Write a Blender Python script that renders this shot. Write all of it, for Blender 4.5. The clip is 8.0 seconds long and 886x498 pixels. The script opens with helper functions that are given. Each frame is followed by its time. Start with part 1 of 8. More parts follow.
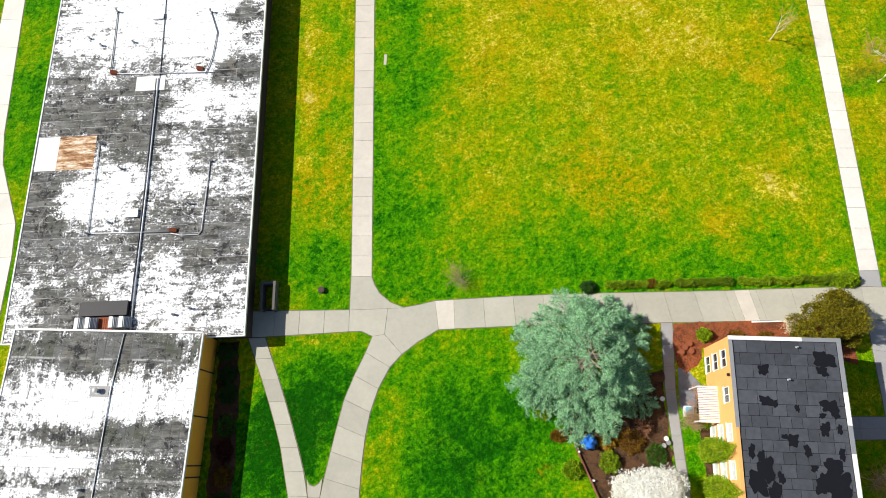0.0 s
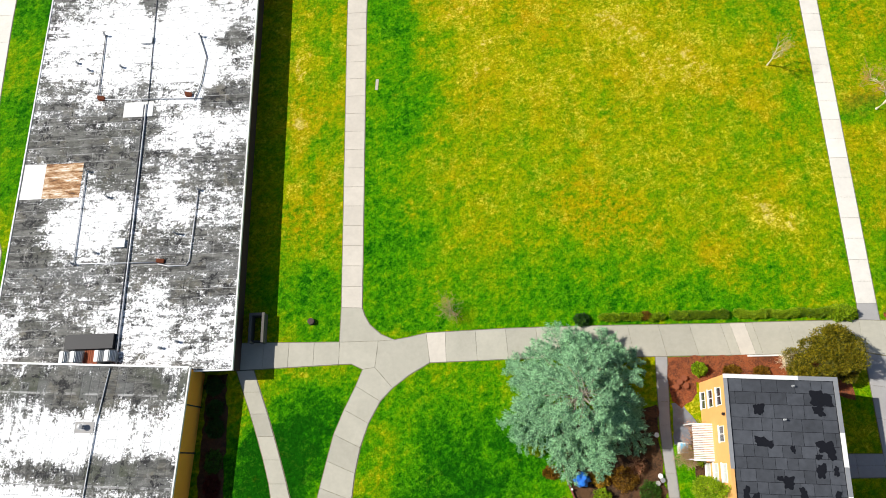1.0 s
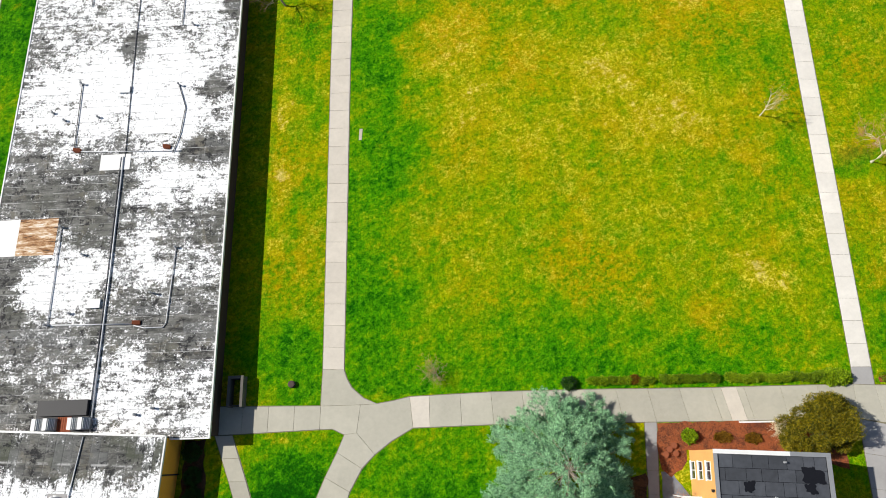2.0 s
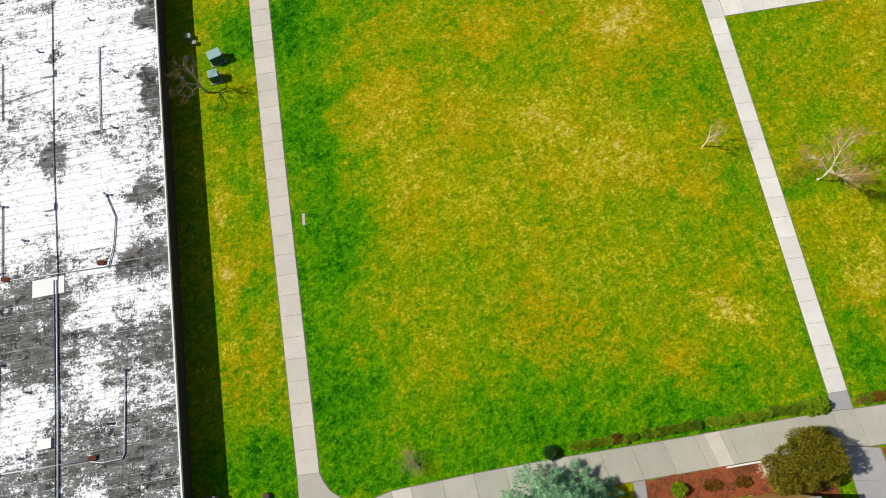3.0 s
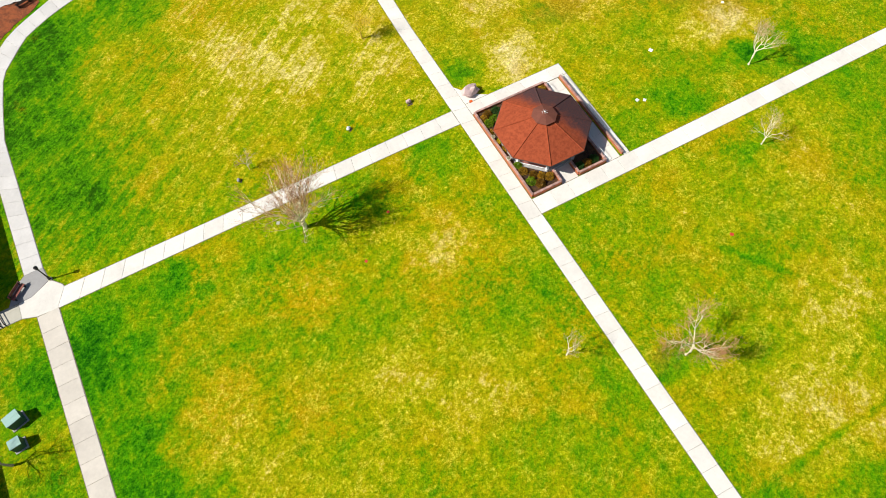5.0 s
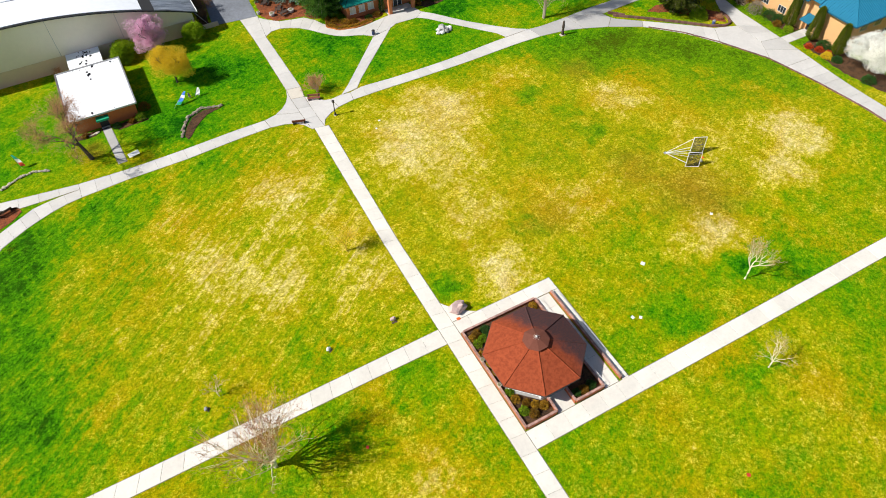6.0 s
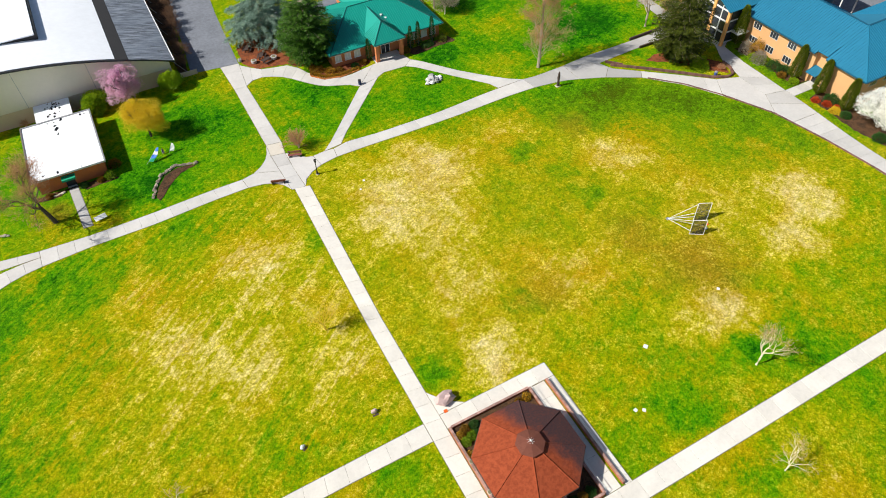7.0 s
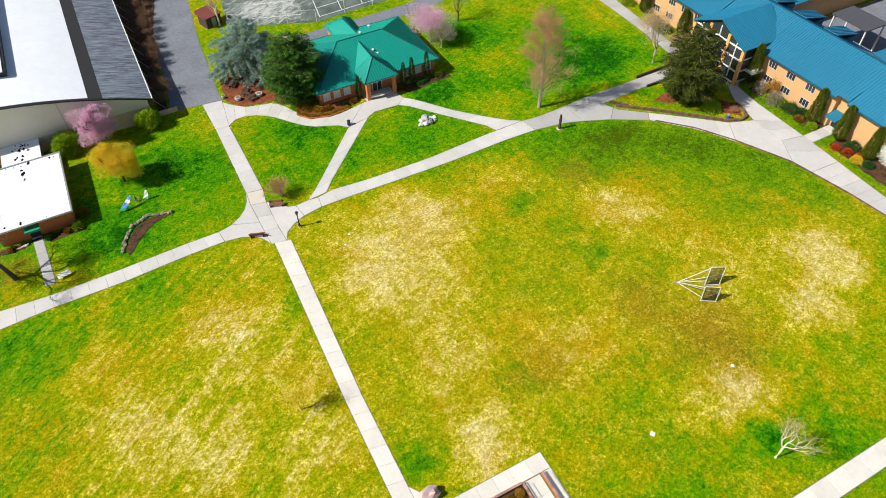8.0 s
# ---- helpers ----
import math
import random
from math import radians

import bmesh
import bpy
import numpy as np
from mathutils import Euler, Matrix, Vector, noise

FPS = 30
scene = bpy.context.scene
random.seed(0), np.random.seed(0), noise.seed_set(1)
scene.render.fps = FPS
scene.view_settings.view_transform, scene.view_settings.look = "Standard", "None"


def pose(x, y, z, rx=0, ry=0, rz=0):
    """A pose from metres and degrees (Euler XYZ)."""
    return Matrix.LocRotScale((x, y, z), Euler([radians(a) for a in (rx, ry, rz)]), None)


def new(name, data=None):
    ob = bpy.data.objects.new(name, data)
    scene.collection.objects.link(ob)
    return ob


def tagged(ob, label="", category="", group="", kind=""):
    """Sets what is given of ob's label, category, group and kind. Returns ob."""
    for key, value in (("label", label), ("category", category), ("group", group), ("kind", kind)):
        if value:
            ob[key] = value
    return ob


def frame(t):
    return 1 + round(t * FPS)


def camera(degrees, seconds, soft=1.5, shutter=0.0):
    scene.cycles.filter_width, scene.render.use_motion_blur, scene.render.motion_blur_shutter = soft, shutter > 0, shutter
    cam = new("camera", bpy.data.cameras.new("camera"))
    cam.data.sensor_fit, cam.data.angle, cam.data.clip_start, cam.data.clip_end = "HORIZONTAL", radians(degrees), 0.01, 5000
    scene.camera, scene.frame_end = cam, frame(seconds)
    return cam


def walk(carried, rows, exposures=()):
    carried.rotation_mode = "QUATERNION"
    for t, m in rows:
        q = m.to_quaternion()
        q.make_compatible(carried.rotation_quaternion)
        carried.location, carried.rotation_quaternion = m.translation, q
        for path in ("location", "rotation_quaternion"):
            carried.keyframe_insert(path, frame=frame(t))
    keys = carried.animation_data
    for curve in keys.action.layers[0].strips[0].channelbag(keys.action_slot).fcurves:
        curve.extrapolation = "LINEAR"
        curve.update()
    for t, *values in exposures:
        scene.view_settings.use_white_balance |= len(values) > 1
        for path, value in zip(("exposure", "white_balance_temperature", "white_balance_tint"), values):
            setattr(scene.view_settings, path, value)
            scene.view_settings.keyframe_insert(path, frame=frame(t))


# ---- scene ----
cam = camera(67.2, 8.0, soft=0.95)
# seconds, eye, and the turn in degrees
PATH = [
    (0.0, 0.604, -0.337, 72.699, 17.643, 3.222, 0.114),
    (0.5, 0.909, 1.048, 72.657, 17.615, 3.200, 0.154),
    (1.0, 1.470, 3.344, 72.634, 17.611, 3.159, 0.125),
    (1.5, 2.211, 6.474, 72.645, 17.526, 3.103, 0.058),
    (2.5, 3.960, 14.420, 72.790, 17.560, 3.030, 0.000),
    (2.8, 4.579, 16.884, 72.822, 17.593, 2.999, -1.219),
    (3.0, 5.069, 18.529, 72.838, 17.472, 2.944, -8.486),
    (3.1, 5.340, 19.336, 72.843, 17.152, 2.769, -12.454),
    (3.3, 5.954, 20.912, 72.839, 17.025, 2.430, -23.124),
    (3.5, 6.674, 22.424, 72.819, 16.775, 2.162, -27.396),
    (4.0, 9.019, 25.979, 72.709, 16.803, 1.962, -27.929),
    (4.5, 12.005, 29.537, 72.591, 20.789, 1.790, -27.965),
    (5.0, 15.211, 33.507, 72.587, 27.509, 1.770, -28.035),
    (5.2, 16.468, 35.225, 72.623, 30.252, 1.734, -28.100),
    (6.3, 22.962, 45.183, 72.955, 41.794, 1.306, -28.505),
    (6.5, 24.163, 46.991, 72.995, 41.680, 1.241, -28.537),
    (7.0, 27.348, 51.471, 73.012, 41.913, 1.082, -28.610),
    (7.5, 30.787, 55.920, 72.877, 42.182, 1.013, -28.599),
    (8.0, 34.433, 60.351, 72.563, 42.496, 1.018, -27.992),
]
walk(cam, [(t, pose(x, y, z, rx, ry, rz)) for t, x, y, z, rx, ry, rz in PATH], exposures=[(0.0, 0.08), (1.7, -0.02), (2.8, -0.30), (3.1, -0.30), (3.5, -0.22), (4.5, 0.1), (5.2, 0.1), (6.3, 0.05), (8.0, 0.0)])

# ---- sky and sun ----
SUN_UP = radians(44.0)
SUN_WAY = Vector((0.986 * math.cos(SUN_UP), -0.165 * math.cos(SUN_UP), -math.sin(SUN_UP)))
world = bpy.data.worlds.new("sky")
scene.world = world
world.use_nodes = True
sky = world.node_tree.nodes.new("ShaderNodeTexSky")
sky.sky_type = "NISHITA"
sky.sun_disc = False
sky.sun_elevation = SUN_UP
sky.sun_rotation = math.atan2(-SUN_WAY.x, -SUN_WAY.y)
world.node_tree.links.new(sky.outputs[0], world.node_tree.nodes["Background"].inputs[0])
world.node_tree.nodes["Background"].inputs[1].default_value = 0.075
sun = new("sun", bpy.data.lights.new("sun", "SUN"))
sun.data.energy, sun.data.angle, sun.data.color = 5.4, radians(0.53), (1.0, 0.955, 0.88)
sun.rotation_euler = SUN_WAY.to_track_quat("-Z", "Y").to_euler()


# ---- material tools ----
def feed(nt, sock, v):
    if isinstance(v, bpy.types.NodeSocket):
        nt.links.new(v, sock)
    elif isinstance(v, tuple) and len(v) == 3 and sock.type == "RGBA":
        sock.default_value = (*v, 1)
    else:
        sock.default_value = v


def place(nt):
    return nt.nodes.new("ShaderNodeNewGeometry").outputs["Position"]


def local(nt):
    return nt.nodes.new("ShaderNodeTexCoord").outputs["Object"]


def stretch(nt, vec, x, y, z, turn=0.0):
    """Scales along axes that are turned about z by so many degrees."""
    n = nt.nodes.new("ShaderNodeMapping")
    n.vector_type = "TEXTURE"
    feed(nt, n.inputs[0], vec)
    n.inputs["Scale"].default_value = (1.0 / x, 1.0 / y, 1.0 / z)
    n.inputs["Rotation"].default_value = (0, 0, radians(turn))
    return n.outputs[0]


def speckle(nt, vec, scale, detail=4.0, rough=0.6, warp=0.0):
    n = nt.nodes.new("ShaderNodeTexNoise")
    feed(nt, n.inputs["Vector"], vec)
    n.inputs["Scale"].default_value, n.inputs["Detail"].default_value = scale, detail
    n.inputs["Roughness"].default_value, n.inputs["Distortion"].default_value = rough, warp
    return n.outputs["Fac"]


def calc(nt, op, a, b=0.0, clamp=False):
    n = nt.nodes.new("ShaderNodeMath")
    n.operation, n.use_clamp = op, clamp
    feed(nt, n.inputs[0], a)
    feed(nt, n.inputs[1], b)
    return n.outputs[0]


def step(nt, v, a, b, lo=0.0, hi=1.0):
    n = nt.nodes.new("ShaderNodeMapRange")
    n.interpolation_type = "SMOOTHSTEP"
    feed(nt, n.inputs[0], v)
    for i, k in enumerate((a, b, lo, hi)):
        n.inputs[i + 1].default_value = k
    return n.outputs[0]


def ramp(nt, v, stops):
    n = nt.nodes.new("ShaderNodeValToRGB")
    feed(nt, n.inputs[0], v)
    el = n.color_ramp.elements
    el[0].position, el[0].color = stops[0][0], (*stops[0][1], 1)
    el[1].position, el[1].color = stops[-1][0], (*stops[-1][1], 1)
    for p, c in stops[1:-1]:
        el.new(p).color = (*c, 1)
    return n.outputs[0]


def blend(nt, fac, a, b, how="MIX"):
    n = nt.nodes.new("ShaderNodeMix")
    n.data_type, n.blend_type = "RGBA", how
    feed(nt, n.inputs[0], fac)
    feed(nt, n.inputs[6], a)
    feed(nt, n.inputs[7], b)
    return n.outputs[2]


def axes(nt, vec):
    n = nt.nodes.new("ShaderNodeSeparateXYZ")
    feed(nt, n.inputs[0], vec)
    return n.outputs


def chance(nt):
    return nt.nodes.new("ShaderNodeObjectInfo").outputs["Random"]


def island(nt):
    return nt.nodes.new("ShaderNodeNewGeometry").outputs["Random Per Island"]


def near(nt, pos, x, y, r, amount, core=0.15):
    """A soft round spot of radius r about (x, y) on the ground."""
    n = nt.nodes.new("ShaderNodeVectorMath")
    n.operation = "DISTANCE"
    feed(nt, n.inputs[0], pos)
    n.inputs[1].default_value = (x, y, 0)
    return step(nt, n.outputs["Value"], r, r * core, 0.0, amount)


def material(name, rough=0.8, metal=0.0, gloss=0.4):
    m = bpy.data.materials.new(name)
    m.use_nodes = True
    nt = m.node_tree
    b = nt.nodes["Principled BSDF"]
    b.inputs["Roughness"].default_value, b.inputs["Metallic"].default_value = rough, metal
    b.inputs["Specular IOR Level"].default_value = gloss
    return m, nt, b


def relief(nt, b, height, strength=0.4, distance=0.02):
    n = nt.nodes.new("ShaderNodeBump")
    n.inputs["Strength"].default_value, n.inputs["Distance"].default_value = strength, distance
    feed(nt, n.inputs["Height"], height)
    nt.links.new(n.outputs[0], b.inputs["Normal"])


def plain(name, color, rough=0.7, metal=0.0, spread=0.25, grain=6.0, gloss=0.4, pieces=0.0, bump=0.2):
    """A surface of one colour with blotches, grain, and a tone of its own for each piece."""
    m, nt, b = material(name, rough, metal, gloss)
    p = place(nt)
    n1, n2 = speckle(nt, p, grain * 0.12, 4), speckle(nt, p, grain, 5)
    tone = calc(nt, "ADD", calc(nt, "MULTIPLY", n1, spread), calc(nt, "MULTIPLY", n2, spread))
    tone = calc(nt, "ADD", tone, 1.0 - spread)
    if pieces:
        tone = calc(nt, "MULTIPLY", tone, step(nt, chance(nt), 0, 1, 1 - pieces, 1 + pieces))
    c = blend(nt, 1.0, color, (1, 1, 1), "MULTIPLY")
    n = nt.nodes.new("ShaderNodeVectorMath")
    n.operation = "SCALE"
    feed(nt, n.inputs[0], c)
    feed(nt, n.inputs["Scale"], tone)
    feed(nt, b.inputs["Base Color"], n.outputs[0])
    if bump:
        relief(nt, b, n2, bump, 0.01)
    return m


def leafy(name, dark, light, through_light=0.25, rough=0.55, clump=0.8):
    """Leaves: a tone for each leaf, broader tones over the crown, some light coming through."""
    m, nt, b = material(name, rough, 0.0, 0.3)
    p = place(nt)
    v = calc(nt, "ADD", calc(nt, "MULTIPLY", island(nt), 0.55), calc(nt, "MULTIPLY", speckle(nt, p, clump, 3), 0.55))
    c = blend(nt, step(nt, v, 0.15, 0.95), dark, light)
    feed(nt, b.inputs["Base Color"], c)
    t = nt.nodes.new("ShaderNodeBsdfTranslucent")
    feed(nt, t.inputs[0], c)
    mix = nt.nodes.new("ShaderNodeMixShader")
    mix.inputs[0].default_value = through_light
    nt.links.new(b.outputs[0], mix.inputs[1])
    nt.links.new(t.outputs[0], mix.inputs[2])
    nt.links.new(mix.outputs[0], nt.nodes["Material Output"].inputs[0])
    return m


# ---- grass ----
# places on the lawns: x, y, radius, and how much drier (or greener) than the rest
DRY_SOUTH = (
    (34.5, 30.3, 3.2, 0.27), (28.0, 24.0, 5.0, 0.08), (50.0, 31.4, 4.5, 0.30), (64.7, 38.6, 6.0, 0.12), (68.5, 40.5, 7.0, 0.20), (57.0, 32.0, 7.0, 0.16), (60.0, 31.0, 8.0, 0.12), (53.0, 25.5, 5.0, 0.22), (62.0, 26.5, 5.0, 0.18), (73.0, 38.5, 6.0, 0.22), (31.2, 68.8, 6.0, 0.24), (24.5, 74.3, 4.5, 0.22),
    (0.0, 61.5, 7.0, 0.18), (12.0, 46.0, 14.0, 0.08), (26.0, 50.0, 8.0, 0.12), (17.9, 57.3, 6.0, 0.14), (10.1, 58.6, 5.0, 0.12), (2.6, 52.6, 6.0, 0.14), (70.0, 58.0, 20.0, 0.10), (-20.3, 42.0, 2.6, 0.26),
    (-20.4, 52.0, 2.4, 0.20), (-20.0, 33.0, 2.4, 0.20), (33.0, 66.0, 8.0, 0.12), (14.1, 71.0, 6.0, 0.16),
)
DRY_NORTH = (
    (23, 104, 11, 0.16), (32, 120, 9, 0.22), (18, 114, 7, 0.16), (36.5, 99.5, 7, 0.20), (25, 108, 10, 0.12), (38, 110, 6, 0.18), (16.5, 124, 5, 0.12), (64, 131, 6, 0.30), (67, 124, 8, 0.28), (56, 124.5, 8, 0.26),
    (58.8, 115, 9, 0.24), (50.6, 117.7, 6, 0.22), (56, 91.4, 6, 0.34), (51.5, 89.6, 5, 0.24), (57.2, 103.4, 8, 0.22), (113, 91.7, 8, 0.42), (103.6, 86.3, 7, 0.26), (86.4, 80.6, 6, 0.38),
    (79.8, 82.0, 6, 0.26), (92.7, 113.7, 8, 0.22), (81.6, 129, 6, 0.16), (100, 96, 12, 0.14), (98, 158, 8, 0.14), (70, 98, 9, 0.14),
)
# greener grass; the south-west spots also carry cloud shade as a deeper green
LUSH_SHADE_SOUTH = (
    (-8.5, 27.0, 8.0, -0.05), (-9.0, 45.0, 6.0, -0.08), (-9.5, 56.0, 5.0, -0.08), (-10.0, 64.5, 6.0, -0.08), (-10.2, 75.3, 7.0, -0.12), (-5.1, 44.6, 5.0, -0.10), (-5.1, 27.6, 9.0, -0.08), (10.5, 20.9, 10.0, -0.14),
    (28.8, 20.0, 8.0, -0.10), (0.4, 79.1, 5.0, -0.34), (-4.0, 12.0, 12.0, -0.15), (2.0, 0.0, 14.0, -0.32), (-17.0, 6.0, 9.0, -0.48), (25.3, 79.6, 6.0, -0.12), (14.0, 74.5, 6.0, -0.20), (36.7, 81.6, 5.0, -0.20), (60.0, 71.0, 5.0, -0.16), (45.0, 25.0, 5.0, -0.16),
    (-18.0, 20.0, 8.0, -0.26), (-16.6, 40.0, 3.0, -0.16), (-16.8, 52.0, 3.0, -0.16), (-17.2, 62.0, 4.0, -0.20), (-17.5, 75.0, 6.0, -0.26), (-22.0, 2.0, 7.0, -0.50), (-22.0, -7.0, 8.0, -0.40), (-4.0, -4.0, 10.0, -0.20), (47.3, 42.8, 3.5, -0.30), (65.4, 49.9, 5.0, -0.12), (73.5, 62.7, 3.6, -0.26), (-56, 62, 12, -0.34), (-54, 42, 12, -0.34), (-57, 80, 12, -0.3), (-52.5, 22, 9, -0.3), (22.4, 1.0, 6.0, -0.3),
)
LUSH_NORTH = (
    (-10, 101, 9, -0.12), (-10.4, 116.7, 10, -0.20), (6.8, 128, 8, -0.26), (10.7, 133, 7, -0.24), (7.6, 116, 6, -0.14), (-4, 127, 8, -0.26), (-6, 96, 8, -0.08), (-6, 110, 16, -0.12), (24, 133.5, 6, -0.16), (1, 133, 8, -0.18),
    (26.5, 91.3, 4, -0.16), (45.8, 92.6, 4, -0.28), (71, 72.8, 5, -0.24), (80.2, 123, 4.5, -0.40), (82, 115, 3.5, -0.24), (82.7, 108.5, 4, -0.28), (62.2, 97.7, 4, -0.16), (84, 73.8, 3.4, -0.26), (91.3, 70.6, 6, -0.16), (41.5, 121, 4, -0.16), (30, 152, 18, -0.24), (8, 158, 16, -0.18), (54, 151, 12, -0.2),
    (76, 147, 12, -0.22), (-8, 152, 14, -0.2), (56, 158, 8, -0.2), (74, 134, 8, -0.10),
)
LUSH_EAST = (
    (112, 150, 12, -0.26), (96.5, 131, 12, -0.26), (86, 134, 9, -0.20), (118, 112, 12, -0.26), (100, 126, 14, -0.14), (140, 110, 12, -0.25), (106, 127, 9, -0.20),
    (104, 146, 12, -0.12), (88, 158, 9, -0.15), (108, 108, 10, -0.14), (104, 160, 18, -0.14), (96, 152, 10, -0.14), (113, 121, 9, -0.34), (120, 110, 7, -0.2), (104, 129, 7, -0.14),
    (122, 102, 6, -0.2), (82, 157, 6, -0.3), (119, 131, 8, -0.30), (135, 117, 9, -0.40), (135, 128, 8, -0.35), (134, 99, 9, -0.36), (22, 146, 8, -0.24), (34, 160, 9, -0.16), (64, 146, 7, -0.18), (100, 170, 10, -0.16), (116, 165, 9, -0.16), (120, 152, 12, -0.26), (94, 173, 9, -0.2),
)
# warm, orange-brown thatch
WARM = ((14.1, 71.0, 7.0, 0.55), (0.2, 62.0, 6.0, 0.55), (10.6, 57.2, 5.0, 0.45), (32.0, 65.8, 9.0, 0.55), (16.0, 31.0, 5.0, 0.35), (41.0, 52.0, 6.0, 0.40), (47.0, 46.0, 4.0, 0.45), (16.6, 123.6, 6.0, 0.55), (99.0, 119.0, 5.0, 0.55),
        (71.5, 98.6, 5.0, 0.45), (66.8, 102.2, 5.0, 0.40), (75.2, 92.6, 6.0, 0.40), (17.0, 84.5, 5.0, 0.50), (-18.6, 45.0, 5.0, 0.40), (-20.5, 30.0, 4.0, 0.40))
SOIL = ((88.0, 88.0, 10.0, 0.6), (84.0, 98.0, 7.0, 0.4), (66.0, 96.0, 6.0, 0.35), (92.0, 124.0, 5.0, 0.4), (16.0, 84.0, 3.5, 0.5), (47.0, 44.5, 3.0, 0.4), (8.0, 146.0, 5.0, 0.6))

TRACKS = ((60.0, 52.6, 71.5, 37.2, 0.17), (48.5, 28.0, 66.0, 28.6, 0.24), (73.8, 86.0, 77.0, 112.0, 0.06), (-18.2, 20.0, -19.0, 62.0, 0.05), (66.0, 88.0, 70.0, 128.0, 0.06), (90.0, 96.0, 84.0, 130.0, 0.05), (-21.4, 20.0, -22.0, 60.0, 0.05))


def grass_material():
    m, nt, b = material("grass", 0.95, 0.0, 0.04)
    p = place(nt)
    # the spots' rims wander
    warp = nt.nodes.new("ShaderNodeTexNoise")
    feed(nt, warp.inputs["Vector"], p)
    warp.inputs["Scale"].default_value, warp.inputs["Detail"].default_value, warp.inputs["Roughness"].default_value = 0.16, 6.0, 0.7
    off = nt.nodes.new("ShaderNodeVectorMath")
    off.operation = "MULTIPLY_ADD"
    feed(nt, off.inputs[0], warp.outputs["Color"])
    off.inputs[1].default_value, off.inputs[2].default_value = (13, 13, 0), (-6.5, -6.5, 0)
    moved = nt.nodes.new("ShaderNodeVectorMath")
    moved.operation = "ADD"
    feed(nt, moved.inputs[0], p)
    feed(nt, moved.inputs[1], off.outputs[0])
    wp = moved.outputs[0]
    dry = calc(nt, "ADD", calc(nt, "MULTIPLY", speckle(nt, p, 0.06, 5, 0.6, 0.6), 0.54), calc(nt, "MULTIPLY", speckle(nt, p, 0.26, 5, 0.66, 0.5), 0.50))
    for cx, cy, r, amount in DRY_SOUTH + DRY_NORTH + LUSH_SHADE_SOUTH + LUSH_NORTH + LUSH_EAST:
        dry = calc(nt, "ADD", dry, near(nt, wp, cx, cy, r * 1.15, amount))
    # well-watered bands along the west and south sides of the large lawn
    px, py, _ = axes(nt, p)
    wx, wy, _ = axes(nt, wp)
    inside = calc(nt, "MULTIPLY", step(nt, py, 16.8, 17.2), step(nt, py, 84.0, 83.5))
    west = calc(nt, "MULTIPLY", calc(nt, "MULTIPLY", step(nt, wx, -1.0, -8.5), step(nt, px, -13.6, -13.4)), inside)
    south = calc(nt, "MULTIPLY", calc(nt, "MULTIPLY", step(nt, wy, 29.0, 20.0), step(nt, px, -13.6, -13.4)), inside)
    dry = calc(nt, "SUBTRACT", dry, calc(nt, "MAXIMUM", calc(nt, "MULTIPLY", west, 0.20), calc(nt, "MULTIPLY", south, 0.13)))
    # the northern lawns are drier
    dry = calc(nt, "ADD", dry, calc(nt, "MULTIPLY", calc(nt, "MULTIPLY", step(nt, py, 70.0, 100.0), step(nt, py, 140.0, 132.0)), 0.10))
    # mowing lines and tracks
    lanes = speckle(nt, stretch(nt, p, 0.8, 0.03, 1.0, 3), 1.0, 3, 0.6)
    lanes2 = speckle(nt, stretch(nt, p, 1.1, 0.05, 1.0, -62), 1.0, 3, 0.6)
    dry = calc(nt, "ADD", dry, calc(nt, "MULTIPLY", calc(nt, "SUBTRACT", calc(nt, "ADD", lanes, lanes2), 1.0), 0.26))
    # the north-west lawn was mown on a slant
    slant = speckle(nt, stretch(nt, wp, 0.42, 0.035, 1.0, -51), 1.0, 4, 0.62)
    slant2 = speckle(nt, stretch(nt, p, 1.5, 0.06, 1.0, -50), 1.0, 3, 0.6)
    plot = calc(nt, "MULTIPLY", calc(nt, "MULTIPLY", step(nt, px, 42.5, 40.5), step(nt, py, 84.0, 90.0)), step(nt, py, 139.0, 133.0))
    dry = calc(nt, "ADD", dry, calc(nt, "MULTIPLY", plot, calc(nt, "MULTIPLY", calc(nt, "SUBTRACT", calc(nt, "ADD", slant, slant2), 1.0), 0.62)))
    rim = calc(nt, "MULTIPLY", step(nt, wx, 3.0, -7.0), calc(nt, "MULTIPLY", step(nt, py, 84.0, 90.0), step(nt, py, 139.0, 133.0)))
    dry = calc(nt, "SUBTRACT", dry, calc(nt, "MULTIPLY", rim, 0.20))
    # greener lines where drains or tyre tracks run
    for ax, ay, bx, by, depth in TRACKS:
        ln = math.hypot(bx - ax, by - ay)
        ux, uy = (bx - ax) / ln, (by - ay) / ln
        across = calc(nt, "ADD", calc(nt, "ADD", calc(nt, "MULTIPLY", wx, -uy * 0.12), calc(nt, "MULTIPLY", px, -uy * 0.88)), calc(nt, "ADD", calc(nt, "MULTIPLY", wy, ux * 0.12), calc(nt, "MULTIPLY", py, ux * 0.88)))
        across = calc(nt, "ABSOLUTE", calc(nt, "SUBTRACT", across, ay * ux - ax * uy))
        along = calc(nt, "SUBTRACT", calc(nt, "ADD", calc(nt, "MULTIPLY", px, ux), calc(nt, "MULTIPLY", py, uy)), ax * ux + ay * uy)
        on = calc(nt, "MULTIPLY", step(nt, along, -1.5, 2.0), step(nt, along, ln + 1.5, ln - 2.0))
        dry = calc(nt, "SUBTRACT", dry, calc(nt, "MULTIPLY", calc(nt, "MULTIPLY", step(nt, across, 0.85, 0.1), on), depth))
    fine = speckle(nt, p, 1.35, 5, 0.68, 0.6)
    patchy = speckle(nt, p, 0.75, 5, 0.7, 0.8)
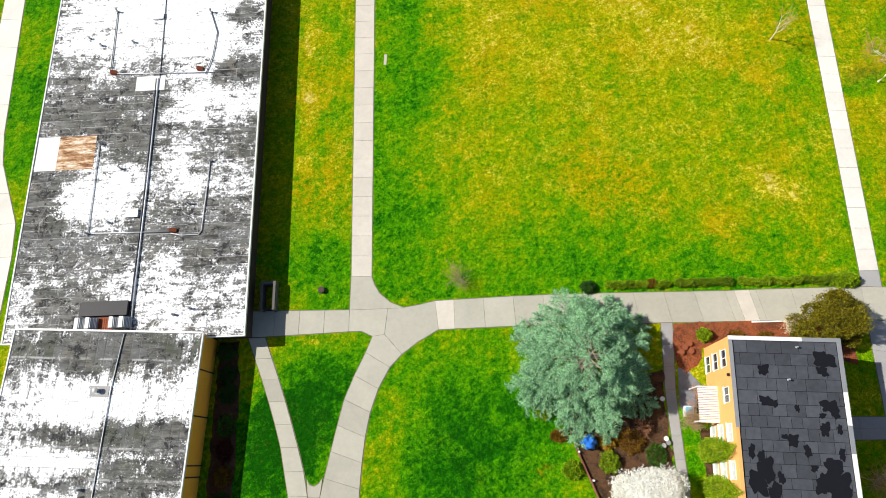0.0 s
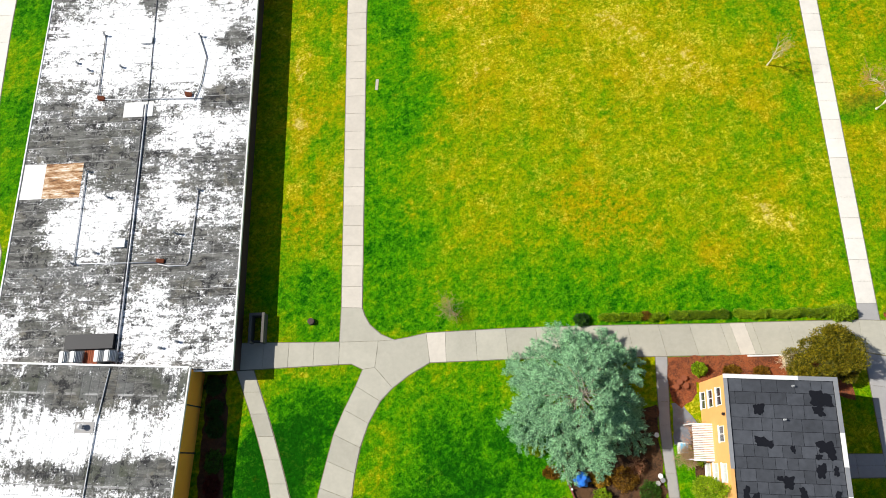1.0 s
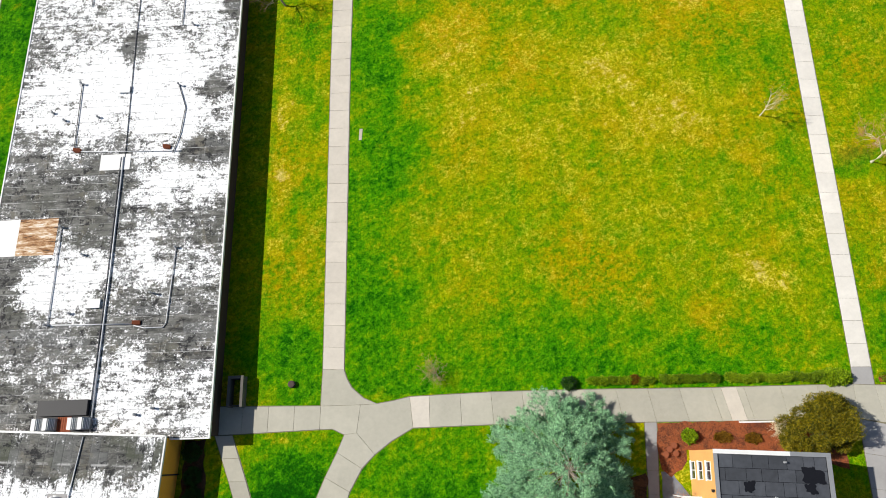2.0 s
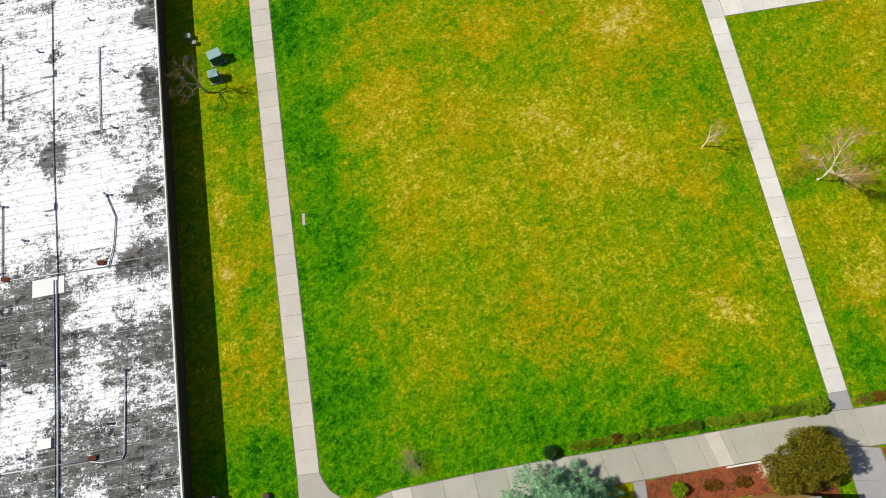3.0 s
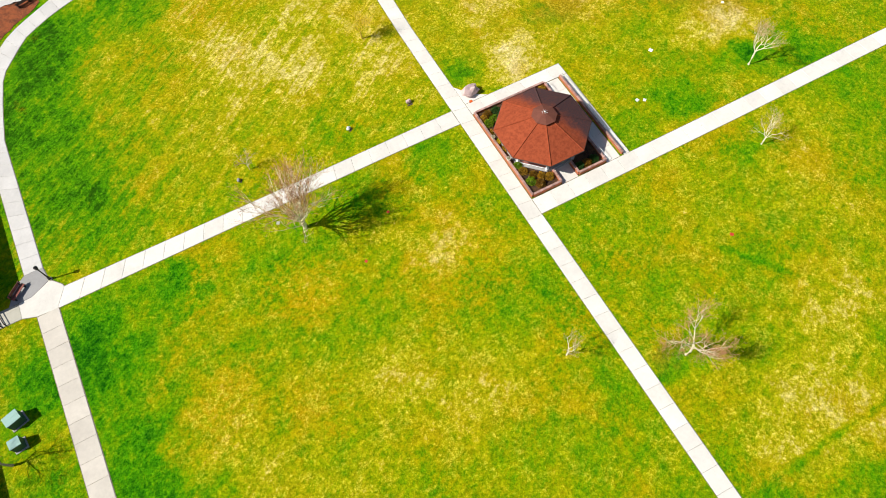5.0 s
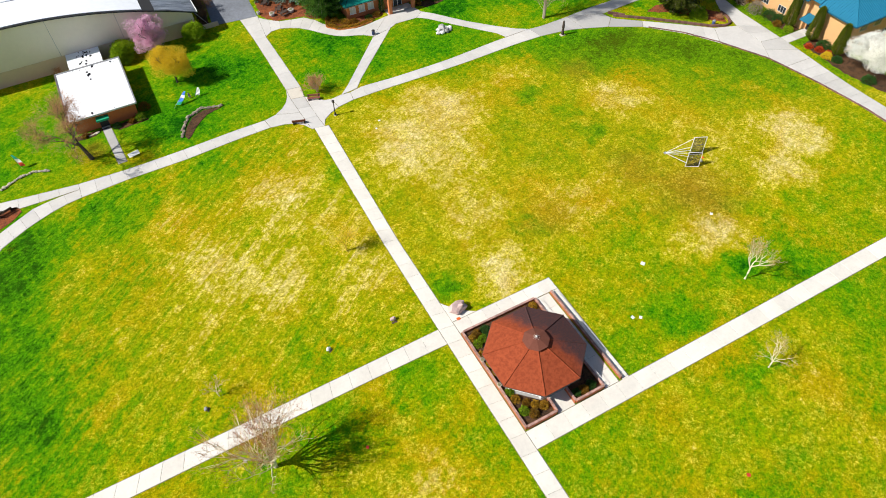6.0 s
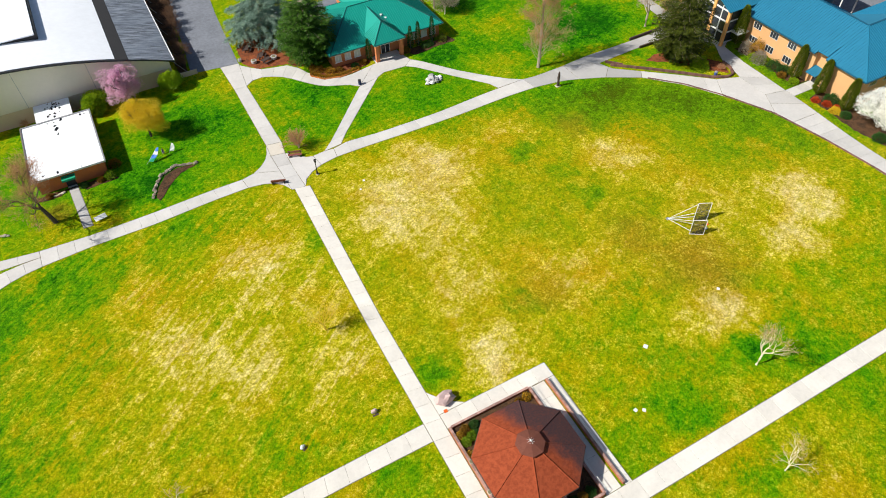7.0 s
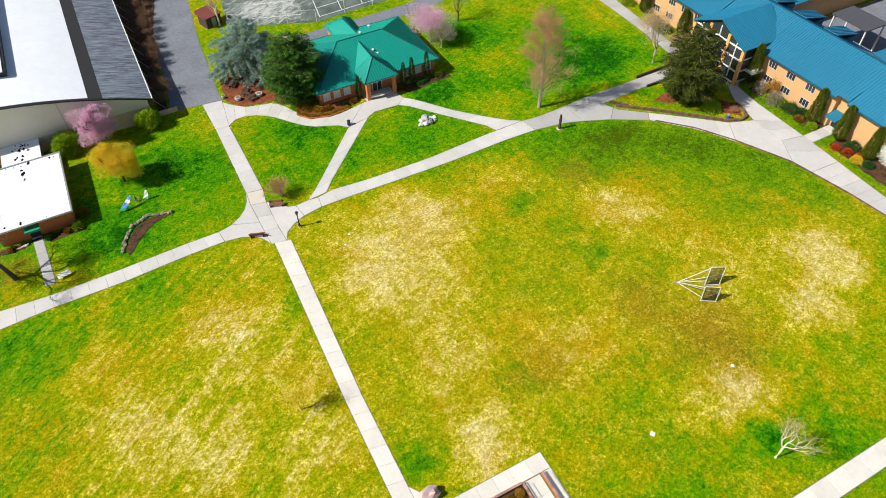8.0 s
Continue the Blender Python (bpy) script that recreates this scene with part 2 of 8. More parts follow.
    dry = calc(nt, "ADD", dry, calc(nt, "MULTIPLY", calc(nt, "SUBTRACT", patchy, 0.5), 0.52))
    tufts = speckle(nt, p, 3.0, 6, 0.74, 0.6)
    wisps = speckle(nt, stretch(nt, p, 2.4, 0.9, 1.0, -50), 1.0, 7, 0.78, 0.8)
    clump = speckle(nt, p, 0.36, 4, 0.65, 0.5)
    v = calc(nt, "ADD", calc(nt, "ADD", dry, 0.085), calc(nt, "MULTIPLY", calc(nt, "SUBTRACT", fine, 0.5), 0.46))
    v = calc(nt, "ADD", v, calc(nt, "MULTIPLY", calc(nt, "SUBTRACT", wisps, 0.5), 0.62))
    v = calc(nt, "ADD", v, calc(nt, "MULTIPLY", calc(nt, "SUBTRACT", tufts, 0.5), 0.30))
    c = ramp(nt, calc(nt, "MULTIPLY", v, 0.775), [
        (0.04, (0.006, 0.085, 0.001)), (0.14, (0.014, 0.135, 0.001)), (0.26, (0.055, 0.250, 0.001)), (0.40, (0.150, 0.300, 0.001)),
        (0.53, (0.275, 0.328, 0.001)), (0.66, (0.440, 0.392, 0.006)), (0.78, (0.640, 0.540, 0.125)), (0.95, (0.860, 0.735, 0.370))])
    # warm thatch showing through in broad places
    warm = calc(nt, "MULTIPLY", step(nt, speckle(nt, p, 0.10, 5, 0.65, 0.8), 0.45, 0.66), step(nt, v, 0.42, 0.72, 0.0, 0.42))
    for cx, cy, r, amount in WARM:
        warm = calc(nt, "ADD", warm, calc(nt, "MULTIPLY", near(nt, wp, cx, cy, r * 1.2, amount), step(nt, fine, 0.40, 0.62)), True)
    c = blend(nt, warm, c, (0.47, 0.285, 0.001))
    soil = calc(nt, "MULTIPLY", step(nt, calc(nt, "ADD", speckle(nt, p, 0.21, 6, 0.7), calc(nt, "MULTIPLY", tufts, 0.2)), 0.70, 0.90), 0.6)
    c = blend(nt, soil, c, (0.40, 0.190, 0.002))
    thatch = calc(nt, "MULTIPLY", calc(nt, "MULTIPLY", step(nt, py, 84.0, 96.0), step(nt, py, 138.0, 128.0)), step(nt, px, 38.0, 58.0, 0.04, 0.15))
    c = blend(nt, thatch, c, (0.42, 0.270, 0.010))
    for cx, cy, r, amount in SOIL:
        c = blend(nt, near(nt, wp, cx, cy, r, amount), c, (0.27, 0.150, 0.012))
    # blades: dark gaps and light tips, pale straw flecks where it is dry
    grain = calc(nt, "ADD", calc(nt, "MULTIPLY", tufts, 1.1), calc(nt, "MULTIPLY", speckle(nt, p, 8.0, 3, 0.6), 0.5))
    fleck = calc(nt, "MULTIPLY", step(nt, calc(nt, "ADD", grain, calc(nt, "MULTIPLY", clump, 0.9)), 1.30, 1.46), step(nt, v, 0.45, 0.95, 0.02, 0.36))
    c = blend(nt, fleck, c, (0.88, 0.74, 0.09))
    n = nt.nodes.new("ShaderNodeVectorMath")
    n.operation = "SCALE"
    feed(nt, n.inputs[0], c)
    feed(nt, n.inputs["Scale"], calc(nt, "MULTIPLY", step(nt, grain, 0.58, 1.04, 0.60, 1.28), step(nt, calc(nt, "ADD", fine, patchy), 0.82, 1.18, 0.90, 1.10)))
    feed(nt, b.inputs["Base Color"], n.outputs[0])
    relief(nt, b, calc(nt, "ADD", tufts, fine), 0.9, 0.15)
    return m


def concrete_material(name, color, pieces=0.14):
    m, nt, b = material(name, 0.85, 0.0, 0.3)
    p = place(nt)
    stain = speckle(nt, p, 0.35, 5, 0.65, 0.5)
    spot = speckle(nt, p, 2.2, 6, 0.7)
    grit = speckle(nt, p, 30.0, 2, 0.5)
    v = calc(nt, "ADD", calc(nt, "MULTIPLY", stain, 0.36), calc(nt, "MULTIPLY", spot, 0.26))
    v = calc(nt, "ADD", v, calc(nt, "MULTIPLY", grit, 0.10))
    v = calc(nt, "MULTIPLY", calc(nt, "ADD", v, 0.64), step(nt, chance(nt), 0, 1, 1 - pieces, 1 + pieces))
    n = nt.nodes.new("ShaderNodeVectorMath")
    n.operation = "SCALE"
    n.inputs[0].default_value = color
    feed(nt, n.inputs["Scale"], v)
    c = blend(nt, step(nt, speckle(nt, p, 1.1, 5, 0.7), 0.60, 0.80, 0.0, 0.25), n.outputs[0], (0.16, 0.14, 0.10))
    feed(nt, b.inputs["Base Color"], c)
    relief(nt, b, calc(nt, "ADD", spot, grit), 0.25, 0.01)
    return m


def roofing_material(name, bare, coat, spots, pitch, worn, brush):
    """Mineral roofing with a white coating that has worn off in ragged patches and along the laps."""
    m, nt, b = material(name, 0.8, 0.0, 0.3)
    p = place(nt)
    big = speckle(nt, p, 0.11, 5, 0.62, 0.7)
    mid = speckle(nt, p, 0.55, 8, 0.74, 0.2)
    ragged = speckle(nt, stretch(nt, p, brush[0], brush[1], 1), 1.0, 7, 0.72)
    fine = speckle(nt, p, 4.0, 5, 0.75)
    v = calc(nt, "MULTIPLY", calc(nt, "SUBTRACT", big, 0.5), 0.7)
    for n1, k in ((mid, 0.85), (ragged, 1.15), (fine, 1.45), (speckle(nt, p, 9.0, 4, 0.7), 0.7)):
        v = calc(nt, "ADD", v, calc(nt, "MULTIPLY", calc(nt, "SUBTRACT", n1, 0.5), k))
    for size, scale, k in (((0.55, 0.30, 1.0), 0.8, 0.85), ((0.24, 0.17, 1.0), 1.6, 0.7)):
        n = nt.nodes.new("ShaderNodeVectorMath")
        n.operation = "SNAP"
        feed(nt, n.inputs[0], local(nt))
        n.inputs[1].default_value = size
        v = calc(nt, "ADD", v, calc(nt, "MULTIPLY", calc(nt, "SUBTRACT", speckle(nt, n.outputs[0], scale, 4, 0.7), 0.5), k))
    v = calc(nt, "ADD", v, step(nt, chance(nt), 0, 1, -0.10, 0.10))
    # bare lines along the laps of the courses and across the rolls
    q = local(nt)
    x, y, _ = axes(nt, q)
    laps = 0.0
    for w, size, width, amount in ((y, pitch[0], 0.10, 0.11), (x, pitch[1], 0.04, 0.08)):
        f = calc(nt, "FRACT", calc(nt, "DIVIDE", w, size))
        lap = calc(nt, "MULTIPLY", step(nt, calc(nt, "MINIMUM", f, calc(nt, "SUBTRACT", 1.0, f)), width, 0.0), amount)
        laps = calc(nt, "ADD", lap, laps)
    v = calc(nt, "SUBTRACT", v, laps)
    # the places wander at their rims
    wob = nt.nodes.new("ShaderNodeTexNoise")
    feed(nt, wob.inputs["Vector"], p)
    wob.inputs["Scale"].default_value, wob.inputs["Detail"].default_value, wob.inputs["Roughness"].default_value = 0.5, 6.0, 0.72
    shift = nt.nodes.new("ShaderNodeVectorMath")
    shift.operation = "MULTIPLY_ADD"
    feed(nt, shift.inputs[0], wob.outputs["Color"])
    shift.inputs[1].default_value = (5.0, 3.4, 0)
    feed(nt, shift.inputs[2], p)
    for cx, cy, rx, ry, amount in spots:
        n = nt.nodes.new("ShaderNodeVectorMath")
        n.operation = "MULTIPLY_ADD"
        feed(nt, n.inputs[0], shift.outputs[0])
        n.inputs[1].default_value, n.inputs[2].default_value = (1 / rx, 1 / ry, 0), (-(cx + 2.5) / rx, -(cy + 1.7) / ry, 0)
        far = nt.nodes.new("ShaderNodeVectorMath")
        far.operation = "LENGTH"
        feed(nt, far.inputs[0], n.outputs[0])
        v = calc(nt, "ADD", v, step(nt, far.outputs["Value"], 1.6, 0.45, 0.0, amount * 0.54))
    v = calc(nt, "ADD", v, worn)
    white = step(nt, v, -0.07, 0.08)
    thin = step(nt, v, -0.25, 0.0, 0.0, 0.42)
    streak = speckle(nt, stretch(nt, p, 0.4, 1.7, 1), 1.0, 7, 0.75)
    dark = blend(nt, step(nt, streak, 0.36, 0.64), bare[0], bare[1])
    dark = blend(nt, step(nt, speckle(nt, p, 0.22, 4, 0.6), 0.48, 0.70, 0.0, 0.8), dark, bare[2])
    dark = blend(nt, step(nt, chance(nt), 0.55, 1.0, 0.0, 0.55), dark, (0.145, 0.150, 0.150))
    dark = blend(nt, step(nt, speckle(nt, p, 0.35, 4, 0.6, 0.8), 0.56, 0.68, 0.0, 0.6), dark, (0.165, 0.150, 0.115))
    dark = blend(nt, step(nt, speckle(nt, p, 0.7, 7, 0.8, 0.3), 0.535, 0.58, 0.0, 0.92), dark, (0.012, 0.012, 0.014))
    dark = blend(nt, step(nt, speckle(nt, p, 1.6, 7, 0.8, 0.3), 0.56, 0.60, 0.0, 0.5), dark, (0.27, 0.265, 0.25))
    dark = blend(nt, calc(nt, "MULTIPLY", step(nt, laps, 0.05, 0.11, 0.0, 0.75), step(nt, mid, 0.44, 0.55)), dark, (0.50, 0.50, 0.49))
    grit = speckle(nt, p, 12.0, 3, 0.75)
    dark = blend(nt, calc(nt, "MULTIPLY", thin, step(nt, calc(nt, "ADD", grit, fine), 0.85, 1.1)), dark, coat)
    isle = speckle(nt, stretch(nt, p, brush[0] * 1.4, brush[1] * 1.4, 1), 1.0, 7, 0.8)
    white = calc(nt, "MULTIPLY", white, step(nt, isle, 0.615, 0.585))
    lit = blend(nt, step(nt, calc(nt, "ADD", fine, calc(nt, "MULTIPLY", grit, 0.5)), 0.92, 1.06, 0.0, 0.5), coat, (0.25, 0.25, 0.245))
    feed(nt, b.inputs["Base Color"], blend(nt, white, dark, lit))
    relief(nt, b, calc(nt, "ADD", fine, calc(nt, "MULTIPLY", white, 0.4)), 0.3, 0.02)
    return m


def court_material():
    """Green hard court, worn pale in long scuffs."""
    m, nt, b = material("green_court", 0.85, 0.0, 0.3)
    p = place(nt)
    scuff = speckle(nt, stretch(nt, p, 0.35, 0.9, 1, 35), 1.0, 7, 0.75, 1.2)
    wear = calc(nt, "ADD", scuff, near(nt, p, 64, 203, 14, 0.22))
    c = blend(nt, step(nt, speckle(nt, p, 0.3, 4), 0.35, 0.65), (0.075, 0.105, 0.090), (0.150, 0.185, 0.160))
    feed(nt, b.inputs["Base Color"], blend(nt, step(nt, wear, 0.56, 0.82), c, (0.52, 0.54, 0.50)))
    return m


def streaked_metal():
    """Galvanised sheet with pale and dark streaks down the slope."""
    m, nt, b = material("galvanised_roof", 0.5, 0.35, 0.4)
    p = place(nt)
    s1 = speckle(nt, stretch(nt, p, 0.14, 2.4, 1, 6), 1.0, 6, 0.7, 0.2)
    s2 = speckle(nt, p, 0.25, 5, 0.6)
    c = blend(nt, step(nt, s1, 0.38, 0.66), (0.13, 0.145, 0.17), (0.46, 0.50, 0.56))
    feed(nt, b.inputs["Base Color"], blend(nt, step(nt, s2, 0.40, 0.70, 0.0, 0.6), c, (0.30, 0.34, 0.40)))
    return m


def mulch_material(name, base, dark, pale):
    """Loose bark: chips of three tones, darker hollows and a few pale splinters."""
    m, nt, b = material(name, 0.95, 0.0, 0.2)
    p = place(nt)
    chips = speckle(nt, p, 6.0, 4, 0.8, 0.6)
    hollow = speckle(nt, p, 0.7, 6, 0.75, 0.6)
    c = blend(nt, step(nt, calc(nt, "ADD", calc(nt, "MULTIPLY", chips, 0.7), calc(nt, "MULTIPLY", hollow, 0.7)), 0.60, 0.76), dark, base)
    c = blend(nt, step(nt, speckle(nt, p, 9.0, 3, 0.8, 1.0), 0.60, 0.68, 0.0, 0.7), c, pale)
    feed(nt, b.inputs["Base Color"], c)
    relief(nt, b, chips, 0.9, 0.05)
    return m


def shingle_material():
    """Red-brown shingles; shade on the pavilion's east side is painted in as a grey-brown."""
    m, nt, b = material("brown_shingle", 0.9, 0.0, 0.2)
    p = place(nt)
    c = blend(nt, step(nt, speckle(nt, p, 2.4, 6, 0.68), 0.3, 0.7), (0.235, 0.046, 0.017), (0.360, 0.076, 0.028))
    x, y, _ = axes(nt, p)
    # painted shade: grows toward the east slopes, with a ragged edge
    east_shade = calc(nt, "ADD", calc(nt, "MULTIPLY", calc(nt, "SUBTRACT", x, 50.0), 0.9), calc(nt, "MULTIPLY", calc(nt, "SUBTRACT", y, 76.1), 0.38))
    east_shade = calc(nt, "ADD", east_shade, calc(nt, "MULTIPLY", calc(nt, "SUBTRACT", speckle(nt, p, 0.5, 6, 0.7), 0.5), 5.0))
    east_shade = calc(nt, "MULTIPLY", step(nt, east_shade, 0.2, 3.0), step(nt, speckle(nt, p, 5.0, 4, 0.7), 0.25, 0.6, 0.72, 1.0))
    c = blend(nt, east_shade, c, (0.062, 0.036, 0.038))
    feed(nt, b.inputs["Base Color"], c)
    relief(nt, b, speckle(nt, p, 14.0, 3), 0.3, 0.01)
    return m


GRASS = grass_material()
# cloud shade is put into the south paths' grey; the palest is sunlit concrete
CONCRETE = concrete_material("concrete", (0.44, 0.420, 0.345), 0.08)
CONCRETE_MID = concrete_material("pale_concrete", (0.60, 0.55, 0.47), 0.04)
CONCRETE_COOL = concrete_material("washed_concrete", (0.60, 0.58, 0.55), 0.05)
CONCRETE_NORTH = concrete_material("cool_concrete", (0.44, 0.43, 0.415), 0.08)
CONCRETE_EAST = concrete_material("weathered_concrete", (0.56, 0.545, 0.52), 0.07)
CONCRETE_BRIGHT = concrete_material("bright_concrete", (0.73, 0.695, 0.625), 0.05)
CONCRETE_GREY = concrete_material("grey_concrete", (0.36, 0.35, 0.34), 0.06)
JOINT = plain("joint_soil", (0.19, 0.17, 0.10), 0.95)
ASPHALT = plain("asphalt", (0.19, 0.205, 0.235), 0.9, spread=0.8, grain=1.6)
MULCH = mulch_material("bark_mulch", (0.30, 0.085, 0.030), (0.12, 0.040, 0.020), (0.42, 0.20, 0.09))
MULCH_DARK = mulch_material("dark_mulch", (0.110, 0.055, 0.026), (0.035, 0.022, 0.014), (0.24, 0.15, 0.07))
# worn and well-coated places on the flat roofs: x, y, half sizes, and how much coating
COAT_A = ((-44.7, 51.6, 8.0, 5.3, 0.85), (-34.5, 51.0, 4.3, 6.4, 0.75), (-27.9, 48.8, 2.8, 3.3, 0.4), (-30.2, 40.3, 4.8, 2.5, 0.7), (-33.9, 42.3, 2.1, 3.1, 0.35), (-43.4, 28.3, 4.1, 3.2, 0.75), (-39.8, 30.7, 2.7, 1.6, 0.5),
          (-46.7, 28.0, 2.0, 1.8, 0.4), (-34.5, 33.4, 1.7, 2.2, 0.4), (-32.6, 29.5, 2.6, 2.1, 0.35), (-27.6, 31.5, 2.3, 2.1, 0.25), (-34.2, 18.8, 1.8, 3.3, 0.40), (-28.7, 17.8, 4.0, 1.2, 0.45), (-25.3, 14.3, 2.5, 2.5, 0.45))
COAT_A += ((-32.1, 15.0, 3.1, 1.9, 0.35), (-50.5, 17.1, 1.9, 1.9, 0.6), (-44.1, 18.6, 4.5, 1.4, 0.3), (-38.5, 17.9, 2.5, 1.9, 0.35), (-50.1, 13.3, 1.9, 1.1, 0.5), (-47.7, 39.3, 3.5, 3.9, -0.35), (-41.5, 39.9, 4.2, 3.9, -0.35),
           (-39.4, 35.0, 3.4, 3.0, -0.4), (-39.8, 45.3, 2.8, 1.3, -0.3), (-27.9, 45.0, 2.9, 1.4, -0.75), (-38.8, 50.9, 1.4, 3.2, -0.6), (-28.4, 53.6, 1.3, 2.0, -0.6), (-32.1, 36.3, 3.4, 1.9, -0.2), (-26.7, 36.1, 2.0, 3.0, -0.25))
COAT_A += ((-49.9, 25.7, 2.7, 4.2, -0.35), (-46.1, 22.6, 3.9, 2.0, -0.4), (-38.8, 22.1, 3.2, 2.7, -0.3), (-28.7, 23.3, 4.8, 2.7, -0.4), (-49.5, 30.6, 2.0, 2.2, -0.4), (-46.7, 15.8, 2.6, 1.9, -0.3), (-29.2, 28.4, 2.0, 1.0, -0.25),
           (-36.0, 66.0, 13.0, 12.5, 0.6), (-36.0, 84.0, 14.0, 12.0, 0.5), (-27.1, 66.8, 1.4, 3.4, -1.2), (-39.4, 73.7, 0.7, 1.5, -0.8), (-39.0, 59.0, 1.4, 2.6, -1.0), (-44.4, 64.9, 0.8, 1.1, -0.7), (-26.9, 77.4, 1.6, 2.2, -1.0), (-41.8, 81.2, 2.2, 0.9, -0.7))
COAT_B = ((-38.9, 10.9, 9.6, 1.7, -0.85), (-41.2, 9.6, 1.8, 1.3, -0.3), (-38.1, 5.8, 10.0, 2.2, 0.80), (-43.8, 3.8, 4.8, 1.3, 0.45), (-29.8, 6.6, 0.8, 3.5, 0.5), (-42.8, 1.8, 3.6, 0.8, -0.50), (-33.9, 1.8, 4.6, 1.2, -0.80),
          (-31.5, 1.6, 2.3, 1.4, -0.3), (-44.1, -0.6, 5.0, 1.5, 0.80), (-46.2, 1.0, 2.4, 0.9, 0.3), (-33.4, -2.0, 4.0, 2.2, -0.3), (-41.4, -2.9, 2.9, 0.6, -0.4), (-46.0, -3.3, 2.0, 0.9, 0.4), (-32.5, -0.2, 2.9, 0.4, 0.2), (-40.0, -12.0, 10.0, 6.0, 0.3))
ROOF_A = roofing_material("coated_roofing", ((0.040, 0.040, 0.038), (0.190, 0.190, 0.175), (0.080, 0.084, 0.068)), (0.90, 0.91, 0.92), COAT_A, (1.0, 3.1), -0.16, (0.8, 1.9))
ROOF_B = roofing_material("patched_roofing", ((0.040, 0.040, 0.038), (0.170, 0.170, 0.155), (0.070, 0.080, 0.052)), (0.90, 0.91, 0.92), COAT_B, (3.0, 0.94), -0.12, (2.6, 0.7))
FLASHING = plain("white_metal_edge", (0.78, 0.78, 0.76), 0.5, 0.0, 0.12)
STUCCO = plain("orange_stucco", (0.95, 0.42, 0.045), 0.85, spread=0.14, grain=4.0)
BRICK_ORANGE = plain("orange_brick", (0.84, 0.43, 0.14), 0.85, spread=0.22, grain=5.0, pieces=0.08)
BRICK_RED = plain("red_brick", (0.46, 0.140, 0.060), 0.85, spread=0.3, grain=6.0, pieces=0.12)
BRICK_BUFF = plain("buff_brick", (0.70, 0.40, 0.18), 0.85, spread=0.18, grain=5.0)
BRICK_RUST = plain("rust_brick", (0.58, 0.20, 0.075), 0.85, spread=0.25, grain=5.0)
TAN = plain("tan_panel", (0.86, 0.77, 0.66), 0.8, spread=0.10, grain=2.0)
TAN_LOW = plain("tan_plinth", (0.70, 0.55, 0.40), 0.85, spread=0.12, grain=2.0)
WHITE_ROOF = plain("white_membrane", (0.90, 0.93, 0.97), 0.5, spread=0.16, grain=1.0)
METAL_ROOF = streaked_metal()
BLACK_TRIM = plain("black_trim", (0.025, 0.025, 0.028), 0.6)
DARK_STEEL = plain("dark_steel", (0.05, 0.045, 0.045), 0.5, 0.7)
PIPE = plain("white_pipe", (0.62, 0.63, 0.65), 0.5, 0.2)
PIPE_DARK = plain("dark_pipe", (0.13, 0.13, 0.14), 0.5, 0.4)
WHITE = plain("white_paint", (0.80, 0.80, 0.78), 0.55, spread=0.08)
GREY = plain("grey_metal", (0.36, 0.37, 0.38), 0.5, 0.4)
RUST = plain("rusty_metal", (0.28, 0.075, 0.03), 0.8, 0.2, spread=0.4)
SLATE = plain("grey_roll_roofing", (0.058, 0.063, 0.073), 0.62, spread=0.9, grain=2.0, pieces=0.20)
TAR = plain("bare_tar", (0.010, 0.011, 0.015), 0.9, spread=0.3, gloss=0.1)
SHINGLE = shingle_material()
TEAL = plain("teal_metal_roof", (0.003, 0.30, 0.235), 0.5, 0.0, spread=0.14, grain=0.8, gloss=0.5)
TEAL_DARK = plain("dark_teal_trim", (0.004, 0.09, 0.085), 0.5)
BLUE = plain("blue_metal_roof", (0.016, 0.185, 0.31), 0.5, 0.0, spread=0.22, grain=0.8, gloss=0.5)
BLUE_DARK = plain("dark_blue_trim", (0.012, 0.10, 0.17), 0.45)
BARK = plain("grey_bark", (0.40, 0.33, 0.25), 0.9, spread=0.4, grain=9.0)
BARK_PALE = plain("pale_bark", (0.84, 0.74, 0.54), 0.9, spread=0.35, grain=9.0)
BARK_DARK = plain("dark_bark", (0.085, 0.065, 0.055), 0.9, spread=0.4, grain=9.0)
TWIG_BROWN = plain("brown_twigs", (0.20, 0.11, 0.06), 0.9, spread=0.3)
TWIG_BUFF = plain("buff_twigs", (0.52, 0.36, 0.20), 0.9, spread=0.3)
TWIG_GOLD = plain("golden_twigs", (0.74, 0.56, 0.08), 0.9, spread=0.3)
TWIG_RED = plain("reddish_twigs", (0.50, 0.25, 0.13), 0.9, spread=0.3)
STONE = plain("grey_stone", (0.38, 0.37, 0.36), 0.85, spread=0.4, grain=4.0, pieces=0.3)
STONE_PALE = plain("pale_stone", (0.52, 0.46, 0.36), 0.85, spread=0.4, grain=4.0, pieces=0.3)
STONE_BED = plain("mossy_bed_stone", (0.30, 0.255, 0.19), 0.9, spread=0.45, grain=4.0, pieces=0.35)
STONE_PINK = plain("pink_granite", (0.60, 0.43, 0.40), 0.6, spread=0.3, grain=6.0)
WOOD = plain("red_brown_timber", (0.26, 0.085, 0.065), 0.75, spread=0.35, grain=5.0, pieces=0.15)
WOOD_DARK = plain("dark_timber", (0.075, 0.05, 0.042), 0.8, spread=0.4)
UTILITY = plain("pale_green_enamel", (0.30, 0.48, 0.42), 0.5, spread=0.12)
TARP = plain("blue_plastic", (0.02, 0.16, 0.62), 0.45, spread=0.3)
GREEN_CLOTH = plain("green_canvas", (0.008, 0.34, 0.18), 0.7)
COURT = court_material()
ORANGE = plain("orange_plastic", (0.75, 0.13, 0.02), 0.5)
RED_SPOT = plain("red_plastic", (0.55, 0.05, 0.02), 0.6)


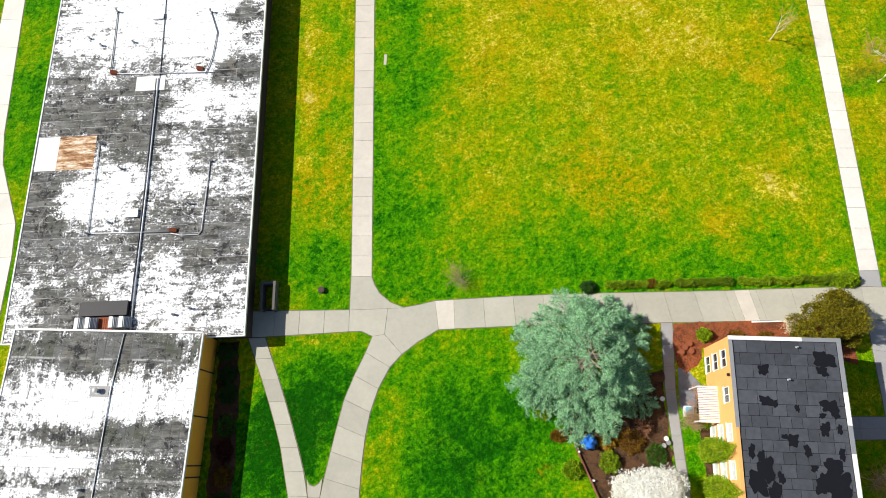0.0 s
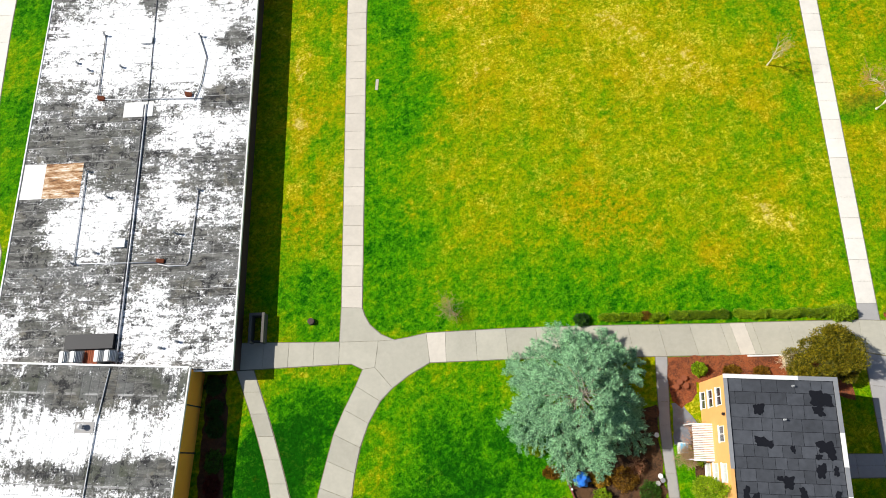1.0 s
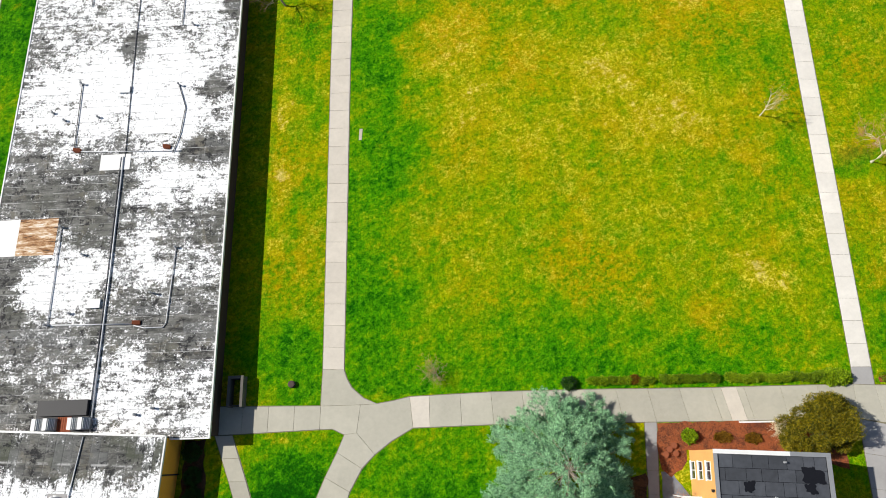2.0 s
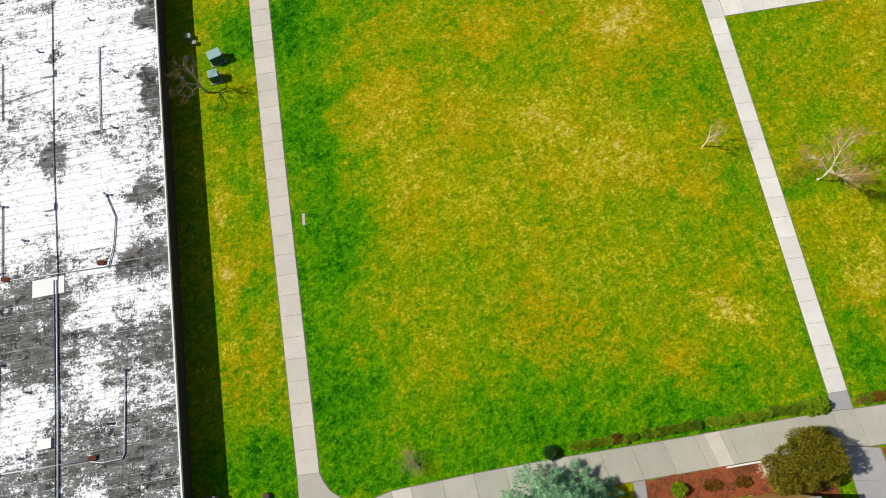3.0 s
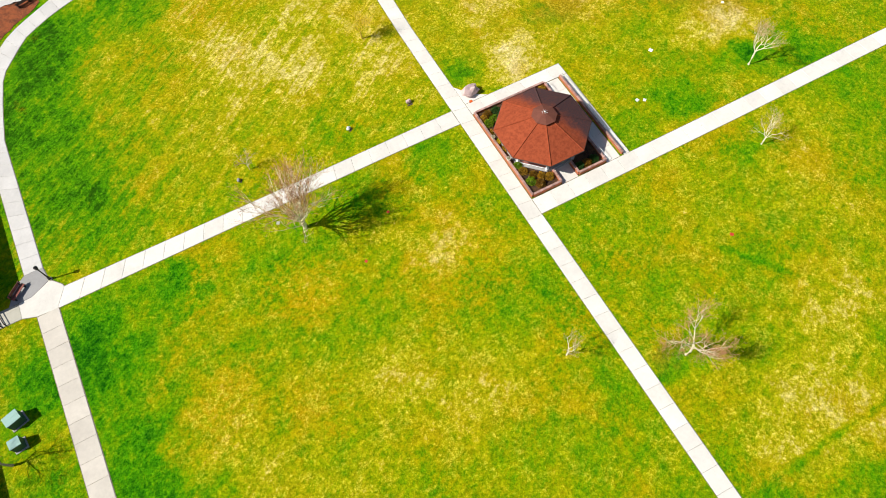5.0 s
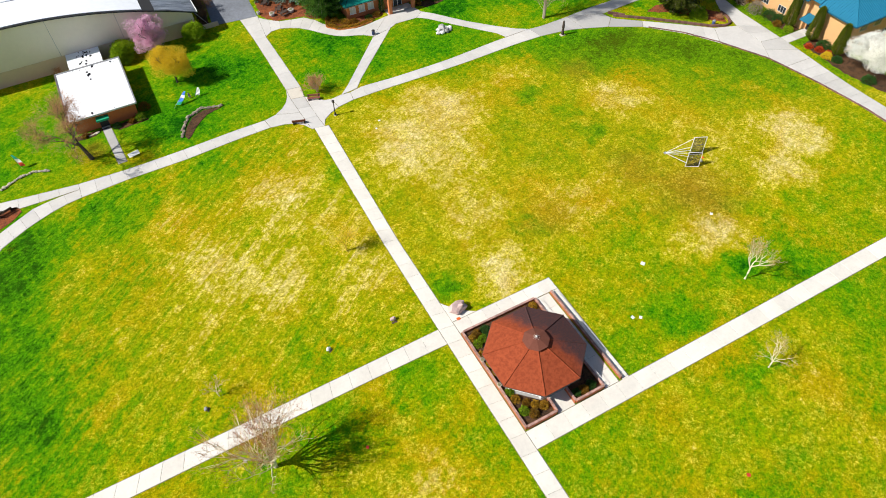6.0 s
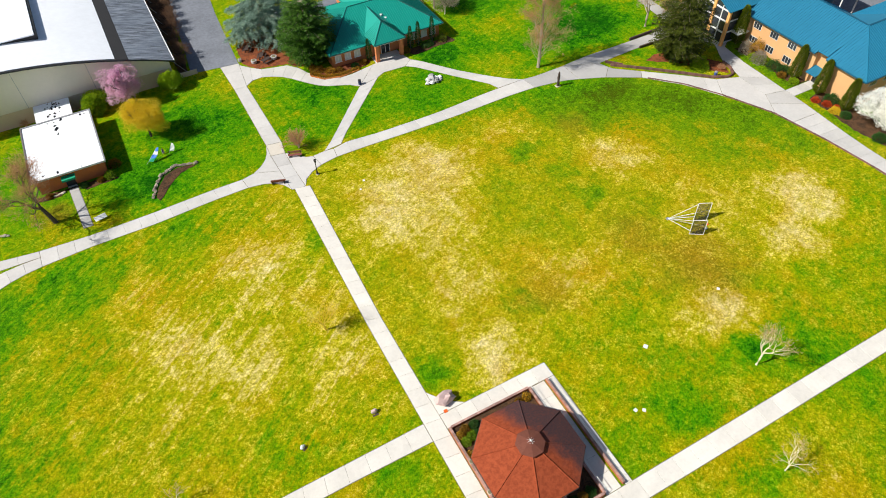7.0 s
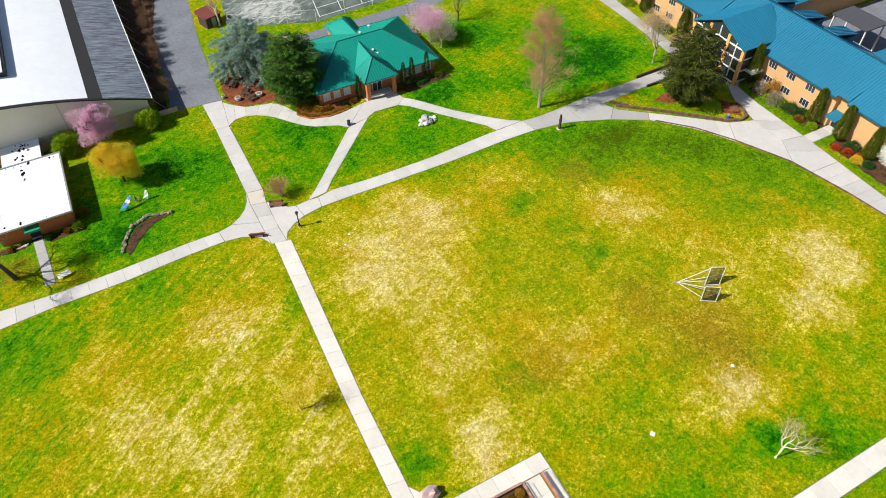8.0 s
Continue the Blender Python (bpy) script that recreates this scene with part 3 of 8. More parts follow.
def glass_material():
    m, nt, b = material("window_glass", 0.08, 0.0, 0.6)
    b.inputs["Base Color"].default_value = (0.035, 0.042, 0.05, 1)
    return m


GLASS = glass_material()
BLINDS = plain("window_blind", (0.62, 0.63, 0.60), 0.35, spread=0.15, gloss=0.6)
CEDAR = leafy("blue_cedar_needles", (0.008, 0.070, 0.036), (0.45, 0.80, 0.42), 0.12, clump=0.9)
SPRUCE = leafy("dark_conifer_needles", (0.006, 0.035, 0.003), (0.115, 0.270, 0.022), 0.25)
SPRUCE_OLIVE = leafy("olive_conifer_needles", (0.010, 0.024, 0.003), (0.125, 0.150, 0.012), 0.2, clump=1.1)
GOLDEN = leafy("golden_cypress_foliage", (0.008, 0.034, 0.002), (0.370, 0.290, 0.008), 0.15, clump=1.6)
HEDGE = leafy("hedge_leaves", (0.045, 0.150, 0.003), (0.330, 0.450, 0.010), 0.3, clump=1.2)
HEDGE_RED = leafy("reddish_hedge_leaves", (0.100, 0.055, 0.004), (0.400, 0.200, 0.015), 0.3, clump=1.2)
LAUREL = leafy("bright_green_leaves", (0.095, 0.240, 0.004), (0.500, 0.640, 0.014), 0.4)
DEEP = leafy("deep_green_leaves", (0.012, 0.055, 0.008), (0.055, 0.140, 0.018), 0.2)
BOX_GOLD = leafy("orange_brown_leaves", (0.100, 0.060, 0.006), (0.700, 0.380, 0.020), 0.2)
BLOSSOM_WHITE = leafy("white_blossom", (0.94, 0.93, 0.86), (0.98, 0.98, 0.94), 0.35)
BLOSSOM_PINK = leafy("pink_blossom", (0.78, 0.42, 0.60), (0.97, 0.76, 0.88), 0.5)
WILLOW = leafy("golden_spring_leaves", (0.66, 0.45, 0.010), (0.95, 0.77, 0.050), 0.45)
RED_LEAF = leafy("red_leaves", (0.30, 0.03, 0.008), (0.66, 0.10, 0.02), 0.25)
CEDAR_DARK = leafy("dusky_cedar_needles", (0.040, 0.110, 0.080), (0.44, 0.60, 0.48), 0.25)
ARBOR = leafy("arborvitae_foliage", (0.035, 0.080, 0.003), (0.210, 0.250, 0.010), 0.25, clump=2.0)


# ---- mesh tools ----
def mesh_of(name, verts, faces, mat, smooth=False):
    me = bpy.data.meshes.new(name)
    me.from_pydata(verts, [], faces)
    me.materials.append(mat)
    if smooth:
        me.polygons.foreach_set("use_smooth", [True] * len(me.polygons))
    me.update()
    return me


def part(name, bm, mat, parent, label="", smooth=False, soft=0.0):
    """Links a bmesh as one mesh object under a thing or under a part."""
    me = bpy.data.meshes.new(name)
    if soft:
        sharp = [e for e in bm.edges if len(e.link_faces) == 2 and e.calc_face_angle() > 0.6]
        bmesh.ops.bevel(bm, geom=sharp, offset=soft, segments=1, affect="EDGES", clamp_overlap=True)
    bm.to_mesh(me)
    bm.free()
    me.materials.append(mat)
    if smooth:
        me.polygons.foreach_set("use_smooth", [True] * len(me.polygons))
    ob = new(name, me)
    ob.parent = parent
    if label:
        tagged(ob, label)
    return ob


def share(name, me, parent, m=None, label=""):
    ob = new(name, me)
    ob.parent = parent
    if m is not None:
        ob.matrix_basis = m
    if label:
        tagged(ob, label)
    return ob


def thing(name, label, category, x=0, y=0, z=0, turn=0, group="", kind=""):
    ob = new(name)
    ob.empty_display_size = 0.3
    ob.matrix_basis = pose(x, y, z, 0, 0, turn)
    return tagged(ob, label, category, group, kind)


def box(bm, x0, y0, z0, x1, y1, z1, m=None):
    v = [bm.verts.new(p) for p in ((x0, y0, z0), (x1, y0, z0), (x1, y1, z0), (x0, y1, z0), (x0, y0, z1), (x1, y0, z1), (x1, y1, z1), (x0, y1, z1))]
    if m is not None:
        for q in v:
            q.co = m @ q.co
    for f in ((3, 2, 1, 0), (4, 5, 6, 7), (0, 1, 5, 4), (1, 2, 6, 5), (2, 3, 7, 6), (3, 0, 4, 7)):
        bm.faces.new([v[i] for i in f])
    return bm


def boxes(*rows):
    bm = bmesh.new()
    for r in rows:
        box(bm, *r)
    return bm


def prism(bm, pts, z0, z1):
    lo = [bm.verts.new((x, y, z0)) for x, y in pts]
    hi = [bm.verts.new((x, y, z1)) for x, y in pts]
    n = len(pts)
    bm.faces.new(lo[::-1])
    bm.faces.new(hi)
    for i in range(n):
        bm.faces.new((lo[i], lo[(i + 1) % n], hi[(i + 1) % n], hi[i]))
    return bm


def tube(bm, pts, radii, sides=8, caps=True):
    """A round bar along the points, with a radius at each."""
    rings = []
    pts = [Vector(p) for p in pts]
    for i, p in enumerate(pts):
        way = (pts[min(i + 1, len(pts) - 1)] - pts[max(i - 1, 0)]).normalized()
        q = way.to_track_quat("Z", "Y")
        r = radii[i] if isinstance(radii, (list, tuple)) else radii
        rings.append([bm.verts.new(p + q @ Vector((r * math.cos(a), r * math.sin(a), 0))) for a in (2 * math.pi * k / sides for k in range(sides))])
    for a, b in zip(rings, rings[1:]):
        for k in range(sides):
            bm.faces.new((a[k], a[(k + 1) % sides], b[(k + 1) % sides], b[k]))
    if caps:
        bm.faces.new(rings[0][::-1])
        bm.faces.new(rings[-1])
    return bm


def lathe(bm, profile, sides=12, x=0, y=0):
    """A turned form: radius and height pairs from bottom to top."""
    rings = [[bm.verts.new((x + r * math.cos(2 * math.pi * k / sides), y + r * math.sin(2 * math.pi * k / sides), z)) for k in range(sides)] for r, z in profile]
    for a, b in zip(rings, rings[1:]):
        for k in range(sides):
            bm.faces.new((a[k], a[(k + 1) % sides], b[(k + 1) % sides], b[k]))
    bm.faces.new(rings[0][::-1])
    bm.faces.new(rings[-1])
    return bm


def lump(bm, x, y, z, rx, ry, rz, seed, rough=0.35, cuts=2):
    """A broken stone or soft heap."""
    made = bmesh.ops.create_icosphere(bm, subdivisions=cuts, radius=1.0)
    for v in made["verts"]:
        k = 1 + rough * noise.noise(v.co * 1.7 + Vector((seed * 7.3, seed * 1.9, 0)))
        v.co = Vector((x + v.co.x * rx * k, y + v.co.y * ry * k, max(z - 0.05, z + rz * 0.55 + v.co.z * rz * k * 0.6)))
    return bm


def evenly(line, n):
    """n + 1 points at even steps along a line of points."""
    p = np.array(line, float)
    d = np.concatenate([[0], np.cumsum(np.linalg.norm(np.diff(p, axis=0), axis=1))])
    s = np.linspace(0, d[-1], n + 1)
    return [(float(np.interp(k, d, p[:, 0])), float(np.interp(k, d, p[:, 1]))) for k in s]


def slab_mesh(pts, gap=0.022, top=0.05, edge=0.015):
    """A concrete slab with that outline, counter-clockwise, with bevelled edges and an open joint round it."""
    p = np.array(pts, float)
    if sum(p[i - 1][0] * p[i][1] - p[i][0] * p[i - 1][1] for i in range(len(p))) < 0:
        p = p[::-1]

    def shrunk(by):
        out = []
        for i in range(len(p)):
            a, b, c = p[i - 1], p[i], p[(i + 1) % len(p)]
            d1, d2 = (b - a) / max(np.linalg.norm(b - a), 1e-6), (c - b) / max(np.linalg.norm(c - b), 1e-6)
            n1, n2 = np.array((-d1[1], d1[0])), np.array((-d2[1], d2[0]))
            k = n1 + n2
            k = k / max(np.dot(k, n1), 0.35)
            out.append(b + k * by)
        return out
    rings = [[(x, y, z) for x, y in shrunk(g)] for g, z in ((gap / 2, -0.03), (gap / 2, top - edge), (gap / 2 + edge, top))]
    n = len(p)
    verts = [v for r in rings for v in r]
    faces = [tuple(range(2 * n, 3 * n))]
    for r in range(2):
        faces += [(r * n + i, r * n + (i + 1) % n, (r + 1) * n + (i + 1) % n, (r + 1) * n + i) for i in range(n)]
    return verts, faces


def grown(pts, by):
    """The outline pushed outward all round."""
    p = np.array(pts, float)
    if sum(p[i - 1][0] * p[i][1] - p[i][0] * p[i - 1][1] for i in range(len(p))) < 0:
        p = p[::-1]
    out = []
    for i in range(len(p)):
        a, b, c = p[i - 1], p[i], p[(i + 1) % len(p)]
        d1, d2 = (b - a) / max(np.linalg.norm(b - a), 1e-6), (c - b) / max(np.linalg.norm(c - b), 1e-6)
        k = np.array((d1[1] + d2[1], -d1[0] - d2[0]))
        out.append(tuple(b + k / max(np.dot(k, (d1[1], -d1[0])), 0.5) * by))
    return out


def pavement(label, outlines, mat=None, category="path"):
    """A path: a bed of joint soil, and its slabs laid on it."""
    mat = mat or CONCRETE
    bm = bmesh.new()
    for k, o in enumerate(outlines):
        pts = o[0] if isinstance(o[0][0], tuple) else o
        pts = grown(pts, 0.075)
        a = sum(pts[i - 1][0] * pts[i][1] - pts[i][0] * pts[i - 1][1] for i in range(len(pts)))
        f = bm.faces.new([bm.verts.new((x, y, 0.006 + 0.0003 * k)) for x, y in (pts if a > 0 else pts[::-1])])
    bed = part("pavement", bm, JOINT, None)
    tagged(bed, label, category, kind="structure")
    for o in outlines:
        pts, m = o if isinstance(o[0][0], tuple) else (o, mat)
        share("slab", mesh_of("slab", *slab_mesh(pts), m), bed)
    return bed


def strip(left, right, n):
    a, b = evenly(left, n), evenly(right, n)
    return [[a[i], b[i], b[i + 1], a[i + 1]] for i in range(n)]


# ---- plants ----
def quads_mesh(name, centres, along, across, mat):
    """One small leaf for each centre: a bent quad spanned by two vectors."""
    c, u, v = (np.asarray(a, float) for a in (centres, along, across))
    n = len(c)
    verts = np.stack([c, c + u * 0.55 - v * 0.5, c + u, c + u * 0.55 + v * 0.5], 1).reshape(-1, 3)
    me = bpy.data.meshes.new(name)
    me.vertices.add(4 * n)
    me.vertices.foreach_set("co", verts.ravel())
    me.loops.add(4 * n)
    me.loops.foreach_set("vertex_index", np.arange(4 * n))
    me.polygons.add(n)
    me.polygons.foreach_set("loop_start", np.arange(0, 4 * n, 4))
    me.polygons.foreach_set("loop_total", np.full(n, 4))
    me.materials.append(mat)
    me.update(calc_edges=True)
    return me


def unit(a):
    return a / np.maximum(np.linalg.norm(a, axis=-1, keepdims=True), 1e-9)


def leaves(rng, points, outward, size, slim=0.5, droop=0.0, stray=0.7, lie=0.0):
    """Directions for leaves at the points: mostly outward, strayed, drooping, some lying flat."""
    n = len(points)
    u = unit(outward + stray * rng.normal(size=(n, 3)) + np.array((0, 0, -droop)))
    w = unit(np.cross(u, rng.normal(size=(n, 3)) + np.array((0, 0, lie))))
    s = size * rng.uniform(0.6, 1.3, (n, 1))
    return u * s, w * s * slim


def limbs(bm, rng, base, way, length, radius, depth, spread, droop, out, sides=5, fork=3, up=0.15, fine=None):
    """Branches that fork and taper; the outer ends are gathered in out, the thinnest go to fine."""
    pts, p, d = [Vector(base)], Vector(base), Vector(way).normalized()
    steps = 4 if depth > 1 else 3
    for k in range(steps):
        d = (d + Vector(rng.normal(size=3)) * 0.13 + Vector((0, 0, up - droop))).normalized()
        p = p + d * (length / steps)
        pts.append(p.copy())
        if depth <= 1:
            out.append((tuple(p), tuple(d)))
    rad = [radius * (1 - 0.55 * i / steps) for i in range(steps + 1)] if depth > 0 else [radius * (1 - 0.8 * i / steps) for i in range(steps + 1)]
    tube(fine if fine is not None and depth < 2 else bm, pts, rad, max(3, sides), caps=False)
    if depth > 0:
        for k in range(fork):
            at = pts[rng.integers(2, len(pts))] if k else pts[-1]
            side = Vector(rng.normal(size=3))
            side = (side - d * side.dot(d)).normalized()
            limbs(bm, rng, at, d + side * spread * rng.uniform(0.6, 1.2), length * rng.uniform(0.55, 0.8), radius * 0.58, depth - 1, spread, droop, out, sides - 1, fork, up, fine)


def bare_tree(x, y, height, seed, label, bark=None, depth=4, fork=3, spread=0.75, lean=(0, 0), stems=1, trunk=0.3, thick=0.026, haze=0, haze_mat=None, sway=0.3, group=""):
    """A leafless tree: a tapered trunk, forking limbs, fine twigs and a few buds."""
    rng = np.random.default_rng(seed)
    bark = bark or BARK
    ob = thing("bare_tree", label, "tree", x, y, group=group)
    bm, fine, tips = bmesh.new(), bmesh.new(), []
    for s in range(stems):
        tilt = Vector((lean[0] + (rng.normal() * sway if stems > 1 else 0), lean[1] + (rng.normal() * sway if stems > 1 else 0), 1))
        top = Vector((0, 0, -0.05)) + tilt * height * trunk
        bow = Vector((rng.normal() * 0.04 * height * trunk, rng.normal() * 0.04 * height * trunk, 0))
        tube(bm, [(0, 0, -0.05), tuple(tilt * height * trunk * 0.5 + bow), tuple(top)], [height * thick, height * thick * 0.8, height * thick * 0.65], 8)
        for k in range(fork + 1):
            a = 2 * math.pi * (k + rng.uniform(-0.2, 0.2)) / (fork + 1)
            way = tilt * (1.5 if k == 0 else 0.9) + Vector((math.cos(a), math.sin(a), 0)) * spread * (0.25 if k == 0 else 1)
            start = top if k == 0 else tilt * height * trunk * rng.uniform(0.7, 1.0)
            limbs(bm, rng, start, way, height * 0.30, height * thick * 0.5, depth - 1, spread, 0.0, tips, 5, fork, 0.10, fine)
    part("trunk", bm, bark, ob)
    tagged(part("brushwood", fine, haze_mat or bark, ob), kind="stuff")
    if haze and tips:
        t = np.array([q[0] for q in tips])
        d = np.array([q[1] for q in tips])
        pick = rng.integers(0, len(t), haze)
        c = t[pick] + rng.normal(size=(haze, 3)) * 0.06 * height * 0.5
        u, w = leaves(rng, c, unit(d[pick]), 0.03 * height + 0.14, 0.06, 0.0, 0.5)
        tagged(share("brushwood", quads_mesh("brushwood", c, u, w, haze_mat or bark), ob), kind="stuff")
    return ob


def upright_tree(x, y, height, radius, seed, label, bark, twig, n=7000):
    """A leafless tree with one straight leader and many short rising branches."""
    rng = np.random.default_rng(seed)
    ob = thing("bare_tree", label, "tree", x, y)
    bm, tips = bmesh.new(), []
    tube(bm, [(0, 0, -0.05), (0.1, 0.05, height * 0.4), (-0.1, 0.1, height * 0.75), (0, 0, height)], [height * 0.020, height * 0.015, height * 0.008, 0.02], 8)
    for k in range(64):
        f = 0.07 + 0.89 * k / 63
        a = k * 2.4 + rng.normal() * 0.3
        reach = radius * (0.55 + 0.45 * math.sin(math.pi * min(1, f * 1.15))) * (1 - 0.55 * f)
        limbs(bm, rng, (0, 0, height * f), (math.cos(a), math.sin(a), 0.9), reach * rng.uniform(0.8, 1.3), 0.055 * (1.2 - f), 2, 0.6, 0.0, tips, 4, 2, 0.1)
    part("trunk", bm, bark, ob)
    t, d = np.array([q[0] for q in tips]), np.array([q[1] for q in tips])
    pick = rng.integers(0, len(t), n)
    c = t[pick] + rng.normal(size=(n, 3)) * 0.35
    u, w = leaves(rng, c, unit(d[pick]), 0.55, 0.06, 0.0, 0.5)
    tagged(share("brushwood", quads_mesh("brushwood", c, u, w, twig), ob), kind="stuff")
    return ob


def blob_points(rng, n, rx, ry, rz, lumps, rough=0.25, shell=0.55, lobe=(0.42, 0.68)):
    """Points in an uneven crown made of several lobes."""
    lobes = [(np.clip(rng.normal(size=3), -1.2, 1.2) * np.array((rx, ry, rz)) * 0.42, rng.uniform(*lobe)) for _ in range(lumps)]
    pts, outs = [], []
    for c, k in lobes:
        m = n // lumps
        d = unit(rng.normal(size=(m, 3)))
        r = rng.uniform(shell, 1.0, (m, 1)) * (1 + rough * rng.normal(size=(m, 1)) * 0.35)
        pts.append(c + d * r * k * np.array((rx, ry, rz)))
        outs.append(d)
    return np.concatenate(pts), np.concatenate(outs)


def leafy_tree(x, y, height, rx, ry, seed, mat, label, name="tree", n=9000, size=0.28, lumps=14, bark=None, trunk=0.25, crown=0.62, slim=0.5, droop=0.0, group="", flat=1.0, category="tree", lobe=(0.42, 0.68), lie=0.0):
    """A tree in leaf or blossom: trunk and limbs, and a crown of many small leaves with gaps."""
    rng = np.random.default_rng(seed)
    ob = thing(name, label, category, x, y, group=group)
    bm, tips = bmesh.new(), []
    r = max(0.06, height * 0.022)
    tube(bm, [(0, 0, -0.05), (rng.normal() * 0.1, rng.normal() * 0.1, height * trunk)], [r * 1.3, r], 8)
    for k in range(5):
        a = 2 * math.pi * (k + rng.uniform(-0.3, 0.3)) / 5
        limbs(bm, rng, (0, 0, height * trunk * rng.uniform(0.75, 1.0)), (math.cos(a) * rx / height, math.sin(a) * ry / height, 0.9), height * 0.36, r * 0.6, 2, 0.8, 0.0, tips, 5, 3)
    part("trunk", bm, bark or BARK_DARK, ob)
    rz = height * crown * 0.5 * flat
    c, d = blob_points(rng, n, rx, ry, rz, lumps, lobe=lobe)
    c[:, 2] += height - rz
    keep = c[:, 2] > height * 0.06
    c, d = c[keep], d[keep]
    u, w = leaves(rng, c, d, size, slim, droop, 0.7, lie)
    share("crown", quads_mesh("crown", c, u, w, mat), ob)
    return ob


def shrub(x, y, rx, ry, height, seed, mat, label, n=900, size=0.16, name="shrub", group="", turn=0, z=0.0):
    """A round, clipped or loose bush: stems and many small leaves down to the ground."""
    rng = np.random.default_rng(seed)
    ob = thing(name, label, "shrub", x, y, z, turn, group)
    bm = bmesh.new()
    for k in range(5):
        a = 2 * math.pi * k / 5
        tube(bm, [(0.05 * math.cos(a), 0.05 * math.sin(a), -0.04), (rx * 0.4 * math.cos(a), ry * 0.4 * math.sin(a), height * 0.55)], [0.03, 0.012], 4)
    part("stems", bm, BARK_DARK, ob)
    n = int(n * 2.2)
    d = unit(rng.normal(size=(n, 3)))
    d[:, 2] = np.abs(d[:, 2])
    bump = 1 + 0.16 * np.sin(d[:, :1] * 7 + seed) * np.cos(d[:, 1:2] * 6 + seed * 2)
    c = d * rng.uniform(0.72, 1.04, (n, 1)) * bump * np.array((rx, ry, height))
    u, w = leaves(rng, c, d, size, 0.55, 0.0, 0.8)
    share("leaves", quads_mesh("leaves", c, u, w, mat), ob)
    return ob


def conifer(x, y, height, radius, seed, mat, label, tiers=11, per=9, sprays=46, needle=0.42, egg=False, pads=0, droop=0.25, name="conifer", power=0.8, low=0.06, slim=0.22, group="", bark=None, fan=0.34, uneven=0.16):
    """A conifer: a straight trunk, whorls of drooping branches, each with flat sprays of needles."""
    rng = np.random.default_rng(seed)
    ob = thing(name, label, "tree", x, y, group=group)
    bm = bmesh.new()
    tube(bm, [(0, 0, -0.05), (0.05, 0, height * 0.5), (0, 0.04, height * 0.98)], [height * 0.026, height * 0.016, height * 0.004], 8)
    cs, us, ws = [], [], []
    for t in range(tiers):
        f = low + (0.97 - low) * t / (tiers - 1)
        z0 = height * f
        reach = radius * (1 - f) ** power + 0.05 * radius
        if egg:
            reach = radius * (max(0.02, 1 - ((f - 0.36) / 0.66) ** 2) ** 0.6 if f > 0.36 else 1 - 0.55 * ((0.36 - f) / 0.36) ** 2)
        count = max(4, int(per * (0.5 + reach / radius)))
        for k in range(count):
            a = 2 * math.pi * (k + rng.uniform(-0.35, 0.35)) / count + t * 0.7
            R = reach * (1 + rng.normal() * uneven)
            rise = rng.uniform(0.05, 0.22) * R
            pts = []
            for j in range(5):
                q = j / 4
                pts.append((R * q * math.cos(a), R * q * math.sin(a), z0 + rise * q * 1.6 - droop * R * q * q * 1.4))
            tube(bm, pts, [0.035 * height / 10 * (1.1 - q / 4) for q in range(5)], 4, caps=False)
            P = np.array(pts)
            m = int(sprays * (0.35 + R / radius))
            s = rng.uniform(0.12, 1.0, m) ** 0.8
            base = np.stack([np.interp(s, np.linspace(0, 1, 5), P[:, i]) for i in range(3)], 1)
            side = np.array((-math.sin(a), math.cos(a), 0))
            fwd = np.array((math.cos(a), math.sin(a), -droop * 0.5))
            off = rng.uniform(-1, 1, m) * fan * R * np.sqrt(s) * (1.15 - 0.75 * s)
            if pads:
                # sprays gather in pads along the branch, with gaps between
                centre = rng.uniform(0.3, 1.0, pads)
                s = np.clip(centre[rng.integers(0, pads, m)] + rng.normal(size=m) * 0.06, 0.08, 1.05)
                base = np.stack([np.interp(s, np.linspace(0, 1, 5), P[:, i]) for i in range(3)], 1)
                off = rng.normal(size=m) * fan * R * 0.42
            c = base + side * off[:, None] + np.array((0, 0, 1)) * (-np.abs(off)[:, None] * 0.25 + rng.normal(size=(m, 1)) * 0.08)
            d = unit(fwd[None] + side[None] * np.sign(off)[:, None] * 0.75 + rng.normal(size=(m, 3)) * 0.28 + np.array((0, 0, -droop * 0.4)))
            w = unit(np.cross(d, np.array((0, 0, 1.0)) + rng.normal(size=(m, 3)) * 0.4))
            ln = needle * rng.uniform(0.6, 1.4, (m, 1))
            cs.append(c), us.append(d * ln), ws.append(w * ln * slim)
    part("trunk", bm, bark or BARK, ob)
    share("crown", quads_mesh("crown", np.concatenate(cs), np.concatenate(us), np.concatenate(ws), mat), ob)
    return ob


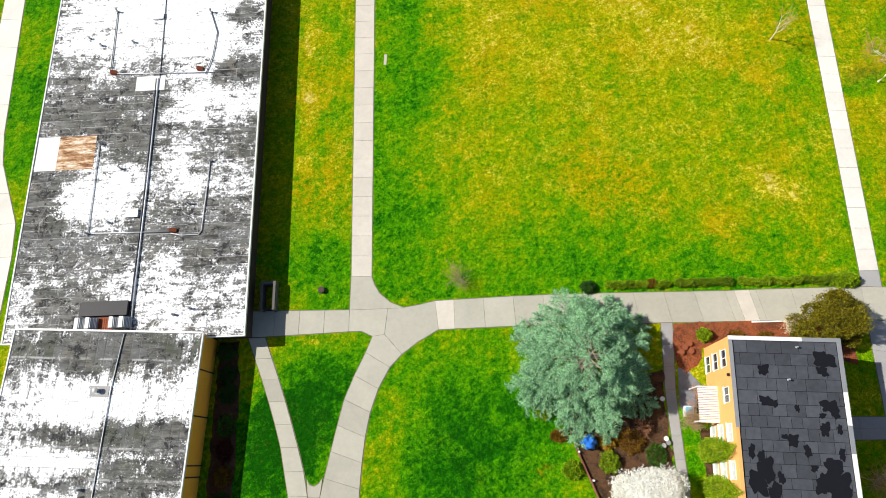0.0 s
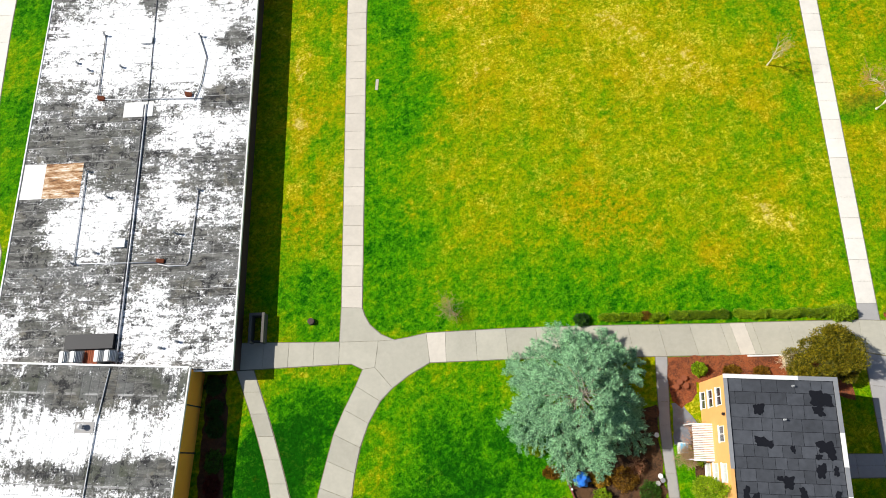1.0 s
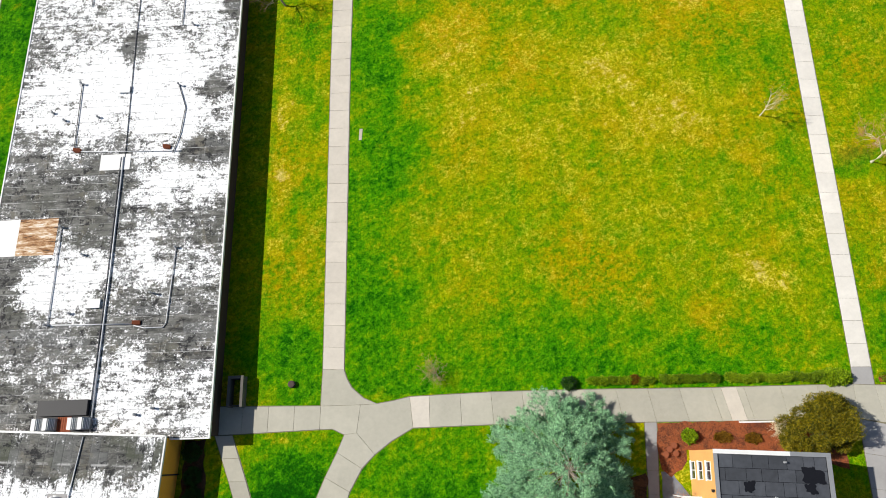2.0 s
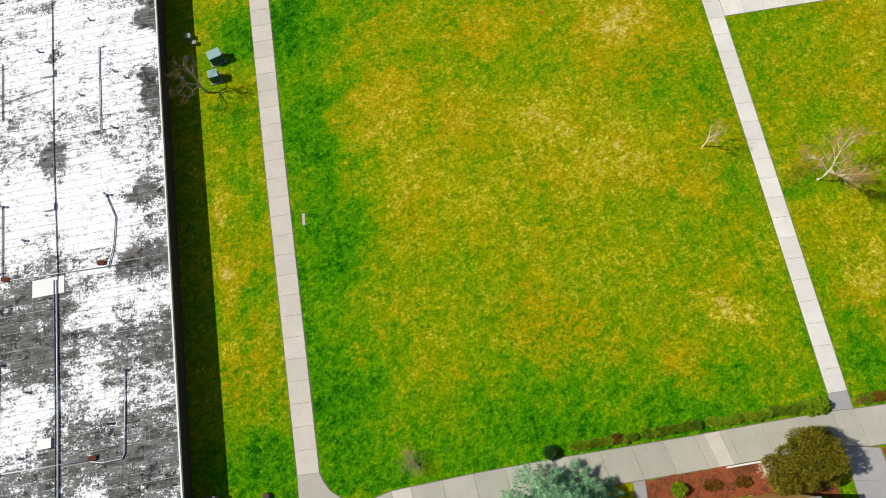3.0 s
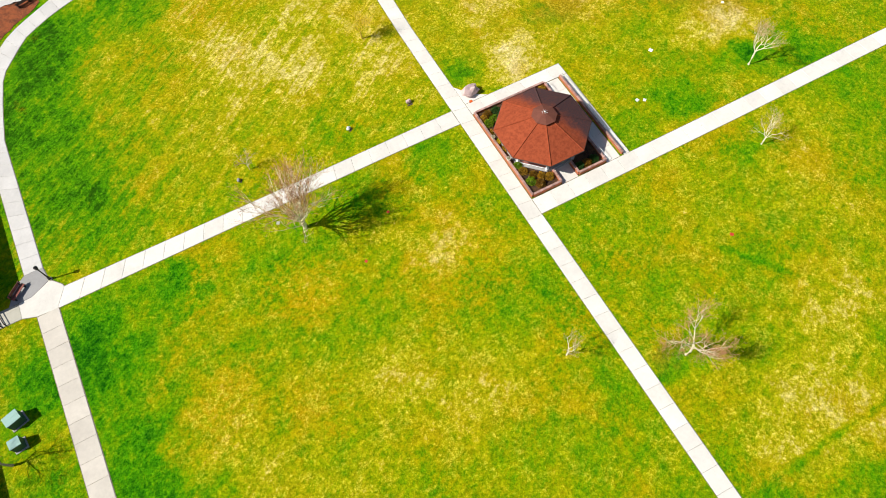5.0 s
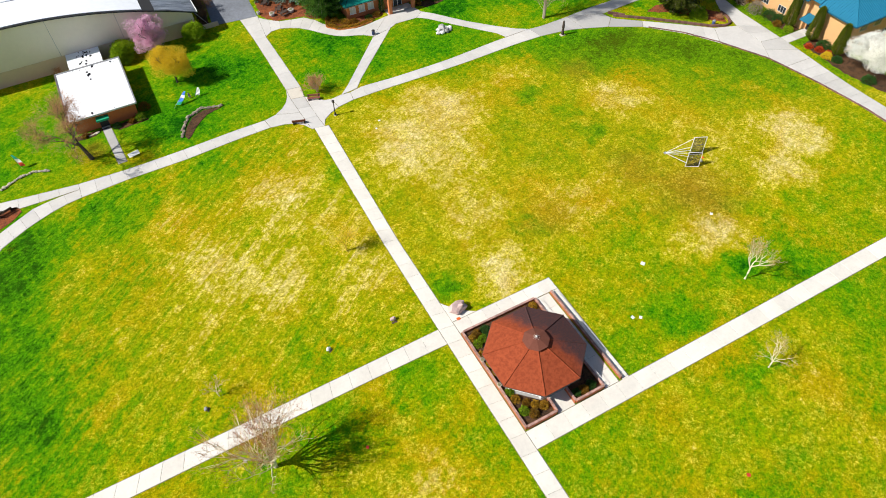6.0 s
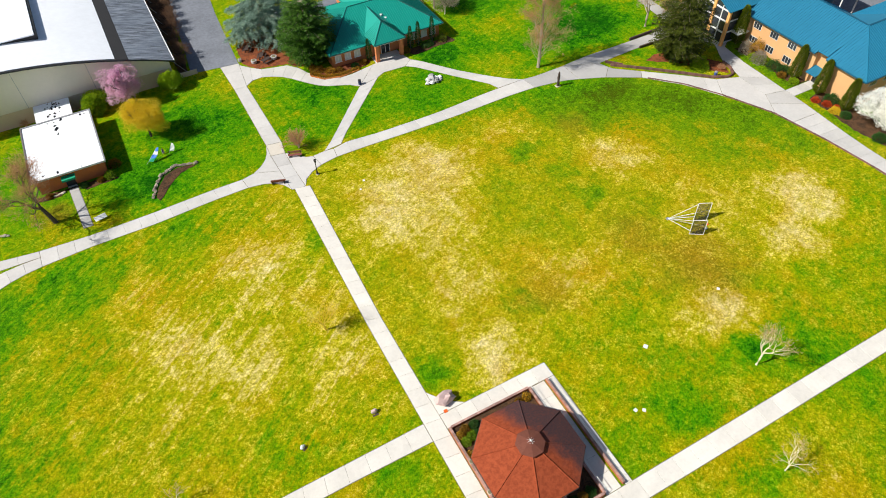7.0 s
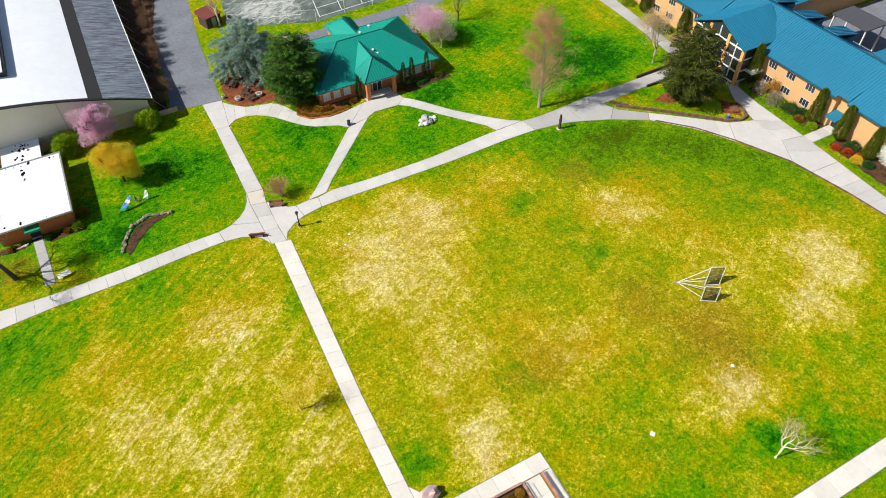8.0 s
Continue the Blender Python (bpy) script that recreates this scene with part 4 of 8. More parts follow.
def cedar(x, y, height, radius, seed, mat, label, tiers=9, per=9, needle=0.24, droop=0.3, dense=1.0, low=0.14, power=0.7, even=0.15, shed=0.16):
    """A weeping cedar: limbs that carry feathery fronds of side shoots, set with tufts of needles, with gaps between."""
    rng = np.random.default_rng(seed)
    ob = thing("cedar", label, "tree", x, y)
    bm = bmesh.new()
    tube(bm, [(0, 0, -0.05), (0.08, 0, height * 0.5), (0, 0.1, height * 0.95)], [height * 0.03, height * 0.018, height * 0.005], 8)
    cs, us, ws = [], [], []
    for t in range(tiers):
        f = low + (0.99 - low) * (t / (tiers - 1)) ** 0.9
        reach = radius * max(0.06, (1 - f) / (1 - low)) ** power
        count = max(5, int(per * (0.35 + 0.65 * reach / radius)))
        turn = rng.uniform(0, 6.28)
        for k in range(count):
            a = 2 * math.pi * (k + rng.uniform(-0.25, 0.25)) / count + turn
            R = reach * rng.uniform(1 - 1.5 * even, 1 + 0.55 * even)
            out, side = np.array((math.cos(a), math.sin(a), 0)), np.array((-math.sin(a), math.cos(a), 0))
            bend = rng.normal() * 0.18
            q = np.linspace(0, 1, 7)[:, None]
            P = out * R * q + side * bend * R * q ** 2 + np.array((0, 0, 1.0)) * (height * f + 0.30 * R * q - (droop + 0.12) * R * q ** 2.2)
            limb = bmesh.new()
            tube(limb, [tuple(v) for v in P], [0.012 * R * (1.15 - j / 6) for j in range(7)], 4, caps=False)
            part("limb", limb, BARK, ob)
            # side shoots, longest in the outer half of the limb
            shoots = max(8, int(R * 5.0 * dense))
            for s in np.sort(rng.uniform(shed * reach / radius, 1.0, shoots)):
                base = np.array([np.interp(s, q[:, 0], P[:, i]) for i in range(3)])
                L = R * 0.34 * math.sin(math.pi * min(1.0, 0.18 + 0.75 * s)) * rng.uniform(0.6, 1.2) + 0.18
                g = rng.choice((-1, 1)) * rng.uniform(0.35, 1.1)
                way = unit(out * math.cos(g) + side * math.sin(g) + np.array((0, 0, rng.uniform(-0.25, 0.25))))
                m = max(12, int(L * 85 * dense))
                w = rng.uniform(0.0, 1.0, (m, 1))
                c = base + way * L * w + np.array((0, 0, -0.35)) * L * w ** 2 + rng.normal(size=(m, 3)) * np.array((0.065, 0.065, 0.04))
                d = unit(way * 0.6 + rng.normal(size=(m, 3)) * np.array((0.75, 0.75, 0.4)) + np.array((0, 0, 0.1)))
                ln = needle * rng.uniform(0.6, 1.3, (m, 1))
                cs.append(c), us.append(d * ln), ws.append(unit(np.cross(d, np.array((-0.35, 0, 1.0)) + rng.normal(size=(m, 3)) * 0.45)) * ln * 0.16)
    part("trunk", bm, BARK, ob)
    share("crown", quads_mesh("crown", np.concatenate(cs), np.concatenate(us), np.concatenate(ws), mat), ob)
    return ob


def column_tree(x, y, height, radius, seed, mat, label, n=2200, name="arborvitae", size=0.22, power=0.36, group=""):
    """A narrow, dense evergreen column with upright sprays."""
    rng = np.random.default_rng(seed)
    ob = thing(name, label, "tree", x, y, group=group)
    bm = bmesh.new()
    tube(bm, [(0, 0, -0.05), (0, 0, height * 0.8)], [0.09, 0.03], 6)
    part("trunk", bm, BARK, ob)
    f = rng.uniform(0.02, 1, n)
    a = rng.uniform(0, 2 * math.pi, n)
    r = radius * np.clip(np.minimum(1, f * 6) * (1 - f) ** power, 0.02, 1) * (1 + 0.13 * np.sin(a * 5 + f * 9 + seed)) * rng.uniform(0.75, 1.05, n)
    c = np.stack([r * np.cos(a), r * np.sin(a), f * height], 1)
    out = np.stack([np.cos(a) * 0.7, np.sin(a) * 0.7, np.full(n, 0.9)], 1)
    u, w = leaves(rng, c, out, size, 0.45, 0.0, 0.45)
    share("crown", quads_mesh("crown", c, u, w, mat), ob)
    return ob


# ---- ground and paths ----
def ground():
    bm = bmesh.new()
    bm.faces.new([bm.verts.new(p) for p in ((-2200, -2200, 0), (2200, -2200, 0), (2200, 2200, 0), (-2200, 2200, 0))])
    tagged(part("ground", bm, GRASS, None), "mown campus lawn, green with dry yellow patches", "lawn", kind="structure")


def sheet(name, pts, z, mat, label, category, rough_edge=0.0, seed=1):
    """A thin layer on the ground with that outline; rough_edge makes its rim wander."""
    rng = np.random.default_rng(seed)
    if rough_edge:
        fine = []
        for i in range(len(pts)):
            a, b = np.array(pts[i - 1], float), np.array(pts[i], float)
            n = max(2, int(np.linalg.norm(b - a) / 0.7))
            fine += [tuple(a + (b - a) * k / n + rng.normal(size=2) * rough_edge) for k in range(n)]
        pts = fine
    if sum(pts[i - 1][0] * pts[i][1] - pts[i][0] * pts[i - 1][1] for i in range(len(pts))) < 0:
        pts = pts[::-1]
    bm = prism(bmesh.new(), pts, -0.02, z)
    return tagged(part(name, bm, mat, None), label, category, kind="structure")


ground()
BRIGHTC, GREYC = CONCRETE_BRIGHT, CONCRETE_GREY
# path between the flat-roofed building and the lawn
pavement("pale concrete footpath along the lawn edge", strip([(-13.98, 19.7), (-15.04, 57.3), (-15.56, 83.2)], [(-11.64, 19.64), (-12.57, 57.2), (-12.95, 83.3)], 26), CONCRETE_MID)
# cross path in front of the small brick building
cross = strip([(-25.3, 15.75), (-14.0, 15.78)], [(-25.3, 12.75), (-14.0, 13.35)], 4)
cross += [[(-13.98, 19.7), (-14.0, 15.78), (-9.7, 15.9), (-7.9, 16.0), (-9.4, 16.6), (-10.7, 17.7), (-11.3, 18.7), (-11.64, 19.64)],
          [(-14.0, 15.78), (-14.0, 13.35), (-12.6, 13.4), (-11.3, 12.8), (-10.0, 13.0), (-9.7, 15.9)],
          [(-9.7, 15.9), (-10.0, 13.0), (-8.0, 10.8), (-6.25, 12.16), (-4.0, 13.5), (-4.41, 16.72), (-6.2, 16.3), (-7.9, 16.0)],
          [(-10.0, 13.0), (-11.3, 12.8), (-12.0, 11.0), (-9.3, 9.4), (-8.0, 10.8)]]
cross += [([(-4.41, 16.72), (-4.0, 13.5), (-2.2, 13.57), (-2.32, 16.83)], CONCRETE_MID)]
cross += strip([(-2.32, 16.83), (5.05, 17.2), (15.0, 17.4), (27.4, 17.5)], [(-2.2, 13.57), (4.3, 13.83), (21.4, 14.05), (28.2, 14.12)], 9)
cross += [[(27.4, 17.5), (28.2, 14.12), (29.2, 14.13), (28.4, 17.53)], ([(28.4, 17.53), (29.2, 14.13), (30.75, 14.16), (30.0, 17.57)], CONCRETE_MID), [(30.0, 17.57), (30.75, 14.16), (31.5, 14.18), (30.75, 17.6)]]
cross += strip([(30.75, 17.6), (42.0, 17.8)], [(31.5, 14.18), (41.9, 14.4)], 3)
cross += [[(42.0, 17.8), (41.9, 14.4), (44.6, 13.9), (44.15, 17.7)]]
cross += strip([(44.15, 17.7), (55.9, 17.5), (90, 17.4)], [(44.6, 13.9), (53.0, 13.8), (90, 13.7)], 12)
pavement("broad concrete cross path of square slabs", cross)
pavement("curving concrete path branching through the lawn", strip(
    [(-12.0, 11.0), (-12.9, 9.0), (-13.9, 7.0), (-14.6, 4.0), (-15.1, 1.7), (-15.9, -2.2), (-16.6, -6), (-16.9, -14), (-17.2, -24)],
    [(-9.3, 9.4), (-10.2, 7.8), (-11.04, 5.8), (-11.5, 3.6), (-11.8, 1.7), (-12.1, -2.0), (-12.2, -6), (-12.5, -14), (-12.7, -24)], 13))
pavement("narrow concrete path past the orange wall", strip(
    [(-25.3, 12.7), (-22.87, 7.0), (-20.9, 1.7), (-19.56, -4.0), (-18.6, -14), (-18.2, -24)],
    [(-23.4, 12.74), (-21.1, 7.2), (-19.2, 2.0), (-17.6, -3.0), (-17.0, -14), (-17.2, -24)], 15)
    + [[(-17.72, -2.1), (-17.4, -2.75), (-16.9, -2.9), (-16.4, -2.6), (-16.05, -2.0), (-16.25, -4.0), (-17.5, -4.0)]] + strip([(-17.48, -4.05), (-17.02, -13.9)], [(-16.3, -4.05), (-16.88, -13.9)], 4))
pavement("narrow concrete walk beside the brick building", strip([(20.2, 14.0), (19.95, 6.3), (20.47, -3.85), (20.7, -12)], [(21.43, 14.0), (21.0, 6.3), (21.45, -3.85), (21.7, -12)], 11), GREYC)
pavement("concrete walk of large slabs behind the brick building", strip([(41.9, 14.3), (41.9, 4.0), (41.8, -16)], [(45.5, 13.6), (46.1, 4.9), (46.4, -16)], 9)
         + strip([(36.4, 4.06), (41.88, 4.06)], [(36.4, 2.9), (41.88, 2.95)], 2) + strip([(36.4, 2.9), (41.86, 2.95)], [(36.4, 1.75), (41.86, 1.84)], 2), GREYC)
# long north-south path
pavement("long straight pale concrete path between the lawns", [([(42.0, 17.82), (44.13, 17.72), (44.12, 19.6), (42.08, 19.6)], GREYC)] + [
    (q, BRIGHTC) for q in strip([(42.08, 19.6), (42.1, 83.0), (42.2, 103), (43.0, 132.9)], [(44.12, 19.6), (44.2, 66), (44.28, 103), (45.4, 132.4)], 46)])
# middle path and its junction by the flat-roofed building
pavement("pale concrete path across the lawns", [([(-17.2, 83.9), (-15.5, 83.3), (-13.1, 83.2), (-11.7, 85.75), (-11.9, 86.2), (-13.1, 87.5), (-15.6, 86.2), (-17.2, 86.1)], BRIGHTC),
         ([(-18.3, 86.1), (-15.6, 86.2), (-13.15, 87.5), (-13.5, 89.6), (-15.75, 89.6), (-17.2, 88.5)], GREYC)]
         + [(q, BRIGHTC) for q in strip([(-11.7, 85.75), (16.9, 85.85), (42.05, 86.2)], [(-13.1, 83.2), (8.3, 83.5), (32.3, 83.75), (42.05, 83.7)], 21)] + strip([(-27, 86.05), (-17.2, 86.1)], [(-27, 83.9), (-17.2, 83.9)], 4))
pavement("pale concrete path beside the pavilion and lawns", [(q, BRIGHTC) for q in strip([(44.25, 68.75), (59.0, 68.75), (104.0, 68.76), (132, 68.7)], [(44.25, 66.35), (75.0, 66.3), (102.0, 66.4), (132, 66.4)], 34)])
pavement("concrete apron round the pavilion", strip([(44.3, 86.3), (59.4, 86.3)], [(44.3, 84.25), (59.4, 84.2)], 7) + [[(44.28, 86.35), (47.8, 86.35), (45.9, 87.6), (44.28, 89.8)]]
         + strip([(58.45, 84.15), (58.35, 68.75)], [(59.4, 84.15), (59.25, 68.75)], 8) + strip([(55.95, 84.1), (55.75, 68.8)], [(57.9, 84.1), (57.75, 68.8)], 7) + [[(48.9, 68.8), (51.3, 68.8), (51.3, 72.2), (48.9, 72.2)]], BRIGHTC)
# paths to the north
pavement("concrete path curving round the lawn corner", strip(
    [(-15.8, 89.6), (-16.3, 112), (-15.8, 119), (-14.4, 125), (-10.8, 130.7), (-7.9, 133.2), (-1.9, 136.8), (2.0, 137.4), (5.0, 137.5)],
    [(-13.5, 89.6), (-13.9, 112), (-13.0, 118), (-11.8, 124.1), (-7.5, 130.0), (-4.1, 132.3), (-0.1, 134.3), (3.0, 135.2), (5.0, 135.5)], 25)
    + strip([(-40, 144), (-8.9, 141.0), (-3.5, 140.1), (4.98, 138.9)], [(-40, 141.6), (-9.0, 138.8), (-3.7, 137.75), (4.98, 137.55)], 15)
    + strip([(5.02, 138.9), (12.8, 138.5), (21.8, 138.7), (31.3, 139.2), (36.2, 139.25)], [(5.02, 135.5), (12.4, 136.05), (21.2, 136.05), (30.7, 136.75), (36.5, 136.9)], 13), CONCRETE_COOL)
pavement("paved junction of several concrete paths", [
    ([(36.25, 139.25), (36.55, 136.9), (39.0, 136.5), (40.6, 135.8), (41.8, 134.6), (42.5, 133.1), (42.35, 138.2), (38.4, 139.8)], CONCRETE_COOL),
    ([(42.35, 138.25), (42.25, 142.6), (42.45, 145.65), (41.9, 143.6), (41.1, 142.1), (40.0, 140.9), (38.45, 139.85)], CONCRETE_COOL)]
    + [(q, CONCRETE_EAST) for q in strip([(42.55, 132.95), (42.4, 138.2), (42.3, 142.6)], [(44.75, 132.6), (44.55, 137.2), (44.65, 142.2)], 3)]
    + [([(42.3, 142.65), (44.65, 142.25), (45.1, 145.3), (42.5, 145.75)], CONCRETE_MID),
    ([(44.8, 132.7), (45.5, 134.2), (47.0, 135.4), (48.9, 136.3), (48.5, 139.05), (47.4, 139.4), (44.7, 142.15), (44.6, 137.2)], CONCRETE_COOL),
    ([(48.95, 136.3), (52.0, 136.9), (52.3, 139.1), (50.6, 139.3), (48.55, 139.05)], CONCRETE_COOL)])
pavement("concrete paths before the teal-roofed building", strip([(42.5, 145.8), (42.6, 164.7)], [(45.1, 145.4), (44.95, 164.5)], 7) + strip([(42.6, 164.72), (42.35, 173.4)], [(44.95, 164.52), (45.95, 173.0)], 3)
         + strip([(50.65, 139.3), (52.85, 141.4), (63.5, 153.6)], [(53.9, 139.7), (54.7, 140.9), (67.8, 154.7)], 7)
         + strip([(45.9, 172.3), (48.7, 168.9), (51.0, 168.2), (54.0, 167.6), (56.2, 164.9), (56.8, 162.2), (59.6, 159.4), (62.2, 157.9), (68.9, 159.2)], [(45.0, 164.7), (46.3, 165.9), (49.0, 166.1), (52.5, 163.8), (55.4, 159.8), (57.7, 157.2), (62.0, 155.3), (63.6, 153.8)], 12)
         + [[(68.95, 159.25), (63.65, 153.75), (67.8, 154.75), (69.6, 155.7), (74.1, 155.5), (76.0, 157.1), (75.4, 159.7)]]
         + strip([(76.05, 157.1), (77.3, 155.9), (82.05, 149.3), (85.7, 145.2), (89.0, 141.85), (91.4, 140.25)], [(74.15, 155.5), (75.5, 154.5), (80.35, 148.2), (85.4, 141.9), (86.0, 140.15)], 9)
         + [[(69.6, 159.3), (75.3, 159.75), (75.3, 161.7), (69.6, 161.7)]], CONCRETE_COOL)
pavement("grey concrete path along the north edge of the lawn", [(q, CONCRETE_COOL) for q in strip([(52.35, 139.15), (55.1, 139.75), (60.9, 139.25), (72.2, 139.15), (82.6, 139.9), (91.4, 140.2)], [(52.05, 136.9), (56.9, 136.95), (64.8, 136.75), (75.2, 136.65), (86.2, 137.05), (92.0, 136.9)], 15)]
         + strip([(91.45, 140.2), (94.2, 139.85), (100.6, 140.1)], [(92.05, 136.9), (97.8, 136.05), (100.8, 134.9)], 4)
         + [[(100.65, 140.1), (100.85, 134.9), (103.0, 133.95), (105.4, 132.9), (107.9, 135.4), (107.2, 137.3)], [(105.45, 132.85), (111.2, 129.4), (112.4, 131.1), (108.4, 134.5), (107.95, 135.35)]]
         + strip([(100.7, 140.15), (106.1, 140.6), (117.7, 140.6), (128.4, 140.7)], [(107.2, 137.35), (117.4, 137.9), (128.4, 137.6)], 9) + strip([(130.5, 195), (130.2, 169.3), (129.9, 155.3), (128.5, 140.7)], [(133.6, 195), (133.4, 167.4), (132.2, 152), (131.5, 140.7)], 18) + [[(128.45, 140.65), (128.45, 136.0), (131.3, 131.3), (132.0, 136.0), (131.5, 140.65)]], CONCRETE_NORTH)
pavement("pale curved concrete path to the blue-roofed building", [(q, CONCRETE_COOL) for q in strip([(112.45, 131.1), (118.5, 125.9), (122.8, 121.9)], [(111.25, 129.35), (116.8, 123.2), (120.1, 117.4)], 6)]
         + [([(122.85, 121.9), (125.3, 121.0), (127.1, 120.3), (127.0, 113.8), (124.4, 109.2), (120.15, 117.35)], CONCRETE_COOL)]
         + strip([(127.15, 120.3), (127.05, 113.85)], [(131.3, 117.5), (131.15, 113.0)], 2) + [[(127.05, 113.8), (131.15, 112.95), (130.95, 108.4), (125.7, 111.4)], [(125.68, 111.36), (130.95, 108.36), (130.75, 105.4), (125.0, 105.6), (124.42, 109.15)]]
         + strip([(125.0, 105.55), (125.6, 102.5), (126.8, 95.0), (127.0, 80), (127.0, 60)], [(130.75, 105.35), (130.4, 101.0), (130.1, 95.0), (130.3, 80), (130.4, 60)], 19)
         + strip([(127.15, 120.35), (127.9, 122.8), (128.3, 126.2), (131.3, 131.2), (132.0, 136)], [(131.3, 117.55), (131.5, 124.0), (132.3, 129.5), (134.7, 131.0), (135.6, 134)], 6) + strip([(131.2, 113.0), (138.0, 113.0)], [(131.1, 110.95), (138.0, 110.95)], 3), CONCRETE_EAST)
pavement("short concrete walk to the small brick building", strip([(11.6, 140.6), (10.8, 152.6)], [(13.0, 140.6), (12.2, 152.6)], 5), CONCRETE_NORTH)
pavement("concrete path behind the flat-roofed building", strip([(-64.5, 90), (-63.3, 60), (-62.4, 38), (-60.5, 16), (-60, -20)], [(-61.5, 90), (-60.4, 59), (-58.9, 36), (-54.8, 26), (-54.6, -20)], 26), BRIGHTC)
# asphalt
sheet("road", [(36.8, 174.2), (42.3, 173.5), (45.9, 173.1), (46.6, 184.1), (47.3, 194.8), (48.4, 204.8), (50.5, 222), (62, 290), (46, 292), (38.6, 222), (38.5, 201.6), (38.2, 188)], 0.03, ASPHALT, "grey asphalt service road with dark patches", "road")
sheet("road", [(62, 183.4), (78, 184.6), (93, 184.6), (112, 189), (112, 194), (92.5, 189.0), (78, 188.4), (66, 188.2), (52, 190), (51, 186)], 0.024, ASPHALT, "narrow grey asphalt drive behind the teal-roofed building", "road")
# planting beds
sheet("pavement", [(21.5, 9.2), (22.4, 9.0), (24.3, 6.6), (23.2, 4.9), (21.3, 4.9)], 0.035, ASPHALT, "dark grey paving by the porch", "patio", 0.05, 21)
sheet("planting_bed", [(21.5, 13.95), (32.8, 14.1), (36.0, 14.0), (40.5, 12.6), (40, 9.5), (36, 10.5), (35.0, 10.9), (24.4, 11.15), (23.6, 9.4), (22.2, 8.6), (21.3, 9.6)], 0.05, MULCH, "reddish bark mulch bed beside the brick building", "planting bed", 0.10, 3)
sheet("planting_bed", [(9.6, 7.0), (13.0, 7.2), (19.9, 9.0), (19.8, 4.0), (20.3, -4.5), (20.5, -10), (14.8, -10), (12.9, -5.0), (10.6, 0.4)], 0.05, MULCH_DARK, "dark mulch bed under the blue cedar", "planting bed", 0.12, 4)
sheet("planting_bed", [(23.0, 6.3), (24.7, 6.2), (25.2, -10), (23.9, -10), (23.2, 0.0)], 0.05, MULCH_DARK, "dark mulch strip along the brick wall", "planting bed", 0.08, 5)
sheet("planting_bed", [(-28.4, 12.2), (-26.2, 12.2), (-25.8, 6.5), (-25.6, -1), (-25.2, -22), (-28.0, -22)], 0.05, MULCH_DARK, "dark soil strip below the orange wall", "planting bed", 0.10, 6)
sheet("planting_bed", [(45.7, 13.55), (54, 13.7), (62, 13.6), (64, 4), (52, 5.0), (46.2, 8.0)], 0.05, MULCH, "red mulch bed beside the concrete walk", "planting bed", 0.10, 7)
sheet("planting_bed", [(44.7, 18.7), (55, 19.0), (80, 19.1), (80, 18.0), (55, 18.0), (44.8, 18.0)], 0.04, MULCH, "narrow mulch strip under the low hedge", "planting bed", 0.08, 9)
sheet("planting_bed", [(58.0, 164.2), (57.0, 161.2), (60.3, 158.8), (65.4, 159.0), (69.0, 160.3), (69.0, 162), (61, 162.4)], 0.05, MULCH, "red mulch bed before the teal-roofed building", "planting bed", 0.10, 10)
sheet("planting_bed", [(46.5, 172.4), (49.0, 169.3), (51.3, 168.6), (54.2, 168.0), (56.6, 165.4), (60.4, 170), (57, 180), (50.0, 182), (47.0, 178)], 0.05, MULCH, "bare mulch ground under the conifers", "planting bed", 0.15, 11)
sheet("planting_bed", [(75.8, 160.4), (86.6, 161.0), (87.2, 158.9), (77.6, 158.2)], 0.05, MULCH_DARK, "dark mulch bed below the cypresses", "planting bed", 0.10, 12)
sheet("planting_bed", [(115.5, 133.4), (121.0, 129.4), (124.2, 124.4), (126.4, 122.2), (127.8, 125.6), (124.6, 131.4), (119.0, 134.6)], 0.05, MULCH, "mulch bed round the large conifer", "planting bed", 0.12, 13)
sheet("planting_bed", [(133.4, 128), (136.5, 127.5), (136.5, 113.3), (133.6, 113.3), (134.2, 120)], 0.05, MULCH_DARK, "planting bed along the buff brick wall", "planting bed", 0.12, 14)
sheet("planting_bed", [(133.0, 109.4), (136.4, 109.4), (137.6, 100), (138, 88), (133.6, 90), (132.2, 99)], 0.05, MULCH_DARK, "planting bed with red shrubs along the wall", "planting bed", 0.12, 15)
sheet("planting_bed", [(-11.2, 131.4), (-8.2, 133.6), (-3.5, 136.9), (-4.5, 138.4), (-9.5, 138.9), (-13, 134)], 0.05, MULCH, "red mulch island between the paths", "planting bed", 0.10, 16)
sheet("planting_bed", [(34.8, 174.4), (36.4, 174.2), (37.3, 188), (39.8, 205), (46, 232), (41, 240), (34.8, 240)], 0.05, MULCH_DARK, "dark soil bank between the hall and the road", "planting bed", 0.12, 19)
sheet("planting_bed", [(6.0, 151.3), (18.0, 151.3), (18.6, 150.0), (13.4, 149.6), (13.2, 151.0), (10.2, 151.0), (9.8, 149.8), (6.2, 150.1)], 0.05, MULCH_DARK, "dark bed below the small brick building", "planting bed", 0.08, 17)


# ---- buildings ----
def ring_wall(bm, x0, y0, x1, y1, z0, z1, t=0.3):
    """Four walls with thickness, butted at the corners."""
    box(bm, x0, y0, z0, x1, y0 + t, z1)
    box(bm, x0, y1 - t, z0, x1, y1, z1)
    box(bm, x0, y0 + t, z0, x0 + t, y1 - t, z1)
    box(bm, x1 - t, y0 + t, z0, x1, y1 - t, z1)
    return bm


